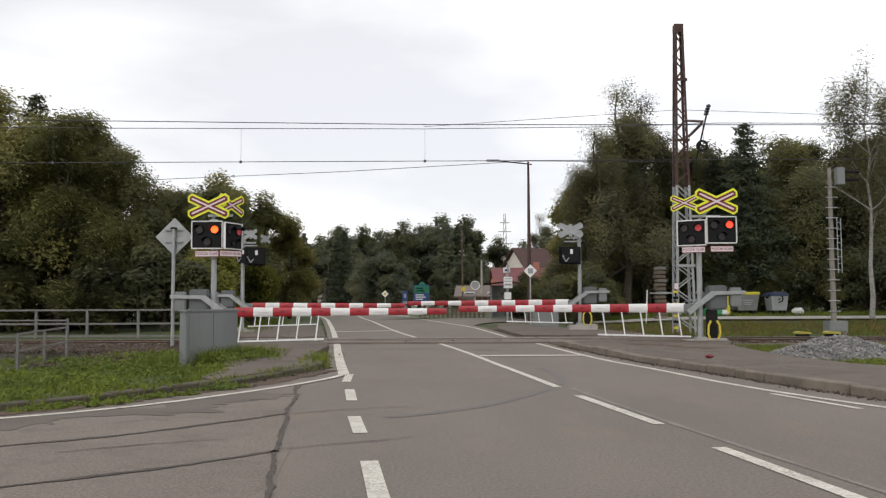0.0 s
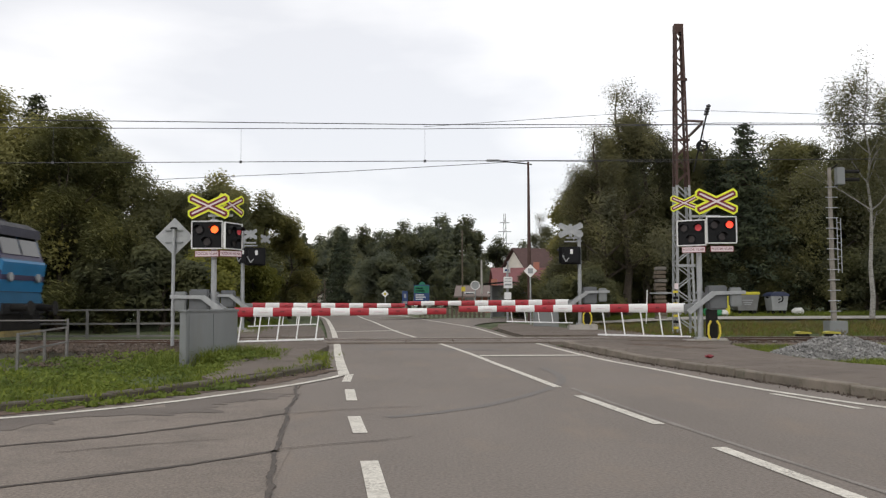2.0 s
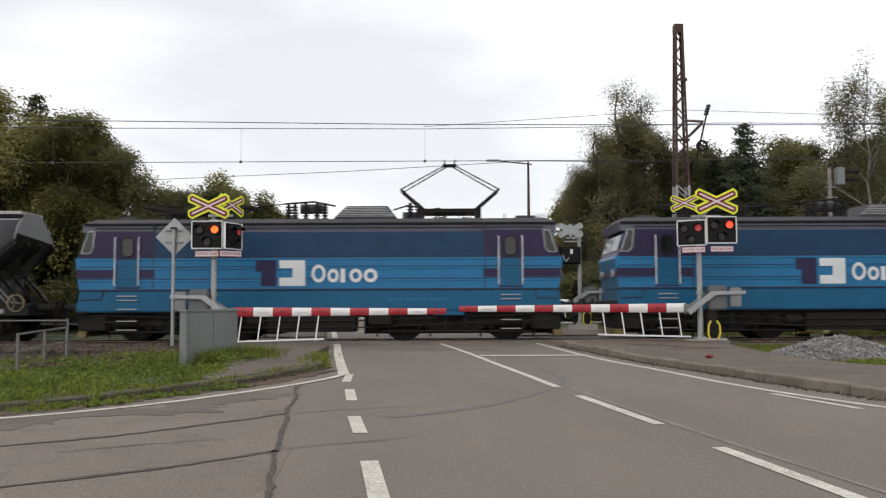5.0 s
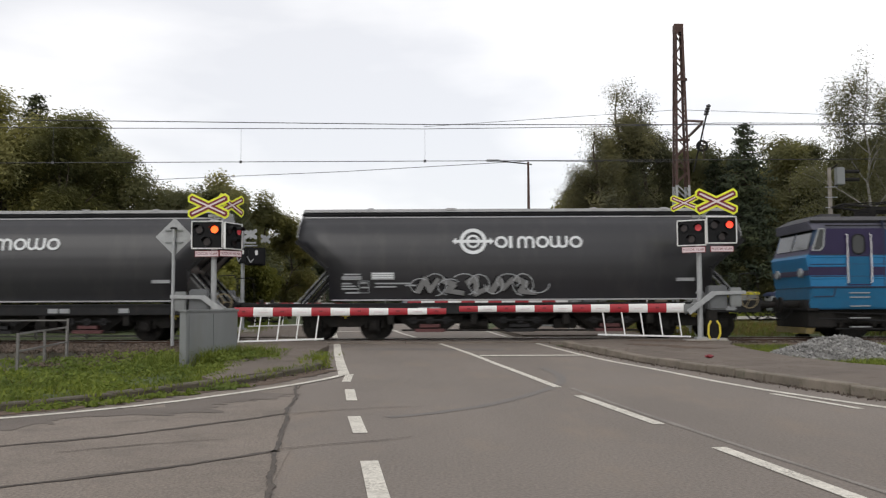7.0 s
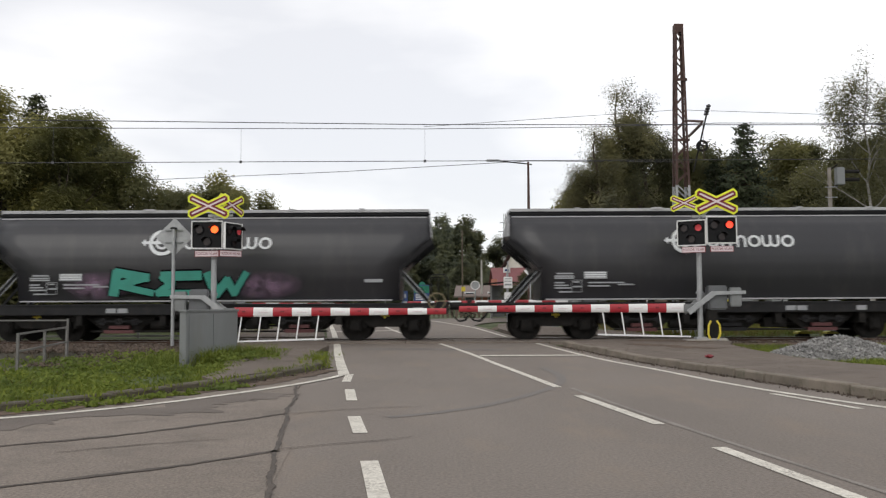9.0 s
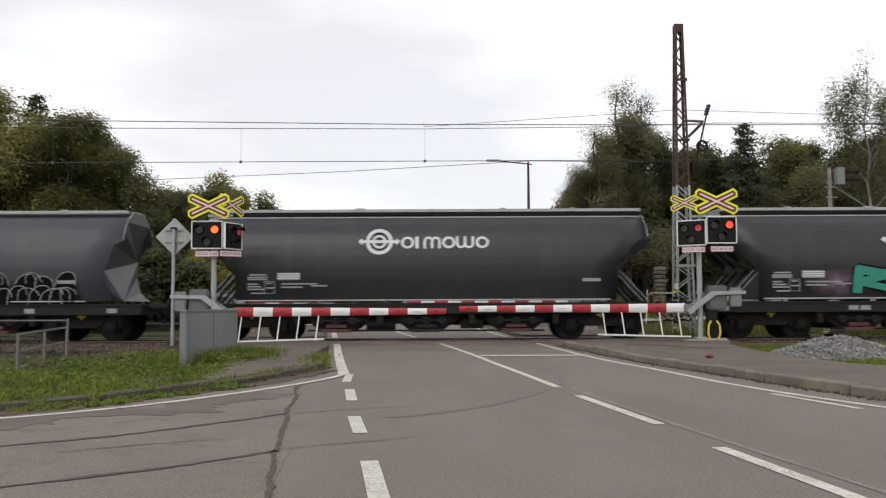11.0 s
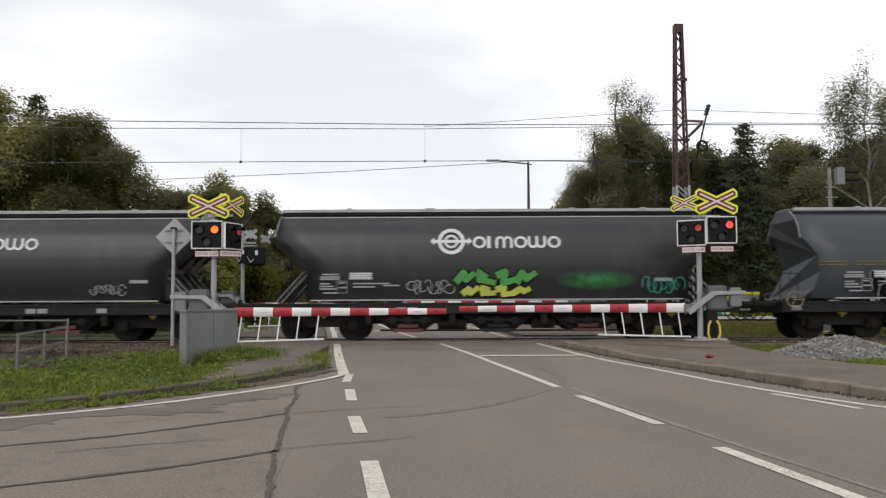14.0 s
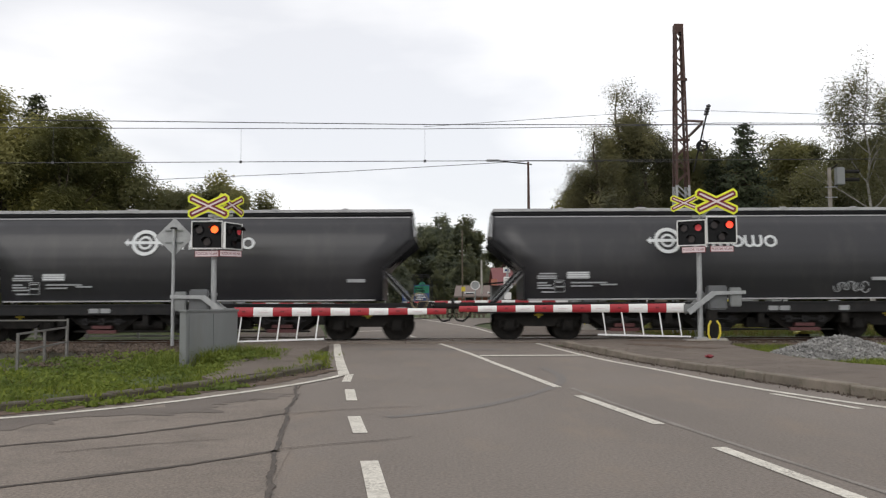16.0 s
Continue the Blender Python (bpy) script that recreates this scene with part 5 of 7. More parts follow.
def light_panel(parent, x, z, turn, lit, back=False, y=-0.2, size=1.0):
    """Black light board with a white rim, two red lamps above and one below."""
    M = Matrix.Translation((x, y, z)) @ Matrix.Rotation(radians(turn), 4, "Z") @ Matrix.Diagonal((size, size, size, 1))
    b = B()
    box(b, -0.40, 0.40, -0.02, 0.05, -0.355, 0.355, 0.015)
    p = part("light_board", b, BLACK, parent, "black light board", at=M)
    b = B()
    w, h, t = 0.435, 0.39, 0.034
    if not back:
        for x0, x1, z0, z1 in ((-w, w, h - t, h), (-w, w, -h, -h + t), (-w, -w + t, -h + t, h - t), (w - t, w, -h + t, h - t)):
            box(b, x0, x1, -0.045, 0.03, z0, z1, 0.012)
        part("rim", b, WHITE, p, "white reflective rim")
    else:
        box(b, -0.3, 0.3, 0.05, 0.2, -0.3, 0.3, 0.02)
        part("housing", b, BLACK, p, "black lamp housing")
        b = B()
        box(b, -0.06, 0.04, 0.2, 0.21, 0.06, 0.24)
        part("label_plate", b, WHITE, p)
        b = B()
        pipe(b, [(0.1, 0.22, -0.1), (0.22, 0.22, -0.25), (0.36, 0.22, 0.0)], 0.02)
        part("cable", b, GALV, p)
    spots = ((-0.215, 0.145), (0.215, 0.145), (0.0, -0.19))
    for i, (lx, lz) in enumerate(spots):
        b = B()
        ring(b, (lx, lz), 0.10, 0.135, -0.06, -0.015, n=22)
        part("lamp_ring", b, BLACK, p)
        b = B()
        ring(b, (lx, lz), 0.0, 0.105, -0.035, -0.022, n=22)
        part("lens", b, LENS_DARK, p, "dark lens")
        b = B()
        ring(b, (lx, lz), 0.125, 0.14, -0.20, -0.02, n=12, a0=15, a1=165)
        part("hood", b, BLACK, p)
    if lit:
        b = B()
        ring(b, (0, 0), 0.0, 0.1 if lit is LENS_DIM else 0.118, -0.006, 0.006, n=24)
        g = part("lit_lens", b, lit, p, "glowing red lens")
        LAMPS.append((g, (-0.215, -0.048, 0.145), (0.215, -0.048, 0.145)))
    return p


def word_plate(parent, x, z, turn, y=-0.2):
    M = Matrix.Translation((x, y, z)) @ Matrix.Rotation(radians(turn), 4, "Z")
    b = B()
    box(b, -0.33, 0.33, -0.012, 0.012, -0.085, 0.085)
    p = part("word_plate", b, DARK_RED, parent, "red-edged white plate reading POZOR VLAK", at=M)
    b = B()
    box(b, -0.315, 0.315, -0.018, -0.010, -0.07, 0.07)
    part("plate_face", b, PALE_PINK, p)
    lettering("POZOR VLAK", 0.1, DARK_RED, p, Matrix.Translation((0, -0.021, 0.0)))


def footing(parent, r=0.42):
    b = B()
    box(b, -r * 1.15, r * 1.15, -r * 0.7, r * 0.7, -0.3, 0.13, 0.04)
    part("concrete_footing", b, CONCRETE, parent, "weathered concrete footing")


def warning_signal(name, label, m, main, second, cross1, cross2, plates, back=False, height=3.5):
    S = thing(name, label, "warning signal", "crossing warning signals", at=m)
    footing(S)
    b = B()
    rod(b, (0, 0, 0.1), (0, 0, height), 0.085, 0.07, n=14)
    box(b, -0.16, 0.16, -0.16, 0.16, 0.12, 0.2, 0.02)
    part("post", b, GALV, S, "galvanised tube post")
    b = B()
    for z in (1.45, height - 0.4, height):
        rod(b, (0, 0, z - 0.03), (0, 0, z + 0.03), 0.11, n=14)
    bar(b, (min(main[0], second[0], 0), -0.1, 3.62 - 0.0), (max(main[0], second[0], 0), -0.1, 3.62), 0.06)
    part("bracket", b, GALV, S)
    b = B()
    bar(b, (cross1[0] - 0.25, -0.12, cross1[1] - 0.45), (cross1[0] + 0.25, -0.12, cross1[1] - 0.45), 0.05)
    rod(b, (0, 0, height), (cross1[0], -0.15, cross1[1]), 0.04, n=8)
    part("cross_bracket", b, GALV, S)
    light_panel(S, *main, lit=None if back else LENS_LIT if main[0] < 0 else LENS_RED, back=back)
    light_panel(S, *second, lit=None if back else LENS_DIM, back=back, y=-0.05, size=0.95)
    crossbuck(S, *cross1, back=back)
    crossbuck(S, *cross2, back=back, y=0.3)
    for p in plates:
        word_plate(S, *p)
    return S


def barrier(label, m, side, count, seg=0.533, root=0.45, drop=0.78, skirt=5):
    """A lowered road barrier: machine, swing arms, striped boom and hanging skirt. side +1: the boom points to -x."""
    K = thing("barrier", label, "barrier", "level crossing barriers", at=m)
    s = -side
    footing(K, 0.36)
    b = B()
    box(b, -0.14, 0.14, -0.12, 0.12, 0.1, 0.95, 0.02)
    part("pedestal", b, DARK, K, "dark steel pedestal")
    b = B()
    box(b, -0.12 if side > 0 else -0.42, 0.42 if side > 0 else 0.12, -0.17, 0.2, 0.93, 1.62, 0.04)
    part("drive_box", b, mat_drive, K, "dark grey drive housing")
    b = B()
    xa, xb = sorted((-s * 0.48, -s * 0.8))
    box(b, xa, xb, -0.24, -0.02, 1.02, 1.56, 0.03)
    part("counterweight", b, CABINET, K, "grey counterweight plate")
    for y in (-0.26, 0.24):
        b = B()
        bar(b, (s * 0.72, y, 0.86), (s * 0.0, y, 1.40), 0.05, 0.15)
        bar(b, (s * 0.03, y - 0.002, 1.40), (-s * 0.9, y - 0.002, 1.42), 0.05, 0.10)
        part("swing_arm", b, GALV, K, "angled steel swing arm")
    b = B()
    box(b, *sorted((s * root, s * (root + 0.35))), -0.09, 0.09, 0.86, 1.1, 0.02)
    part("boom_socket", b, CABINET, K)
    # cable loops in striped sleeves
    for o in (-0.13, 0.13):
        b = B()
        pipe(b, [(o * 0.6, -0.2, 0.62), (o * 1.2, -0.24, 0.5), (o * 1.3, -0.24, 0.25), (o * 0.8, -0.2, 0.1)], 0.03)
        part("cable_sleeve", b, SAFETY_YELLOW, K, "yellow cable sleeve")
    z = 0.985
    x0 = root + 0.3
    boom = None
    for i in range(count):
        h0, h1 = (0.135 - 0.055 * i / count, 0.135 - 0.055 * (i + 1) / count)
        red = (count - 1 - i) % 2 == 0
        b = B()
        a, c = s * (x0 + seg * i), s * (x0 + seg * (i + 1))
        pts = []
        for x, h in ((a, h0), (c, h1)):
            pts.append([b.verts.new((x, 0.055 * math.cos(t) * (h / 0.135), z + h * math.sin(t))) for t in [k * math.pi / 6 for k in range(12)]])
        for k in range(12):
            b.faces.new((pts[0][k], pts[0][(k + 1) % 12], pts[1][(k + 1) % 12], pts[1][k]))
        b.faces.new(pts[0])
        b.faces.new(pts[1][::-1])
        ob = part("boom_segment", b, RED if red else WHITE, K, "red boom segment" if red else "white boom segment")
        b = B()
        mx = (a + c) / 2
        box(b, mx - 0.05, mx + 0.05, -0.068, -0.04, z + 0.0, z + 0.035) if red else box(b, mx - 0.13, mx + 0.13, -0.058, -0.04, z - 0.01, z + 0.01)
        part("reflector" if red else "faded_print", b, DARK_RED if red else PALE_PINK, ob)
    b = B()
    ln = x0 + seg * (skirt - 0.35)
    bar(b, (s * (x0 - 0.15), 0, z - drop - 0.03), (s * ln, 0, z - drop + 0.04), 0.035, 0.045)
    part("skirt_rail", b, WHITE, K, "white lower rail")
    for k in range(skirt):
        b = B()
        x = s * (x0 + 0.2 + seg * k)
        bar(b, (x, 0, z - 0.1), (x - s * 0.09, 0, z - drop), 0.03, 0.035)
        part("skirt_bar", b, WHITE, K)
    return K


mat_drive = mat("dark_grey_housing_paint", (0.11, 0.115, 0.12), 0.5, 0.1, var=0.12, scale=3)


def build_crossing():
    warning_signal("warning_signal", "crossing signal with crossbuck and flashing red lamp beside the footway", pose(-6.33, 24.8, 0.1),
                   (-0.145, 3.08, 0), (0.53, 3.05, 68), (-0.11, 3.87, 0.98, 0), (0.40, 3.95, 0.85, 60), [(-0.145, 2.56, 0), (0.5, 2.56, 40)])
    warning_signal("warning_signal", "crossing signal with two crossbucks and flashing red lamp on the kerb", pose(7.3, 25.6, 0.1),
                   (0.6, 3.22, 0), (-0.21, 3.15, -28), (0.47, 4.03, 1.04, 0), (-0.3, 4.05, 0.68, -25), [(0.6, 2.68, 0), (-0.2, 2.66, -28)])
    warning_signal("warning_signal", "back of a crossing signal beyond the railway", pose(-8.08, 36.2, 0.16),
                   (0.55, 3.05, 200), (0.15, 3.1, 150), (0.35, 3.95, 0.6, 150), (0.85, 3.8, 0.5, 240), [], back=True, height=4.1)
    warning_signal("warning_signal", "grey back of a crossing signal beyond the railway", pose(5.5, 36.2, 0.3),
                   (-0.38, 2.9, 180), (-0.55, 2.92, 215), (-0.37, 3.92, 0.85, 180), (-0.05, 3.75, 0.5, 115), [], back=True, height=3.9)
    barrier("lowered red and white barrier on the footway side", pose(-6.55, 24.8, 0.07), -1, 11, seg=0.53, root=0.5)
    barrier("lowered red and white barrier beside the kerb", pose(7.62, 25.6, 0.13), 1, 12, seg=0.535, root=0.45)
    barrier("lowered red and white barrier beyond the track", pose(-8.5, 36.2, 0.25), -1, 11, seg=0.56, root=0.5)
    barrier("lowered red and white barrier on the far footway", pose(5.75, 36.2, 0.33), 1, 12, seg=0.54, root=0.4)
    # grey relay cabinet beside the footway
    C = thing("relay_cabinet", "grey sheet-steel cabinet standing in tall grass", "cabinet", at=pose(-5.33, 18.2, 0, 0, 0, -19.5))
    b = B()
    box(b, 0.0, 0.17, 0.0, 1.88, -0.1, 1.10, 0.012)
    body = part("body", b, CABINET, C, "streaked grey steel body")
    b = B()
    box(b, -0.02, 0.19, -0.02, 1.91, 1.10, 1.15, 0.012)
    part("lid", b, CABINET, C, "overhanging lid")
    b = B()
    box(b, 0.172, 0.18, 0.08, 0.92, 0.1, 1.06)
    box(b, 0.172, 0.18, 0.94, 1.8, 0.1, 1.06)
    part("door", b, CABINET, C)
    # road sign seen from behind
    D = thing("road_sign", "grey back of a diamond priority sign on a tube post", "road sign", "road signs", at=pose(-7.6, 25.3, 0.05))
    b = B()
    rod(b, (0, 0, -0.1), (0, 0, 3.42), 0.05, n=12)
    part("post", b, GALV, D)
    b = B()
    prism(b, [(0.54, 3.14), (0, 3.68), (-0.54, 3.14), (0, 2.6)], 0.06, 0.085, 0.004)
    pl = part("sign_plate", b, GALV, D, "bare grey diamond plate")
    for z in (3.32, 2.98):
        b = B()
        box(b, -0.25, 0.25, 0.02, 0.058, z - 0.02, z + 0.02)
        part("clamp_rail", b, CABINET, pl)
    b = B()
    prism(b, [(-0.1, 3.36), (0.1, 3.36), (0.06, 3.40), (-0.06, 3.40)], -0.07, 0.018)
    part("clamp", b, DARK, pl)


build_crossing()


# ---- poles and overhead line ----
def build_overhead():
    M = thing("catenary_mast", "tall tapered lattice mast, rusty brown above and pale grey below", "mast", at=pose(8.95, 33.5, 0.0))
    H, w0, w1 = 11.8, 0.36, 0.15

    def at_h(z):
        return w0 + (w1 - w0) * z / H
    for z0, z1, m, nm, lab in ((-0.1, 5.65, ZINC_MAST, "lower_leg", "pale grey angle leg"), (5.65, H, RUST_MAST, "upper_leg", "rusty angle leg")):
        for sx in (-1, 1):
            for sy in (-1, 1):
                b = B()
                for ox, oy, wx, wy in ((0.0, -sy * 0.035, 0.014, 0.085), (-sx * 0.035, 0.0, 0.085, 0.014)):
                    lo, hi = (Vector((sx * at_h(z) + ox, sy * at_h(z) + oy, z)) for z in (z0, z1))
                    hexa(b, [p + Vector((dx * wx / 2, dy * wy / 2, 0)) for p in (lo, hi) for dx, dy in ((-1, -1), (1, -1), (1, 1), (-1, 1))])
                part(nm, b, m, M, lab)
    n = 23
    for k in range(n):
        za, zb = 0.3 + (H - 0.5) * k / n, 0.3 + (H - 0.5) * (k + 1) / n
        m = ZINC_MAST if zb < 5.8 else RUST_MAST
        for sy in (-1, 1):
            f = 1 if k % 2 else -1
            b = B()
            bar(b, (-f * at_h(za), sy * at_h(za), za), (f * at_h(zb), sy * at_h(zb), zb), 0.012, 0.05)
            part("diagonal", b, m, M)
            b = B()
            bar(b, (sy * at_h(za), f * at_h(za), za), (sy * at_h(zb), -f * at_h(zb), zb), 0.012, 0.04)
            part("diagonal", b, m, M)
    b = B()
    box(b, -0.165, 0.165, -0.165, 0.165, H - 0.3, H + 0.01)
    part("mast_head", b, RUST_MAST, M)
    for z in (2.6, 4.9, 7.3, 9.6):
        b = B()
        a = at_h(z) + 0.05
        box(b, -a, a, -a - 0.02, -a + 0.03, z, z + 0.1)
        part("band", b, ZINC_MAST if z < 5.65 else RUST_MAST, M)
    b = B()
    bar(b, (0.2, -0.4, 8.05), (-0.5, -4.6, 7.15), 0.08)
    bar(b, (0.2, -0.4, 7.45), (-0.42, -4.2, 7.15), 0.07)
    rod(b, (-0.5, -4.65, 7.15), (-0.5, -4.7, 5.87), 0.008, n=5)
    part("cantilever", b, RUST_MAST, M, "cantilever arm to the overhead wire")
    b = B()
    rod(b, (0.3, -0.6, 6.1), (0.9, -0.7, 8.6), 0.03, n=6)
    part("tension_rod", b, DARK, M)
    b = B()
    ring(b, (0.62, 7.05), 0.14, 0.22, -0.72, -0.66, n=18)
    for k in range(3):
        a = k * math.pi / 3
        bar(b, (0.62 - 0.18 * math.cos(a), -0.69, 7.05 - 0.18 * math.sin(a)), (0.62 + 0.18 * math.cos(a), -0.69, 7.05 + 0.18 * math.sin(a)), 0.03)
    part("pulley_wheel", b, DARK, M)
    b = B()
    for k in range(4):
        box(b, 0.72 + 0.03 * k, 0.86 + 0.03 * k, -0.76, -0.62, 8.2 + 0.1 * k, 8.26 + 0.1 * k)
    part("insulator", b, DARK, M)
    b = B()
    box(b, -0.46, -0.32, -0.5, -0.48, 1.78, 2.0)
    part("mast_plate", b, PALE_PINK, M, "small worn warning plate")
    for k in range(8):
        b = B()
        box(b, -0.49, -0.33, -0.49, -0.33, 0.1 + 0.22 * k, 0.19 + 0.22 * k)
        part("stripe", b, SAFETY_YELLOW if k % 2 else BLACK, M)

    def wire(name, label, pts, r=0.015, droppers=()):
        T = thing(name, label, "overhead wire", "overhead wires")
        b = B()
        pipe(b, pts, r, 5)
        part("conductor", b, WIRE, T)
        for x, z0, z1 in droppers:
            b = B()
            rod(b, (x, pts[0][1], z0), (x, pts[0][1], z1), 0.005, n=4)
            box(b, x - 0.04, x + 0.04, pts[0][1] - 0.02, pts[0][1] + 0.02, z0 - 0.04, z0 + 0.04)
            part("dropper", b, WIRE, T)
    xs = [-60, -30, -10, 8.9, 30, 60]
    wire("contact_wire", "contact wire with droppers above the track", [(x, YT, 5.88) for x in xs], 0.012, [(-6.52, 5.88, 7.0), (-0.57, 5.88, 6.93), (14.5, 5.88, 7.0), (-12.6, 5.88, 7.05)])
    wire("carrier_wire", "carrier wire sagging above the contact wire", [(-60, YT, 7.9), (-30, YT, 7.25), (-10.7, YT, 7.0), (-0.5, YT, 6.93), (5, YT, 6.97), (9.0, YT, 7.08), (20, YT, 7.0), (60, YT, 7.9)], 0.011)
    wire("feeder_wire", "feeder wire strung along the masts", [(-60, 31, 8.6), (-15.4, 31, 7.76), (-0.45, 31, 7.52), (13.1, 31, 7.45), (60, 31, 7.6)], 0.015)
    wire("stay_wire", "thin stay wire to the mast", [(-0.7, 33.5, 7.95), (8.9, 33.5, 8.55), (18.5, 33.5, 8.2)], 0.009)
    wire("street_wire", "street lighting wire between the poles", [(-34, 50, 7.7), (-16, 50, 8.35), (-5.6, 50, 8.75), (4.8, 50, 9.3), (14, 50, 9.2)], 0.017)
    # concrete pole with step pegs and a box
    P = thing("concrete_pole", "slim concrete pole with climbing pegs and a switch box", "pole", at=pose(14.3, 33, 0.05))
    b = B()
    hexa(b, [(-0.08, -0.08, 0), (0.08, -0.08, 0), (0.08, 0.08, 0), (-0.08, 0.08, 0), (-0.05, -0.05, 6.2), (0.05, -0.05, 6.2), (0.05, 0.05, 6.2), (-0.05, 0.05, 6.2)])
    part("shaft", b, SLEEPER, P)
    for k in range(13):
        b = B()
        rod(b, (-0.22, -0.12, 0.9 + 0.38 * k), (0.22, -0.12, 0.9 + 0.38 * k), 0.018, n=5)
        part("climbing_peg", b, GALV, P)
    b = B()
    box(b, 0.22, 0.52, -0.15, 0.1, 5.55, 6.2, 0.02)
    part("switch_box", b, CABINET, P, "grey switch box")
    b = B()
    for z in (5.75, 6.05):
        rod(b, (0.5, 0, z), (1.1, 0, z), 0.07, n=8)
    bar(b, (0.0, 0, 6.1), (0.3, 0, 6.3), 0.05)
    bar(b, (-0.1, 0, 5.5), (0.3, 0, 5.5), 0.05)
    part("switch_gear", b, DARK, P)
    b = B()
    for x in (0.16, 0.3):
        bar(b, (x, -0.14, 2.3), (x, -0.14, 4.3), 0.025)
    for k in range(8):
        bar(b, (0.16, -0.14, 2.4 + 0.25 * k), (0.3, -0.14, 2.4 + 0.25 * k), 0.02)
    part("ladder", b, GALV, P)
    b = B()
    box(b, -0.28, 0.38, -0.3, 0.3, 0.0, 0.55, 0.02)
    part("base_cabinet", b, CABINET, P, "grey base cabinet")
    # street lamp
    S = thing("street_lamp", "tall dark street lamp with one long arm", "street lamp", at=pose(4.8, 50, 0.36))
    b = B()
    rod(b, (0, 0, -0.1), (0, 0, 8.9), 0.13, 0.06, n=10)
    part("pole", b, RUST_MAST, S)
    b = B()
    rod(b, (0.2, 0, 8.75), (-1.9, 0, 8.98), 0.035, n=6)
    part("arm", b, DARK, S)
    b = B()
    box(b, -2.35, -1.6, -0.12, 0.12, 8.93, 9.03, 0.02)
    part("lamp_head", b, GALV, S)


build_overhead()


# ---- railings and small things near the track ----
def railing(name, label, a, c, n, rails, height, m=GALV, thick=0.06):
    R = thing(name, label, "railing", "railings")
    a, c = Vector(a), Vector(c)
    for i in range(n + 1):
        p = a.lerp(c, i / n)
        b = B()
        bar(b, p + Vector((0, 0, -0.15)), p + Vector((0, 0, height)), thick)
        part("post", b, m, R)
    for h in rails:
        b = B()
        bar(b, a + Vector((0, 0, h)), c + Vector((0, 0, h)), thick * 0.8)
        part("rail", b, m, R)
    return R


def build_railings():
    railing("railing", "grey steel railing along the railway bridge", (-39.2, 33, 0.06), (-9.3, 33, 0.06), 16, (0.1, 0.55, 1.05), 1.06, RAIL_GREY, 0.085)
    railing("railing", "low grey railing above the stream wall", (-8.3, 17.6, -0.05), (-8.85, 21.2, 0.0), 2, (0.4, 0.74), 0.76, RAIL_GREY, 0.045)
    railing("railing", "grey railing along the stream beside the track", (-18, 22.2, 0.02), (-9.0, 21.6, 0.02), 4, (0.88,), 0.92, RAIL_GREY, 0.042)
    W = B()
    box(W, -8.95, -8.72, 16.8, 21.8, -1.5, -0.02, 0.02)
    box(W, -34, -8.5, 25.5, 25.9, -1.5, 0.02, 0.02)
    tagged(part("stream_wall", W, STAINED), "stained concrete wall of the stream bed", "wall", kind="structure")
    W = B()
    box(W, -34, -9.0, 32.6, 33.2, -1.0, 0.03, 0.02)
    tagged(part("bridge_edge", W, STAINED), "stained concrete bridge edge under the railing", "wall", kind="structure")


build_railings()


# ---- trees ----
def quads(name, centres, normals, sizes, material, parent, elong=1.5):
    """Many small leaves as one mesh."""
    n = len(centres)
    rnd = np.random.default_rng(n)
    up = rnd.normal(size=(n, 3))
    u = np.cross(normals, up)
    u /= np.linalg.norm(u, axis=1)[:, None] + 1e-9
    v = np.cross(normals, u)
    v /= np.linalg.norm(v, axis=1)[:, None] + 1e-9
    u *= (sizes * 0.5)[:, None]
    v *= (sizes * 0.5 * elong)[:, None]
    co = np.stack([centres - v, centres + u + v * 0.4, centres - u * 0.8 + v], axis=1).reshape(-1, 3)
    me = bpy.data.meshes.new(name)
    me.vertices.add(3 * n)
    me.vertices.foreach_set("co", co.astype(np.float32).ravel())
    me.loops.add(3 * n)
    me.loops.foreach_set("vertex_index", np.arange(3 * n, dtype=np.int32))
    me.polygons.add(n)
    me.polygons.foreach_set("loop_start", np.arange(0, 3 * n, 3, dtype=np.int32))
    me.update(calc_edges=True)
    me.materials.append(material)
    ob = new(name, me)
    ob.parent = parent
    return ob


def clump_leaves(rnd, tips, radius, per, leaf, droop=0.0):
    """Leaves scattered round the ends of twigs."""
    t = np.repeat(np.array(tips), per, axis=0)
    d = rnd.normal(size=t.shape)
    d /= np.linalg.norm(d, axis=1)[:, None]
    r = radius * rnd.uniform(0.15, 1.0, size=(len(t), 1)) ** 0.6
    c = t + d * r * np.array([1, 1, 0.75])
    if droop:
        c[:, 2] -= rnd.exponential(droop, size=len(t))
    nrm = d * 0.45 + rnd.normal(size=t.shape) * 0.22 + np.array([0, -0.45, 0.75])
    nrm /= np.linalg.norm(nrm, axis=1)[:, None]
    return c, nrm, leaf * rnd.uniform(0.6, 1.4, size=len(t))


def limb(bm, rnd, p, d, length, r, depth, tips, spread):
    """A limb that forks into thinner ones."""
    segs = 3
    for k in range(segs):
        q = p + d * (length / segs)
        r2 = r * 0.82
        if depth > 0:
            rod(bm, p, q, r, r2, n=3 if depth < 2 else 5, caps=False)
        p, r = q, r2
        d = (d + Vector(rnd.normal(size=3)) * 0.13 + Vector((0, 0, 0.05))).normalized()
        if depth < 2:
            tips.append(tuple(p))
    if depth == 0:
        return
    for k in range(3 if depth > 1 else 4):
        dd = (d + Vector(rnd.normal(size=3)) * spread).normalized()
        limb(bm, rnd, p - d * length * 0.25 * rnd.random(), dd, length * rnd.uniform(0.55, 0.8), r * 0.6, depth - 1, tips, spread)


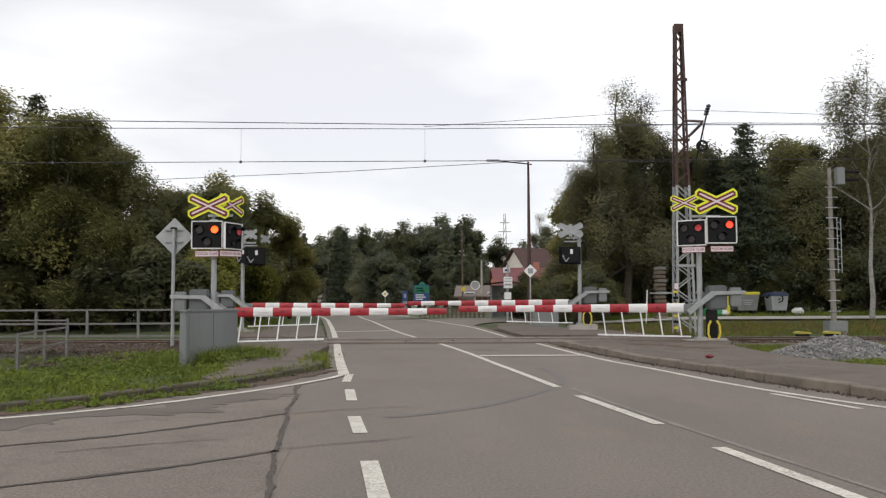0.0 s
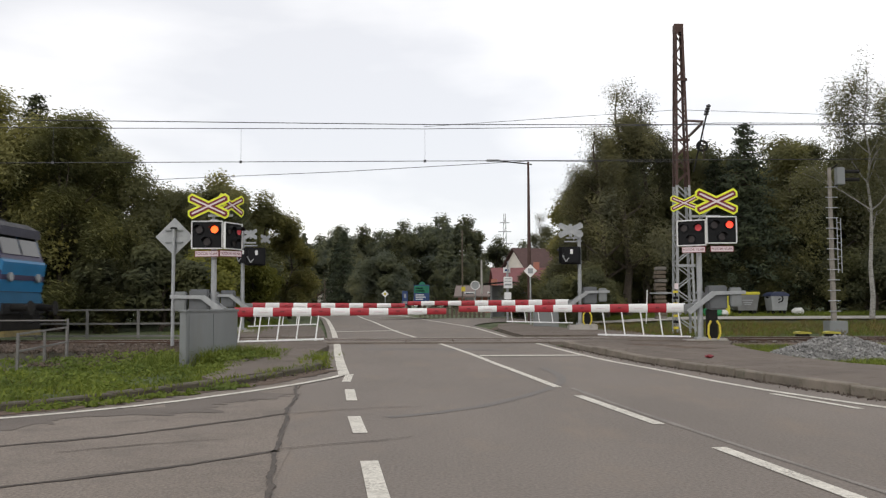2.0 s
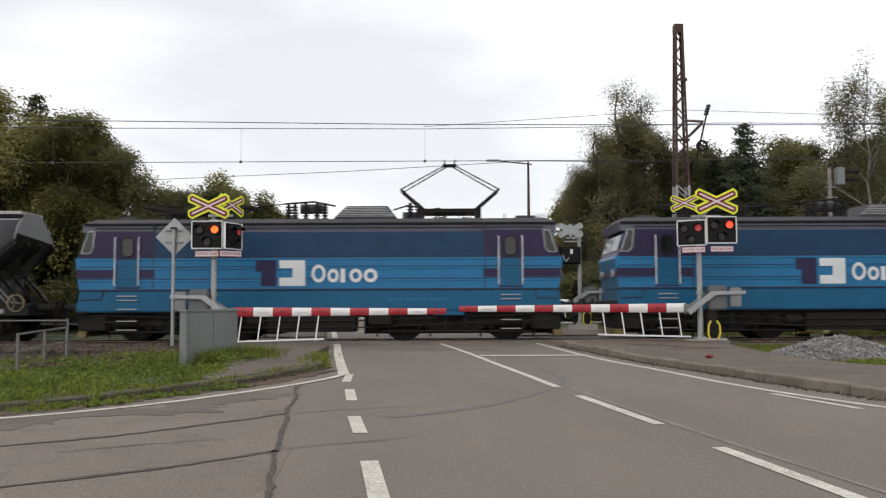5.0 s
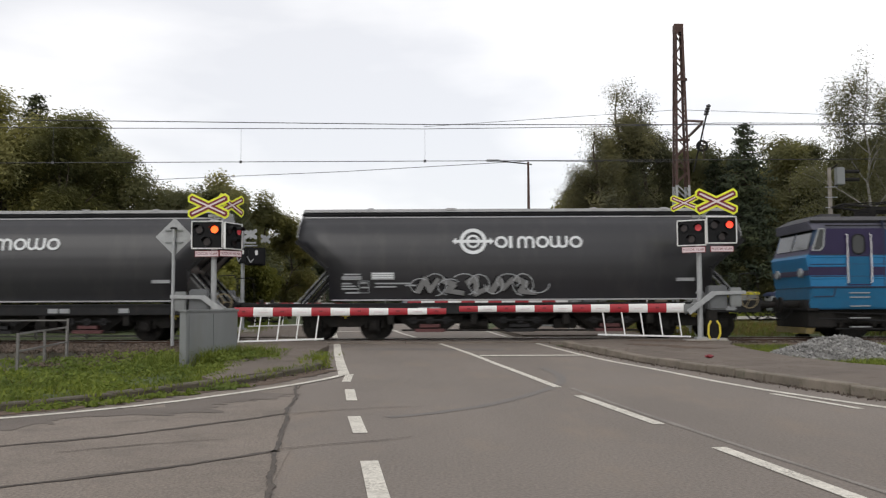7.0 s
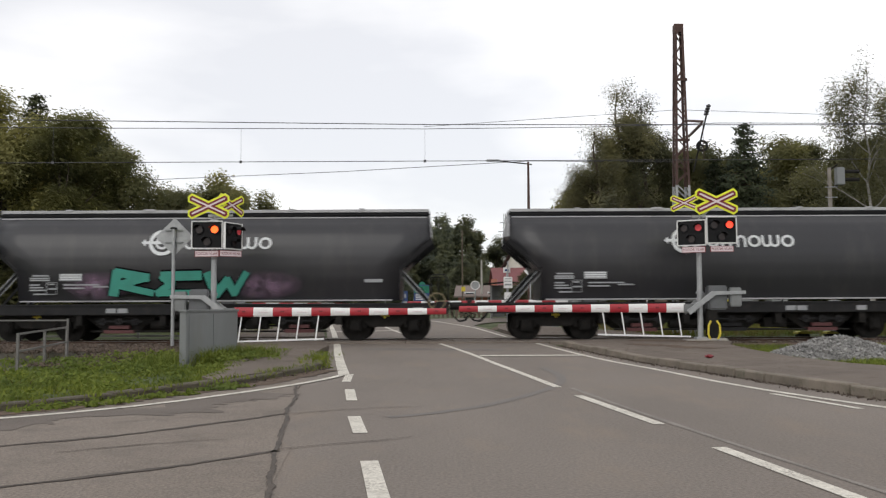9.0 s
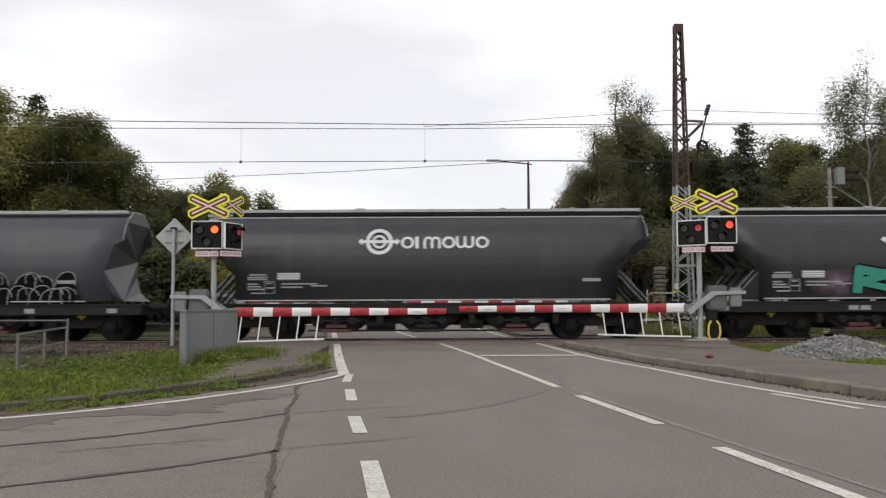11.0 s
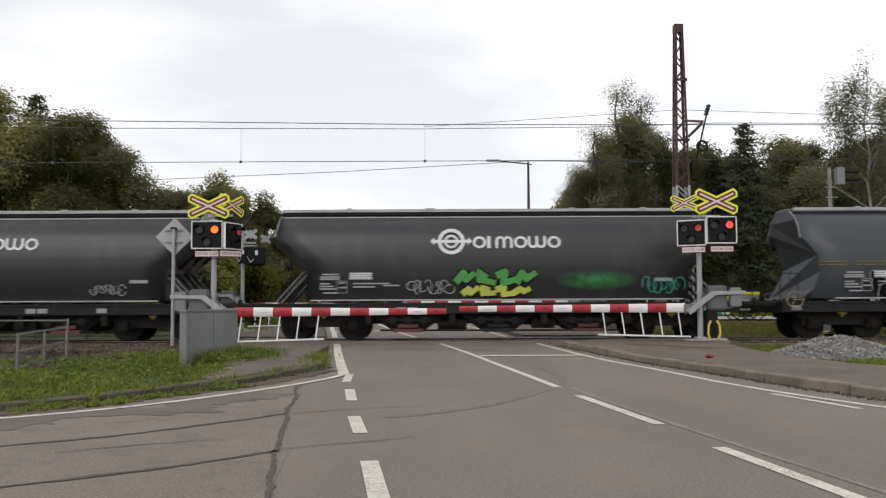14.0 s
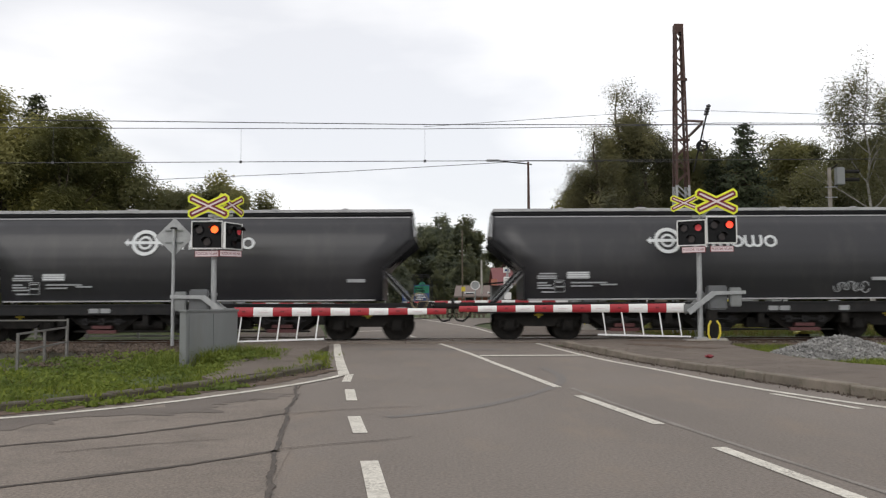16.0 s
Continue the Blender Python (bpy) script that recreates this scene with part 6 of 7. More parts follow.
def broadleaf(seed, height, width, leaf_material, bark, leaf=0.2, per=60, droop=0.0, low=0.15, name="broadleaf_tree", radius=0.75, limbs=11, girth=1.0):
    """A tapered trunk with forking limbs and a crown of leaves in uneven clumps."""
    rnd = np.random.default_rng(seed)
    T = new(name)
    bm = B()
    tips = []
    p, r = Vector((0, 0, -0.2)), (height * 0.018 + 0.05) * girth
    levels = []
    for k in range(8):
        q = p + Vector((rnd.normal() * 0.12, rnd.normal() * 0.12, height * 0.11))
        rod(bm, p, q, r, r * 0.84, n=9, caps=False)
        levels.append((q, r))
        p, r = q, r * 0.84
    for i in range(limbs):
        f = low + (0.92 - low) * (i + rnd.random() * 0.8) / limbs
        base, br = levels[min(7, int(f * 8))]
        a = i * 2.4 + rnd.random()
        reach = width * 0.5 * (0.4 + 0.75 * math.sin(math.pi * min(1, 0.22 + f * 0.78))) * rnd.uniform(0.7, 1.2)
        d = Vector((math.cos(a), math.sin(a), 0.35 + 0.9 * f)).normalized()
        limb(bm, rnd, base, d, reach * 0.5, br * 0.55, 2, tips, 0.5)
    tips.append(tuple(p))
    limb(bm, rnd, p, Vector((0, 0, 1)), height * 0.12, r, 1, tips, 0.45)
    part("trunk", bm, bark, T)
    c, nrm, s = clump_leaves(rnd, tips, radius, per, leaf, droop)
    quads("crown", c, nrm, s, leaf_material, T)
    return T


def conifer(seed, height, width, leaf_material, leaf=0.11, dens=1.3):
    rnd = np.random.default_rng(seed)
    T = new("conifer_tree")
    bm = B()
    rod(bm, (0, 0, -0.2), (0, 0, height * 0.97), height * 0.016 + 0.03, 0.015, n=8)
    cs = []
    tiers = int(height * 2.6)
    for i in range(tiers):
        f = i / tiers
        z = height * (0.10 + 0.88 * f)
        reach = width * 0.5 * (1 - f) ** 0.8 * rnd.uniform(0.75, 1.2) + 0.15
        nb = int(5 + 5 * (1 - f))
        for k in range(nb):
            a = k * 2 * math.pi / nb + i * 0.9 + rnd.normal() * 0.2
            L = reach * rnd.uniform(0.7, 1.1)
            tip = (L * math.cos(a), L * math.sin(a), z - 0.22 * L + rnd.normal() * 0.15)
            rod(bm, (0, 0, z), tip, 0.03, 0.008, n=3, caps=False)
            m = int((16 + 34 * L) * dens)
            t = rnd.uniform(0.15, 1.05, size=(m, 1))
            base = np.array([[0, 0, z]]) * (1 - t) + np.array([tip]) * t
            w = 0.10 + 0.18 * L * (1.1 - t)
            cs.append(base + rnd.normal(size=(m, 3)) * w * np.array([1, 1, 0.5]))
    part("trunk", bm, BARK, T)
    c = np.concatenate(cs)
    nrm = rnd.normal(size=c.shape) * 0.4 + np.array([0, -0.5, 0.8])
    nrm /= np.linalg.norm(nrm, axis=1)[:, None]
    quads("crown", c, nrm, leaf * rnd.uniform(0.6, 1.4, size=len(c)), leaf_material, T, 2.0)
    return T


def plant(proto, label, category, group, places):
    """Sets copies of a grown tree at x, y with a size and a turn; the first place takes the tree itself."""
    for i, (x, y, s, turn) in enumerate(places):
        m = Matrix.Translation((x, y, gz(x, y) - 0.05)) @ Matrix.Rotation(radians(turn), 4, "Z")
        ob = proto if i == 0 else copy_thing(proto, m)
        ob.matrix_basis = m
        ob.scale = (s, s, s)
        tagged(ob, label, category, group)


def build_trees():
    big = broadleaf(1, 9.5, 7.5, LEAF_A, BARK, 0.112, 92, low=0.04, radius=1.0, limbs=13)
    plant(big, "dense green broadleaf tree behind the railway", "tree", "trees behind the railway",
          [(-20.3, 40.5, 1.05, 20), (-16.8, 39.5, 0.92, 140), (-24.5, 42, 1.12, 260), (-14.2, 50, 0.62, 60), (-18.6, 46, 0.9, 200), (-29, 46, 1.2, 10), (24, 66, 1.0, 90)])
    dark = broadleaf(2, 10, 6.5, LEAF_B, BARK, 0.112, 84, low=0.03, radius=0.95, limbs=13)
    plant(dark, "dark green broadleaf tree in a dense wood", "tree", "trees behind the railway",
          [(-15.5, 42.5, 0.8, 0), (-14.3, 46, 0.66, 70), (-17.4, 44, 0.93, 160), (-12.2, 50, 0.7, 290), (16.5, 58, 1.0, 200), (22, 57, 1.0, 320), (27.5, 59, 1.1, 90), (25.0, 58.5, 1.05, 250), (30, 60, 1.12, 10), (9.5, 56, 0.85, 30), (13.6, 58, 1.0, 45), (12.2, 54, 0.75, 130)])
    mid = broadleaf(3, 8, 5.5, LEAF_A, BARK, 0.14, 56, low=0.05, radius=0.85)
    plant(mid, "green tree beside the road beyond the crossing", "tree", "trees behind the railway",
          [(-14.0, 58, 1.1, 0), (-12.0, 59.5, 0.97, 115), (-10.3, 61, 0.76, 250), (-17.4, 58, 0.97, 30), (-19.2, 59.5, 0.98, 170), (-16.5, 62, 0.85, 90), (-15.5, 72, 0.95, 200), (-19, 78, 1.2, 300), (9.2, 62, 0.9, 50), (10.4, 66, 1.2, 150), (-22, 92, 1.2, 40)])
    tall = broadleaf(4, 13.6, 6.6, LEAF_D, BARK, 0.085, 72, droop=0.35, low=0.08, name="birch_tree", radius=0.75, limbs=14)
    plant(tall, "tall thin grey-green birch at the wood's edge", "tree", "birches", [(9.2, 51, 0.8, 70), (10.6, 51.5, 0.98, 0), (12.0, 53, 0.93, 120), (8.6, 53.5, 0.72, 240), (14.0, 124, 0.93, 33), (17.5, 127, 0.85, 99)])
    weep = broadleaf(5, 11.2, 6.6, LEAF_D, BIRCH_BARK, 0.075, 40, droop=1.15, low=0.35, name="birch_tree", radius=0.42, limbs=12, girth=0.5)
    plant(weep, "weeping birch with a pale trunk and drooping twigs", "tree", "birches", [(21.4, 45, 1.16, 30), (26.0, 48, 1.2, 200)])
    spruce = conifer(6, 10.5, 5.5, NEEDLE)
    plant(spruce, "dark spruce in the wood", "tree", "conifers", [(18.3, 54, 1.14, 0), (16.8, 55, 0.95, 90), (-12.2, 110, 0.97, 40), (-13.2, 112, 0.85, 140), (-19.2, 44, 0.95, 10), (22.5, 55, 0.85, 200), (-19.9, 43.5, 1.13, 70)])
    bush = broadleaf(7, 2.6, 3.4, LEAF_B, BARK, 0.1, 32, low=0.0, name="bush", radius=0.55, limbs=9)
    plant(bush, "dense green bush along the wood's edge", "bush", "bushes",
          [(9.5 + 2.3 * k, 52.5 + (k * 3 % 4) * 0.7, 0.85 + (k * 7 % 5) * 0.13, k * 53) for k in range(12)] + [(6.3, 51, 0.8, 0), (5.0, 56, 0.9, 90), (7.6, 47.5, 0.95, 33), (6.9, 44, 0.7, 210)])
    under = broadleaf(12, 3.2, 3.8, LEAF_B, BARK, 0.15, 22, low=0.0, name="bush", radius=0.6, limbs=9)
    plant(under, "dark undergrowth in the shade of the wood", "bush", "bushes",
          [(-34 + 2.4 * k, 37.5 + (k * 7 % 5) * 0.6, 0.9 + (k * 5 % 4) * 0.14, k * 77) for k in range(10)] + [(-30 + 3.2 * k, 48 + (k * 7 % 5), 1.3, k * 41) for k in range(6)] + [(-12.5 - 1.5 * k, 55 + 6 * k, 1.2, k * 50) for k in range(5)])
    light = broadleaf(8, 4.6, 3.6, LEAF_C, BARK, 0.14, 36, low=0.05, name="yellow_green_shrub", radius=0.6)
    plant(light, "yellow-green shrub beside the far footway", "bush", "bushes", [(-10.2, 41.5, 0.85, 0), (-9.6, 44.5, 0.75, 130)])
    muted = broadleaf(15, 4.6, 3.8, LEAF_HAZED, BARK, 0.16, 40, low=0.03, name="shrub", radius=0.65)
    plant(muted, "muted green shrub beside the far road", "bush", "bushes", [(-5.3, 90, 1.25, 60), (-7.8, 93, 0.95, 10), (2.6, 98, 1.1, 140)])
    # a closed wood behind the first rows
    plant(broadleaf(13, 9.5, 8, LEAF_B, BARK, 0.17, 36, low=0.02, radius=1.1), "dark tree deep in the wood", "tree", "trees behind the railway",
          [(-40 + 4.6 * k, 56 + (k * 29 % 9), 0.68 + (k * 7 % 4) * 0.04, k * 83) for k in range(6)] + [(-19.5, 47, 0.78, 11), (-23.5, 48, 0.95, 61), (19.5, 62, 1.1, 171), (25, 63, 1.15, 251), (31, 64, 1.2, 15), (34, 56, 1.1, 75)] + [(15 + 4.8 * k, 68 + (k * 29 % 8), 1.0 + (k * 7 % 4) * 0.05, k * 67) for k in range(6)] + [(-22.0 - 3.5 * k, 100 + 9 * k, 0.9, k * 59) for k in range(4)])
    # distant wood, its haze carried by the leaf colour
    far = broadleaf(9, 14, 9, LEAF_HAZED, BARK, 0.3, 34, low=0.03, radius=1.4)
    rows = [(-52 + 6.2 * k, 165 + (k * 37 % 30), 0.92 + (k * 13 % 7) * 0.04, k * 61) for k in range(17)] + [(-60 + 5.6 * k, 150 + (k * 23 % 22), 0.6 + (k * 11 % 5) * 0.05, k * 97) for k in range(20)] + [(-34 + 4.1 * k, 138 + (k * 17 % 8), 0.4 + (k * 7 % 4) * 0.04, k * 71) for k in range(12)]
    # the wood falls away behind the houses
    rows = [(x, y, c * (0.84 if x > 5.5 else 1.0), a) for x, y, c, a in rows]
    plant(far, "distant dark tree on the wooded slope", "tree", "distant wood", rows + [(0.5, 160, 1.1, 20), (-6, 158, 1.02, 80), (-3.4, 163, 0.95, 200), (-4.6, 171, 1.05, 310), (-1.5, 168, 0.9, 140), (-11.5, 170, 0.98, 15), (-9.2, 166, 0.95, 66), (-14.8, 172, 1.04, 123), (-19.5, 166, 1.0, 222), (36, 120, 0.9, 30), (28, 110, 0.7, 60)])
    far2 = conifer(10, 15, 6, LEAF_HAZED, 0.3, 0.5)
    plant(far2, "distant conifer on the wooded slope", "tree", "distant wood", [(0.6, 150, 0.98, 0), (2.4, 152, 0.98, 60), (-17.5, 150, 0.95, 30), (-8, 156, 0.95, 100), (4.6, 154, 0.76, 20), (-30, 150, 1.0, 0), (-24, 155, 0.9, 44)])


build_trees()


# ---- things beyond the track and far off ----
BIN_GREY = mat("grey_plastic", (0.17, 0.17, 0.165), 0.55, var=0.15, scale=2)
BIN_LID = mat("yellow_plastic", (0.55, 0.5, 0.03), 0.45, var=0.1)
BIN_BLUE = mat("dark_blue_plastic", (0.03, 0.04, 0.085), 0.45, var=0.15)
BIN_PALE = mat("pale_grey_plastic", (0.3, 0.31, 0.31), 0.5, var=0.12)
DULL_YELLOW = mat("weathered_yellow_paint", (0.4, 0.36, 0.05), 0.6, var=0.25, scale=4, dirt=(0.12, 0.1, 0.05), dirt_amount=0.7)
PYLON = mat("pale_zinc_steel", (0.42, 0.43, 0.44), 0.6, 0.2, var=0.1)
BAG = mat("pale_plastic_bag", (0.6, 0.6, 0.58), 0.4, var=0.1)
GREEN_PAINT = mat("green_plastic", (0.02, 0.2, 0.07), 0.45, var=0.1)
SIGN_GREEN = mat("sign_green", (0.005, 0.15, 0.085), 0.45, var=0.06)
SIGN_BLUE = mat("sign_blue", (0.015, 0.045, 0.15), 0.45, var=0.06)
ROOF_RED = mat("red_sheet_roof", (0.16, 0.05, 0.052), 0.6, var=0.15, scale=1)
ROOF_BROWN = mat("brown_tile_roof", (0.068, 0.034, 0.03), 0.8, var=0.2, scale=2)
ROOF_SHED = mat("grey_brown_sheet_roof", (0.16, 0.125, 0.11), 0.7, var=0.15, scale=1)
PLASTER = mat("cream_plaster", (0.62, 0.58, 0.52), 0.9, var=0.1, scale=0.6)
PLASTER_PINK = mat("brick_red_plaster", (0.36, 0.15, 0.11), 0.9, var=0.15, scale=0.8)
PANE = glass_mat("window_glass", (0.08, 0.09, 0.1))
WOOD = mat("weathered_wood", (0.12, 0.095, 0.07), 0.9, var=0.3, scale=3, stretch=(1, 1, 0.2))
EARTH = mat("bare_brown_earth", (0.098, 0.066, 0.045), 0.95, var=0.45, scale=1.2, fine=20, bump=0.6)


def bin_container(label, x, y, body, lid, round_lid, turn=0):
    K = thing("waste_container", label, "waste container", "waste containers", at=pose(x, y, gz(x, y), 0, 0, turn))
    b = B()
    hexa(b, [(-0.52, -0.42, 0.22), (0.52, -0.42, 0.22), (0.52, 0.42, 0.22), (-0.52, 0.42, 0.22), (-0.64, -0.5, 1.08), (0.64, -0.5, 1.08), (0.64, 0.5, 1.08), (-0.64, 0.5, 1.08)])
    part("body", b, body, K)
    b = B()
    if round_lid:
        pts = [(-0.7, 1.06)] + [(-0.7 * math.cos(a), 1.08 + 0.24 * math.sin(a)) for a in np.linspace(0.1, math.pi - 0.1, 9)] + [(0.7, 1.06)]
        prism(b, pts, -0.54, 0.54)
    else:
        box(b, -0.68, 0.68, -0.54, 0.54, 1.08, 1.24, 0.04)
    part("lid", b, lid, K)
    for sx in (-0.42, 0.42):
        for sy in (-0.32, 0.32):
            b = B()
            rod(b, (sx, sy - 0.04, 0.1), (sx, sy + 0.04, 0.1), 0.1, n=12)
            box(b, sx - 0.03, sx + 0.03, sy - 0.06, sy + 0.06, 0.1, 0.25)
            part("wheel", b, BLACK, K)
    for sx in (-1, 1):
        b = B()
        rod(b, (sx * 0.62, -0.1, 0.98), (sx * 0.78, -0.1, 0.98), 0.05, n=8)
        part("lifting_pin", b, BLACK, K)
    for k, z in enumerate((0.75, 0.62, 0.52)):
        b = B()
        w = 0.3 - 0.06 * k
        t = 0.02 * k
        if round_lid:
            ring(b, (0.05, 0.9 - 0.17 * k), 0.14, 0.2, -0.53 + t, -0.50 + t + 0.02, n=16, a0=-90 if k == 0 else 90, a1=90 if k == 0 else 150)
        else:
            box(b, -w, w, -0.52 + t, -0.44, z, z + 0.06)
        part("print_bar", b, BLACK if round_lid else BIN_PALE, K)
    return K


def bag(label, x, y, s, m):
    b = B()
    bmesh.ops.create_icosphere(b, subdivisions=3, radius=1.0)
    for v in b.verts:
        n = 1 + 0.28 * noise.noise(v.co * 2.1 + Vector((x, y, 0)))
        v.co = Vector((v.co.x * n * 0.3 * s, v.co.y * n * 0.25 * s, max(-0.02, (v.co.z * n + 0.7) * 0.2 * s)))
    ob = part("rubbish_bag", b, m, smooth=True, at=(x, y, gz(x, y)))
    tagged(ob, label, "rubbish bag", "rubbish beside the containers")


def pole(name, label, x, y, h, r, m, extra=None):
    P = thing(name, label, "pole", "poles along the far road", at=pose(x, y, gz(x, y)))
    b = B()
    rod(b, (0, 0, -0.2), (0, 0, h), r, r * 0.65, n=9)
    part("shaft", b, m, P)
    return P


def house(label, x, y, w, d, wall_h, ridge, walls, roof, turn=0, gable_m=None, windows=3, hip=False):
    Hs = thing("house", label, "house", "houses beyond the crossing", at=pose(x, y, gz(x, y) - 0.2, 0, 0, turn))
    b = B()
    box(b, -w / 2, w / 2, -d / 2, d / 2, 0, wall_h)
    part("wall", b, walls, Hs)
    b = B()
    for sx in (-1, 1):
        prism_x = sx * w / 2
        v = [b.verts.new(p) for p in ((prism_x, -d / 2, wall_h), (prism_x, d / 2, wall_h), (prism_x, 0, ridge - 0.1))]
        u = [b.verts.new((p.co.x - sx * 0.25, p.co.y, p.co.z)) for p in v]
        b.faces.new(v)
        b.faces.new(u[::-1])
        for i in range(3):
            b.faces.new((v[i], v[(i + 1) % 3], u[(i + 1) % 3], u[i]))
    part("gable", b, gable_m or walls, Hs)
    for s in (-1, 1):
        b = B()
        o = 0.5
        e = wall_h - 0.25
        hexa(b, [(-w / 2 - 0.4, s * (d / 2 + o), e), (w / 2 + 0.4, s * (d / 2 + o), e), (w / 2 + 0.4, 0, ridge), (-w / 2 - 0.4, 0, ridge), (-w / 2 - 0.4, s * (d / 2 + o), e + 0.15), (w / 2 + 0.4, s * (d / 2 + o), e + 0.15), (w / 2 + 0.4, 0, ridge + 0.15), (-w / 2 - 0.4, 0, ridge + 0.15)])
        part("roof", b, roof, Hs)
    for k in range(windows):
        xx = -w / 2 + w * (k + 0.5) / windows
        b = B()
        box(b, xx - 0.5, xx + 0.5, -d / 2 - 0.04, -d / 2 + 0.05, 1.0, 2.2)
        wf = part("window", b, WHITE, Hs)
        b = B()
        box(b, xx - 0.42, xx + 0.42, -d / 2 - 0.055, -d / 2 - 0.03, 1.08, 2.12)
        part("pane", b, PANE, wf)
    b = B()
    box(b, w * 0.2, w * 0.2 + 0.6, -0.3, 0.3, ridge - 0.6, ridge + 0.8)
    part("chimney", b, PLASTER_PINK, Hs)
    return Hs


def sign(name, label, x, y, z0, z1, w, m, post_h, shape="box", posts=(0,), extra=()):
    S = thing(name, label, "road sign", "road signs", at=pose(x, y, gz(x, y)))
    for px in posts:
        b = B()
        rod(b, (px, 0.05, -0.1), (px, 0.05, post_h), 0.04, n=8)
        part("post", b, GALV, S)
    b = B()
    if shape == "diamond":
        h = (z1 - z0) / 2
        prism(b, [(h, z0 + h), (0, z1), (-h, z0 + h), (0, z0)], -0.02, 0.0)
    else:
        box(b, -w / 2, w / 2, -0.02, 0.01, z0, z1)
    pl = part("sign_plate", b, m, S)
    for (x0, x1, za, zb, mm) in extra:
        b = B()
        box(b, x0, x1, -0.032, -0.022, za, zb)
        part("print_bar", b, mm, pl)
    return S, pl


def build_far():
    # containers and rubbish on the verge
    bin_container("grey waste container with a yellow lid on the verge", 16.75, 50.0, BIN_GREY, BIN_LID, False)
    bin_container("pale grey waste container with a dark blue domed lid", 18.5, 50.0, BIN_PALE, BIN_BLUE, True, 8).scale = (0.8, 0.8, 0.95)
    bag("white plastic bag on the grass", 15.1, 48.6, 0.95, BAG)
    bag("small pale rubbish bag beside a container", 19.6, 49.8, 1.1, BAG)
    bag("green plastic sack on the grass", 14.2, 47.5, 1.6, GREEN_PAINT)
    K = thing("yellow_box", "upright yellow plastic box beside a container", "box", at=pose(15.65, 49.6, gz(15.65, 49.6)))
    b = B()
    box(b, -0.3, 0.1, -0.2, 0.2, 0, 1.05, 0.04)
    part("body", b, BIN_LID, K)
    # pale track edge and service road along the verge
    ob = between("verge_path", [(7.5, 44.6), (20, 44.6), (45, 45)], [(7.5, 47.0), (20, 47.0), (45, 47.4)], CONCRETE, 0.05)
    tagged(ob, "pale concrete path along the verge", "path", kind="structure")
    # point machines beside the track
    for x in (12.3, 13.3):
        K = thing("track_box", "low black box with a yellow lid beside the rails", "track box", "track boxes", at=pose(x, 30.9, 0.1))
        b = B()
        box(b, -0.2, 0.2, -0.16, 0.16, -0.12, 0.1, 0.03)
        part("body", b, DARK, K)
        b = B()
        prism(b, [(-0.25, 0.1), (0.25, 0.1), (0.2, 0.16), (-0.12, 0.19), (-0.25, 0.15)], -0.2, 0.2)
        part("lid", b, DULL_YELLOW, K)
    # rough stacked post and marker stake by the wood
    K = thing("stacked_post", "tall post of stacked weathered blocks", "post", at=pose(11.1, 46, gz(11.1, 46)))
    for k in range(13):
        b = B()
        o = 0.04 * math.sin(k * 2.3)
        box(b, -0.27 + o, 0.27 + o, -0.25, 0.25, 0.21 * k, 0.21 * k + 0.18, 0.03)
        part("block", b, WOOD if k % 3 else STAINED, K)
    b = B()
    bar(b, (-0.6, -0.3, 1.35), (0.6, -0.3, 1.35), 0.06)
    part("crossbar", b, GALV, K)
    K = thing("marker_stake", "thin white marker stake in the grass", "stake", at=pose(9.9, 44, gz(9.9, 44)))
    b = B()
    rod(b, (0, 0, -0.1), (0.08, 0, 1.6), 0.03, n=6)
    part("stake", b, WHITE, K)
    # signs along the far road
    sign("direction_sign", "green and blue direction sign with white bars", -1.8, 75, 1.1, 2.45, 1.3, SIGN_BLUE, 2.4, posts=(-0.5, 0.5),
         extra=((-0.62, 0.62, 1.78, 2.38, SIGN_GREEN), (-0.5, 0.1, 2.12, 2.22, WHITE), (-0.5, 0.3, 1.9, 2.0, WHITE), (-0.5, 0.2, 1.58, 1.66, WHITE), (-0.5, 0.35, 1.4, 1.48, WHITE), (-0.5, 0.1, 1.22, 1.3, WHITE)))
    S = thing("road_sign", "small green arrow board above a direction sign", "road sign", "road signs", at=pose(-1.75, 75.1, gz(-1.75, 75.1)))
    b = B()
    prism(b, [(-0.25, 2.35), (0.25, 2.35), (0.25, 2.62), (0, 2.75), (-0.25, 2.62)], -0.02, 0.0)
    part("sign_plate", b, SIGN_GREEN, S)
    b = B()
    rod(b, (0, 0.05, -0.1), (0, 0.05, 2.6), 0.03, n=6)
    part("post", b, GALV, S)
    sign("road_sign", "small blue sign with a white field", -3.4, 80, 0.8, 2.0, 0.5, SIGN_BLUE, 2.0, extra=((-0.18, 0.18, 0.86, 1.1, GREY_MARK), (-0.08, 0.1, 1.4, 1.75, GREY_MARK)))
    sign("road_sign", "white-edged diamond priority sign on a far post", -5.3, 82, 1.45, 2.1, 1, WHITE, 2.1, "diamond", extra=((-0.1, 0.1, 1.68, 1.87, SAFETY_YELLOW),))
    sign("road_sign", "pale diamond priority sign on the lamp side", 4.42, 45.5, 2.33, 3.0, 1, WHITE, 2.8, "diamond", extra=((-0.13, 0.13, 2.535, 2.795, GREY_MARK),))
    sign("notice_board", "white notice boards with grey bars on a post", 3.75, 52, 1.85, 2.5, 0.5, WHITE, 3.4,
         extra=((-0.2, 0.2, 2.36, 2.41, GREY_MARK), (-0.2, 0.2, 2.22, 2.27, GREY_MARK), (-0.2, 0.2, 2.0, 2.1, GREY_MARK)))
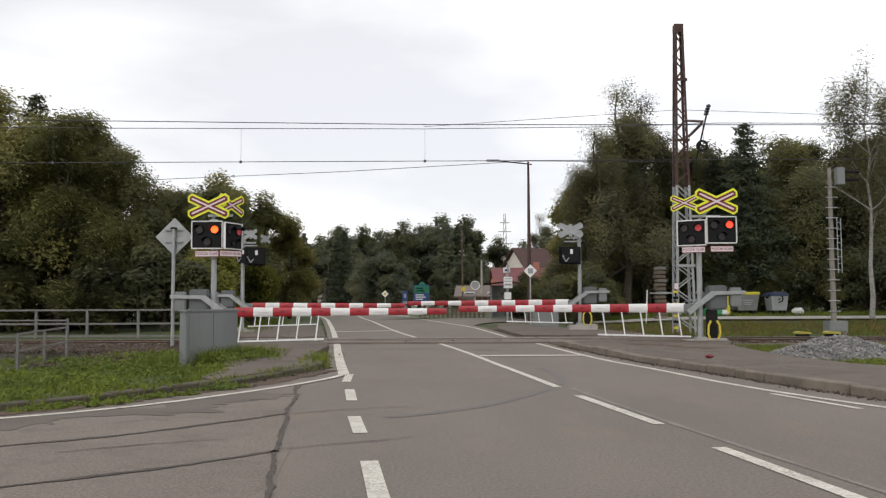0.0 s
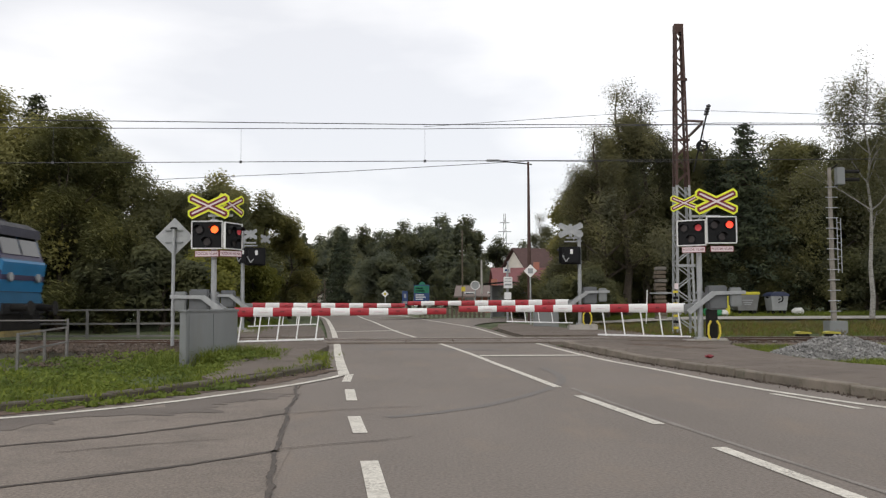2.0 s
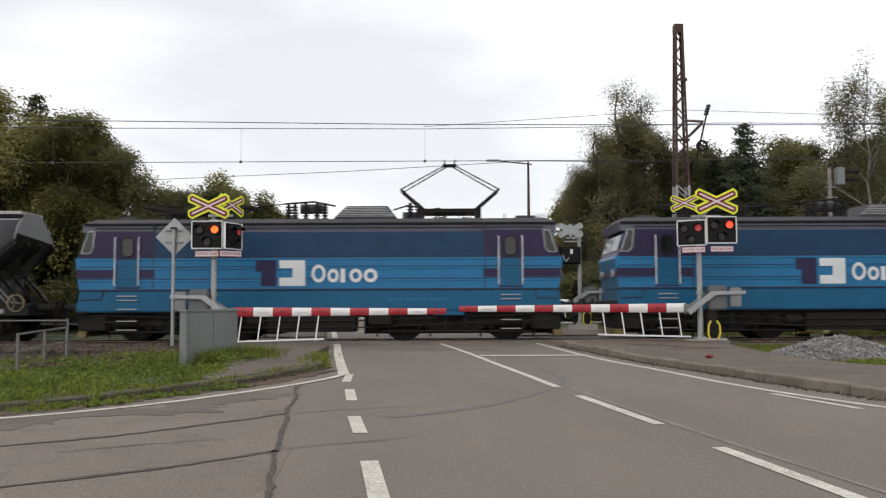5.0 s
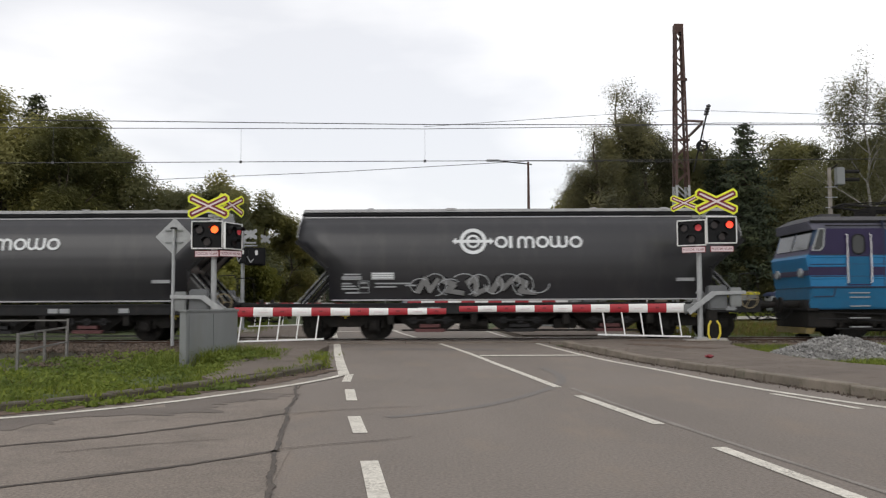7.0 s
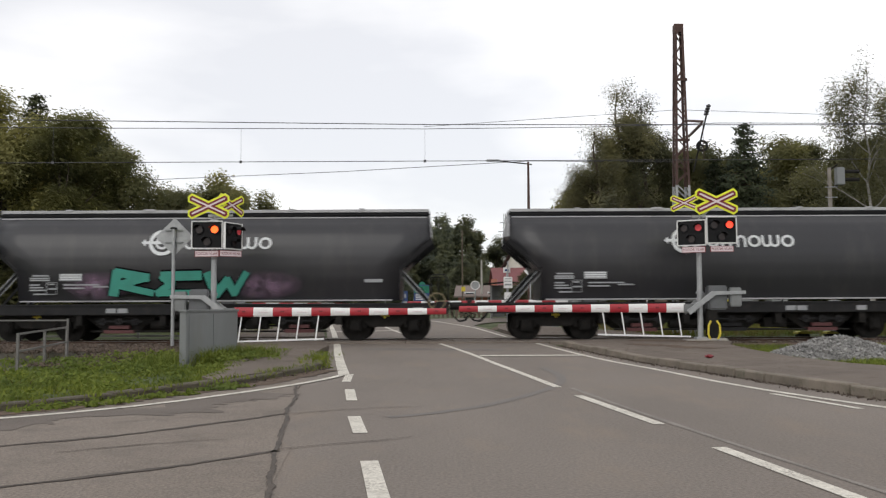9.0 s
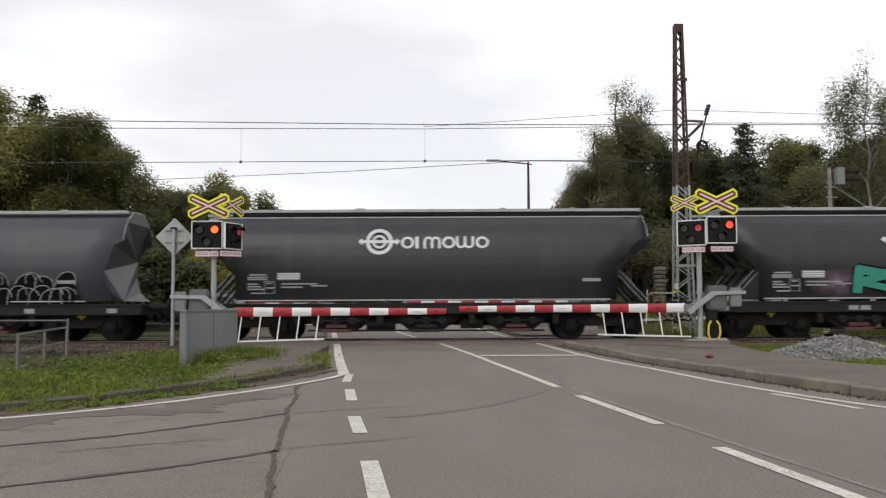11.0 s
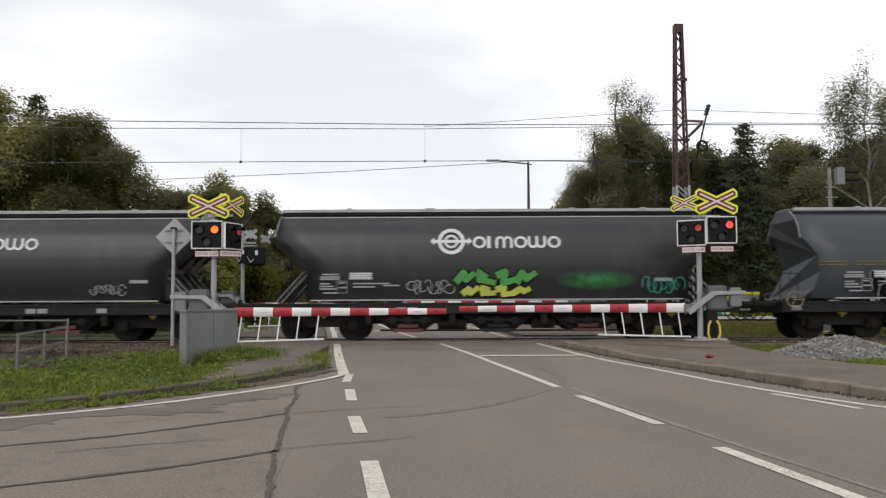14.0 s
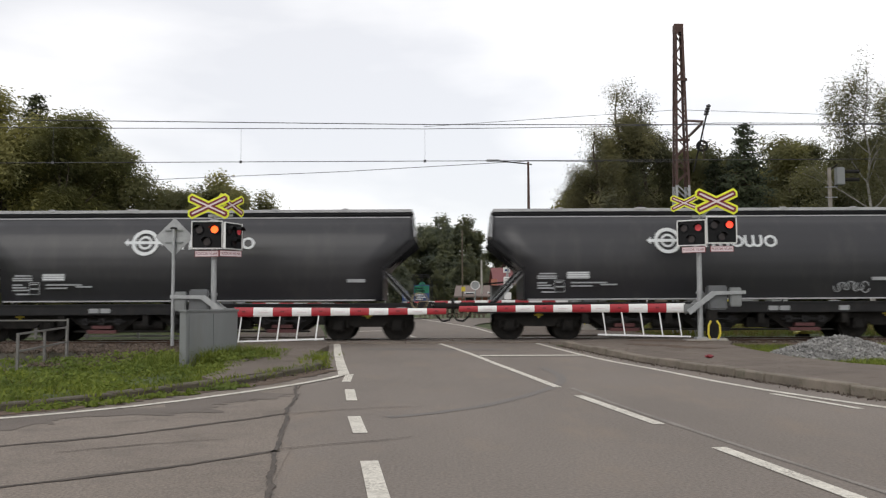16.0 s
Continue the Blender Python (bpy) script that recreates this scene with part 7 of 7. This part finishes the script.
    sign("road_sign", "small white sign with a dark figure bar", 3.7, 52.2, 2.75, 3.05, 0.42, WHITE, 3.0, extra=((-0.12, 0.12, 2.82, 2.95, SIGN_BLUE),))
    sign("road_sign", "low white plate on a post", 3.72, 51.8, 1.2, 1.6, 0.4, WHITE, 1.7)
    # convex mirror
    K = thing("traffic_mirror", "round white-backed traffic mirror on a post", "traffic mirror", at=pose(2.35, 66, gz(2.35, 66)))
    b = B()
    rod(b, (0, 0.05, -0.1), (0, 0.05, 2.5), 0.05, n=8)
    part("post", b, GALV, K)
    b = B()
    ring(b, (0, 2.25), 0.0, 0.3, -0.03, 0.03, n=24)
    part("mirror", b, GALV, K)
    b = B()
    ring(b, (0, 2.25), 0.28, 0.34, -0.06, 0.04, n=24)
    part("rim", b, WHITE, K)
    # poles
    P = pole("utility_pole", "slim wooden utility pole beyond the crossing", 1.5, 70, 6.6, 0.07, WOOD)
    b = B()
    box(b, -0.08, 0.22, -0.14, -0.08, 1.85, 2.2)
    part("yellow_plate", b, SAFETY_YELLOW, P)
    pole("utility_pole", "pale concrete utility pole far down the road", 3.85, 90, 5.2, 0.13, CONCRETE)
    pole("utility_pole", "thin pole beside the far trees", -11.2, 85, 3.2, 0.06, WOOD)
    # transmission tower on the hill
    T = thing("transmission_tower", "pale lattice transmission tower on the horizon", "tower", at=pose(20.7, 300, 1.0))
    for s in (-1, 1):
        b = B()
        bar(b, (s * 1.3, 0, 0), (s * 0.25, 0, 31), 0.24)
        part("leg", b, PYLON, T)
    for z, w in ((21, 2.8), (25, 2.2), (28, 1.6)):
        b = B()
        bar(b, (-w, 0, z), (w, 0, z), 0.3)
        part("crossarm", b, PYLON, T)
    for k in range(9):
        b = B()
        z = 2 + 3.1 * k
        w = 1.3 - 1.05 * z / 31
        bar(b, (-w, 0, z), (w - 0.15, 0, z + 3), 0.22)
        part("diagonal", b, PYLON, T)
    # houses
    house("house with a brown tiled roof and a cream gable", 12.2, 112, 7.4, 8, 4.0, 7.4, PLASTER, ROOF_BROWN, turn=24)
    house("low annexe with a red sheet roof", 9.2, 104, 6.6, 5, 2.8, 4.9, PLASTER_PINK, ROOF_RED, turn=4)
    house("pale house far down the road", -14.3, 122, 3.0, 4.5, 2.0, 3.5, PLASTER, ROOF_BROWN, turn=68, windows=1)
    house("long low red shed beside the far road", 4.0, 92, 4.6, 4, 1.9, 2.75, PLASTER_PINK, ROOF_SHED, turn=-6, windows=2)
    # bus shelter
    K = thing("bus_shelter", "grey metal bus shelter with a thin curved roof", "bus shelter", at=pose(4.05, 57, gz(4.05, 57)))
    for x in (-1.0, 1.0):
        b = B()
        box(b, x - 0.04, x + 0.04, -0.5, 0.5, 0, 2.1)
        part("side_wall", b, CABINET, K)
    b = B()
    box(b, -1.0, 1.0, 0.45, 0.5, 0.1, 2.1)
    part("back_wall", b, CABINET, K)
    b = B()
    prism(b, [(-1.5, 2.12), (0, 2.26), (1.3, 2.14), (1.3, 2.2), (0, 2.34), (-1.5, 2.2)], -0.8, 0.6)
    part("roof", b, DARK, K)
    # dark slatted fence and low wall beside the island
    K = thing("slatted_fence", "dark weathered slatted fence beside the road island", "fence", at=pose(-1.0, 60, gz(-1, 60)))
    for k in range(15):
        b = B()
        x = -0.6 + 0.3 * k
        box(b, x, x + 0.16, -0.02, 0.02, 0.0, 0.75 + 0.05 * math.sin(k * 3))
        part("slat", b, WOOD, K)
    for z in (0.2, 0.6):
        b = B()
        box(b, -0.7, 3.9, 0.021, 0.06, z, z + 0.07)
        part("fence_rail", b, WOOD, K)
    ob = between("traffic_island", [(-4.2, 55.5), (-2.5, 58), (-0.5, 59.5)], [(-2.6, 55.3), (-0.5, 56.6), (0.8, 57.5)], GRASS_GROUND, 0.10)
    tagged(ob, "grassy traffic island beyond the crossing", "island", kind="structure")
    # information column by the far barrier
    K = thing("relay_box", "grey metal relay box behind the far barrier", "cabinet", at=pose(4.55, 40, gz(4.5, 40)))
    b = B()
    box(b, -0.55, 0.55, -0.2, 0.2, -0.05, 0.85, 0.02)
    part("body", b, CABINET, K)
    b = B()
    box(b, -0.6, 0.6, -0.25, 0.25, 0.85, 0.9)
    part("lid", b, CABINET, K)


build_far()


# ---- stones, kerbs and grass ----
def stones(name, label, centres, sizes, material, category):
    """Many broken stones joined into one heap."""
    rnd = np.random.default_rng(len(centres))
    base = np.array([(1, 0, 0), (-1, 0, 0), (0, 1, 0), (0, -1, 0), (0, 0, 1), (0, 0, -1)], float)
    tri = np.array([(0, 2, 4), (2, 1, 4), (1, 3, 4), (3, 0, 4), (2, 0, 5), (1, 2, 5), (3, 1, 5), (0, 3, 5)])
    n = len(centres)
    v = base[None] * rnd.uniform(0.5, 1.3, size=(n, 6, 1)) + rnd.normal(size=(n, 6, 3)) * 0.18
    q, _ = np.linalg.qr(rnd.normal(size=(n, 3, 3)))
    v = np.einsum("nij,njk->nik", v, q) * (np.array(sizes)[:, None, None] * 0.5) + np.array(centres)[:, None, :]
    f = (tri[None] + 6 * np.arange(n)[:, None, None]).reshape(-1, 3)
    me = bpy.data.meshes.new(name)
    me.from_pydata(v.reshape(-1, 3).tolist(), [], f.tolist())
    me.materials.append(material)
    return tagged(new(name, me), label, category, kind="stuff")


def build_stones():
    rnd = np.random.default_rng(5)
    # heap of crushed stone on the verge
    def heap_z(x, y):
        u, w = (x - 9.0) / 1.62, (y - 20.6) / 1.2
        r = math.sqrt(u * u + w * w)
        return max(-0.05, 0.45 * (1 - r ** 1.3) * (1 + 0.12 * noise.noise((x * 2, y * 2, 0)))) if r < 1 else -0.05
    b = B()
    rows = []
    for j in range(17):
        rows.append([b.verts.new((8.95 + 1.75 * (i / 10 - 1), 20.6 + 1.2 * (j / 8 - 1), heap_z(8.95 + 1.75 * (i / 10 - 1), 20.6 + 1.2 * (j / 8 - 1)))) for i in range(21)])
    for p, q in zip(rows, rows[1:]):
        for i in range(20):
            b.faces.new((p[i], p[i + 1], q[i + 1], q[i]))
    H = part("gravel_heap", b, GRAVEL, smooth=True)
    tagged(H, "heap of crushed grey stone on the verge", "gravel heap", kind="stuff")
    c, s = [], []
    while len(c) < 2600:
        a, r = rnd.uniform(0, 6.283), rnd.uniform(0, 1.12) ** 0.6
        x, y = 8.95 + 1.75 * r * math.cos(a), 20.6 + 1.2 * r * math.sin(a)
        c.append((x, y, max(0.0, heap_z(x, y)) + rnd.uniform(-0.01, 0.04)))
        s.append(rnd.uniform(0.05, 0.12))
    stones("heap_stones", "loose crushed grey stones of the heap", c, s, GRAVEL, "gravel")
    c, s = [], []
    for x0, x1, n in ((-24, -6.6, 4200), (7.6, 26, 3800)):
        for _ in range(n):
            x, y = rnd.uniform(x0, x1), YT + rnd.choice([-1, 1]) * rnd.uniform(0.85, 2.9) if rnd.random() > 0.25 else YT + rnd.uniform(-0.65, 0.65)
            d = abs(y - YT)
            c.append((x, y, 0.06 - max(0, d - 1.9) * 0.2 + rnd.uniform(-0.02, 0.03)))
            s.append(rnd.uniform(0.05, 0.11))
    for _ in range(2200):
        x, y = rnd.uniform(-13, -6.2), rnd.uniform(23.6, 26.6)
        c.append((x, y, gz(x, y) + rnd.uniform(-0.03, 0.03)))
        s.append(rnd.uniform(0.05, 0.14))
    for _ in range(1500):
        x, y = rnd.uniform(-8.7, -5.6), rnd.uniform(18.8, 24)
        if x < -5.0 - (26 - y) * 0.3:
            c.append((x, y, gz(x, y) + rnd.uniform(-0.03, 0.02)))
            s.append(rnd.uniform(0.03, 0.13))
    stones("ballast_stones", "brown ballast stones beside the rails", c, s, BALLAST, "ballast")
    # grit and leaf litter along the kerbs
    c, s = [], []
    for line, sgn in ((KERB_R, -1), (KERB_L, 1)):
        for q in smooth_line(line, 0.05):
            for _ in range(3):
                o = abs(rnd.normal()) * 0.1
                x, y = q.x + sgn * o, q.y - (o if sgn > 0 else 0)
                c.append((x, y, gz(x, y) + 0.012))
                s.append(rnd.uniform(0.012, 0.04))
    for _ in range(150):
        x, y = rnd.uniform(4.0, 7.6), rnd.uniform(15, 26)
        if x > 5.6 - (y - 11) * 0.15:
            c.append((x, y, gz(x, y) + 0.138))
            s.append(rnd.uniform(0.012, 0.022))
    stones("road_grit", "grit and dry leaf litter along the kerbs", c, s, BALLAST, "grit")
    b = B()
    bmesh.ops.create_icosphere(b, subdivisions=2, radius=1.0)
    for v in b.verts:
        k = 1 + 0.5 * noise.noise(v.co * 2.7)
        v.co = Vector((v.co.x * 0.09 * k, v.co.y * 0.07 * k, 0.035 + v.co.z * 0.04 * k))
    tagged(part("crumpled_wrapper", b, DARK_RED, at=pose(5.35, 18.2, 0.135, 0, 0, 25)), "crumpled red wrapper lying on the footway", "litter")
    # sleepers beside the crossing
    for x0, x1 in ((-20.0, -7.4), (7.6, 24)):
        x = x0
        while x < x1:
            b = B()
            box(b, x, x + 0.26, YT - 1.25, YT + 1.25, -0.1, 0.085, 0.015)
            tagged(part("sleeper", b, SLEEPER), "grey concrete sleeper in the ballast", "sleeper", "sleepers")
            x += 0.62


def build_kerbs():
    """Kerb stones, one by one, along both footways."""
    for line, owner, top, gap in ((KERB_R, "pavement_right", 0.15, 0.04), (KERB_L, "pavement_left", 0.10, 0.04)):
        own = bpy.data.objects[owner]
        pts = smooth_line(line, 0.1)
        i = 0
        rnd = random.Random(7)
        while i < len(pts) - 3:
            j, length = i, 0.0
            while j < len(pts) - 1 and length < 0.98:
                length += (pts[j + 1] - pts[j]).length
                j += 1
            p, q = pts[i], pts[j]
            d = (q - p).normalized()
            sd = Vector((d.y, -d.x)) if owner.endswith("right") else Vector((-d.y, d.x))
            p, q = p + d * gap * 0.5, q - d * gap * 0.5
            dz = rnd.uniform(-0.022, 0.015)
            b = B()
            lo, hi = [], []
            for r in (p, q, q + sd * 0.22, p + sd * 0.22):
                z = gz(r.x, r.y)
                lo.append((r.x, r.y, z - 0.2))
                hi.append((r.x, r.y, z + top + dz))
            hexa(b, lo + hi)
            bmesh.ops.bevel(b, geom=b.edges[:], offset=0.018, segments=1, affect="EDGES")
            part("kerb_stone", b, KERB if owner.endswith("right") else KERB_OLD, own)
            i = j


def tufts(name, label, places, height, material, spread=0.12, blades=7, category="grass"):
    """Grass blades in tufts as one mesh: places are x, y, z."""
    rnd = np.random.default_rng(len(places))
    p = np.repeat(np.array(places), blades, axis=0)
    n = len(p)
    off = rnd.normal(size=(n, 2)) * spread
    root = p.copy()
    root[:, :2] += off
    h = height * rnd.uniform(0.4, 1.3, size=n)
    lean = rnd.normal(size=(n, 2)) * 0.62 * h[:, None]
    a = rnd.uniform(0, math.pi, size=n)
    w = 0.004 + 0.008 * rnd.random(n)
    side = np.stack([np.cos(a) * w, np.sin(a) * w, np.zeros(n)], axis=1)
    mid = root + np.concatenate([lean * 0.35, (h * 0.6)[:, None]], axis=1)
    tip = root + np.concatenate([lean, h[:, None]], axis=1)
    v = np.stack([root - side, root + side, mid + side * 0.8, mid - side * 0.8, tip], axis=1).reshape(-1, 3)
    k = 5 * np.arange(n)[:, None]
    q = k + np.array([[0, 1, 2, 3]])
    t = k + np.array([[3, 2, 4]])
    me = bpy.data.meshes.new(name)
    me.from_pydata(v.tolist(), [], q.tolist() + t.tolist())
    me.materials.append(material)
    return tagged(new(name, me), label, category, kind="stuff")


def build_grass():
    rnd = np.random.default_rng(11)

    def scatter(n, test, x0, x1, y0, y1, lift=-0.05):
        out = []
        while len(out) < n:
            x, y = rnd.uniform(x0, x1), rnd.uniform(y0, y1)
            if test(x, y):
                out.append((x, y, gz(x, y) + lift))
        return out

    def left_verge(x, y):
        kerb = -5.3 - (10.6 - y) * 1.25 if y < 10.6 else -5.3 + (y - 10.6) * 0.62 if y < 13.7 else -3.45
        edge = -4.0 if y < 16.4 else -4.0 - (y - 16.4) * 0.24
        return x < min(kerb, edge) and not (-5.4 < x < -4.4 and 18.2 < y < 20.2 and x > -5.3 + (y - 18.2) * 0.33 and x < -4.95 + (y - 18.2) * 0.33) and noise.noise((x * 0.9, y * 0.9, 3)) > -0.25 + 0.25 * step(19, 23, y)
    tufts("verge_grass", "green grass on the verge beside the footway", [q for q in scatter(8500, left_verge, -15, -3.3, 7.5, 22.8) if not (q[1] > 18.2 and q[0] < -5.2 - (26 - q[1]) * 0.33)], 0.085, GRASS, 0.16, 8)
    tufts("verge_weeds", "dry yellowed stems in the verge", scatter(90, left_verge, -13, -3.5, 8.5, 22), 0.15, DRY, 0.06, 4, "weeds")
    # tall grass round the cabinet
    tall = [(-5.65 + rnd.normal() * 0.2, 18.2 + rnd.normal() * 0.5, -0.05) for _ in range(50)] + [(-5.05 + f * 0.75 + abs(rnd.normal()) * 0.28, 18.35 + f * 2.2, -0.03) for f in rnd.uniform(0, 1, 330)]
    tufts("tall_grass", "tall green grass round the grey cabinet", tall, 0.36, GRASS)
    # weeds along the kerb and at the corner
    kl = []
    for p in smooth_line(KERB_L, 0.12):
        for _ in range(2):
            kl.append((p.x - rnd.uniform(-0.12, 0.3), p.y + rnd.uniform(-0.15, 0.1), gz(p.x, p.y) + rnd.choice([0.0, 0.08])))
    for _ in range(35):
        kl.append((-2.75 + rnd.normal() * 0.14, 19.4 + rnd.normal() * 0.9, 0.1))
    for _ in range(170):
        f = rnd.random()
        x, y = (-3.85 - 0.1 * f * 2, 14.2 + 2.4 * f * 2) if f < 0.4 else (-3.95 - 0.95 * (f - 0.4) / 0.6, 16.4 + 3.8 * (f - 0.4) / 0.6)
        kl.append((x + rnd.normal() * 0.12, y + rnd.normal() * 0.1, 0.05))
    tufts("kerb_weeds", "weeds growing along the broken kerb", kl, 0.085, GRASS, 0.06, 7, "weeds")

    def right_verge(x, y):
        return x > 7.25 + max(0, 18 - y) * 0.2 and not (8.2 < x < 10.2 and 19.8 < y < 21.6) and noise.noise((x * 0.7, y * 0.7, 8)) > -0.3
    tufts("verge_grass", "short green grass between the footway and the stone heap", scatter(4200, right_verge, 7.2, 14, 14.5, 25.2), 0.11, GRASS)

    def far_verge(x, y):
        return noise.noise((x * 0.5, y * 0.5, 5)) > -0.35
    tufts("far_grass", "rough grass and weeds beyond the rails", scatter(2600, far_verge, 7.6, 26, 31.9, 43.5), 0.16, GRASS, 0.16)
    tufts("far_weeds", "brown dry weeds beyond the rails", scatter(1500, far_verge, 6.6, 26, 31.9, 43), 0.24, DRY, 0.14, 7, "weeds")
    tufts("far_lawn", "grass before the wood's edge", scatter(2200, lambda x, y: True, 7.6, 28, 47.8, 53), 0.2, GRASS, 0.2)
    tufts("far_grass", "rough grass beyond the far barrier", scatter(500, lambda x, y: x < -7.2 - (y - 34) * 0.1, -10.5, -6, 33.6, 52), 0.25, GRASS, 0.2)
    # low broad-leaved weeds in clumps on the verge and in the gutter
    def leafy(name, label, places, size):
        c = np.repeat(np.array(places), 26, axis=0)
        c = c + rnd.normal(size=c.shape) * np.array([size, size, size * 0.4])
        c[:, 2] = np.maximum(c[:, 2], 0.02)
        nrm = rnd.normal(size=c.shape) * 0.5 + np.array([0, -0.3, 0.8])
        nrm /= np.linalg.norm(nrm, axis=1)[:, None]
        tagged(quads(name, c, nrm, rnd.uniform(0.03, 0.075, size=len(c)), GRASS, None), label, "weeds", kind="stuff")
    leafy("leafy_weeds", "low broad-leaved weeds on the verge", [(x, y, 0.07) for x, y, _ in scatter(210, left_verge, -12, -3.6, 8.5, 20)] + [(-6.6 + rnd.normal() * 0.5, 20.5 + rnd.normal() * 0.6, 0.15) for _ in range(22)] + [(rnd.uniform(-8.8, -6.2), rnd.uniform(18.6, 21.5), 0.03) for _ in range(40)] + [(-4.3 + rnd.normal() * 0.3, 19.2 + rnd.normal() * 0.8, 0.2) for _ in range(30)], 0.1)
    leafy("gutter_weeds", "small weeds growing in the gutter below the kerb", [(p.x + 0.1 + rnd.uniform(0, 0.3), p.y - 0.12 - rnd.uniform(0, 0.22), 0.02) for p in smooth_line(KERB_L[:5], 0.09) if noise.noise((p.x * 0.9, p.y * 0.9, 2)) > -0.2], 0.06)
    dirt = crack("gutter_dirt", [(x + 0.22, y - 0.2) for x, y in KERB_L[:7]], 0.42, EARTH, 0.012, None, 91, 0.1)
    tagged(dirt, "brown dirt and leaf litter in the gutter", "dirt", kind="structure")
    for k, pts in enumerate(([(4.9, 23.8), (5.6, 22.6), (6.6, 21.6)], [(5.3, 25.6), (6.3, 25.2), (7.3, 24.6)])):
        crack("mud_patch", pts, 0.55, EARTH, 0.136, bpy.data.objects["pavement_right"], 60 + 3 * k, 0.3)
    # bare worn earth beside the far footway and by the rails
    for nm, lab, a, c in (("earth_strip", "bare brown earth beside the far footway", [(2.0, 38.6), (2.3, 41), (2.8, 44)], [(3.2, 37.6), (3.6, 41), (4.2, 44.5)]),
                          ("earth_strip", "bare brown earth beside the rails", [(7.5, 24.2), (14, 24.4), (30, 24.5)], [(7.5, 26.6), (14, 26.6), (30, 26.6)]),
                          ("earth_strip", "brown earth and dead leaves beside the rails", [(-5.9, 21.4), (-7.3, 20.0), (-8.45, 18.7)], [(-6.4, 26.4), (-7.8, 26.4), (-9.1, 26.2)])):
        tagged(between(nm, a, c, EARTH, -0.012), lab, "earth", kind="structure")


build_kerbs()
build_stones()
build_grass()


motions()
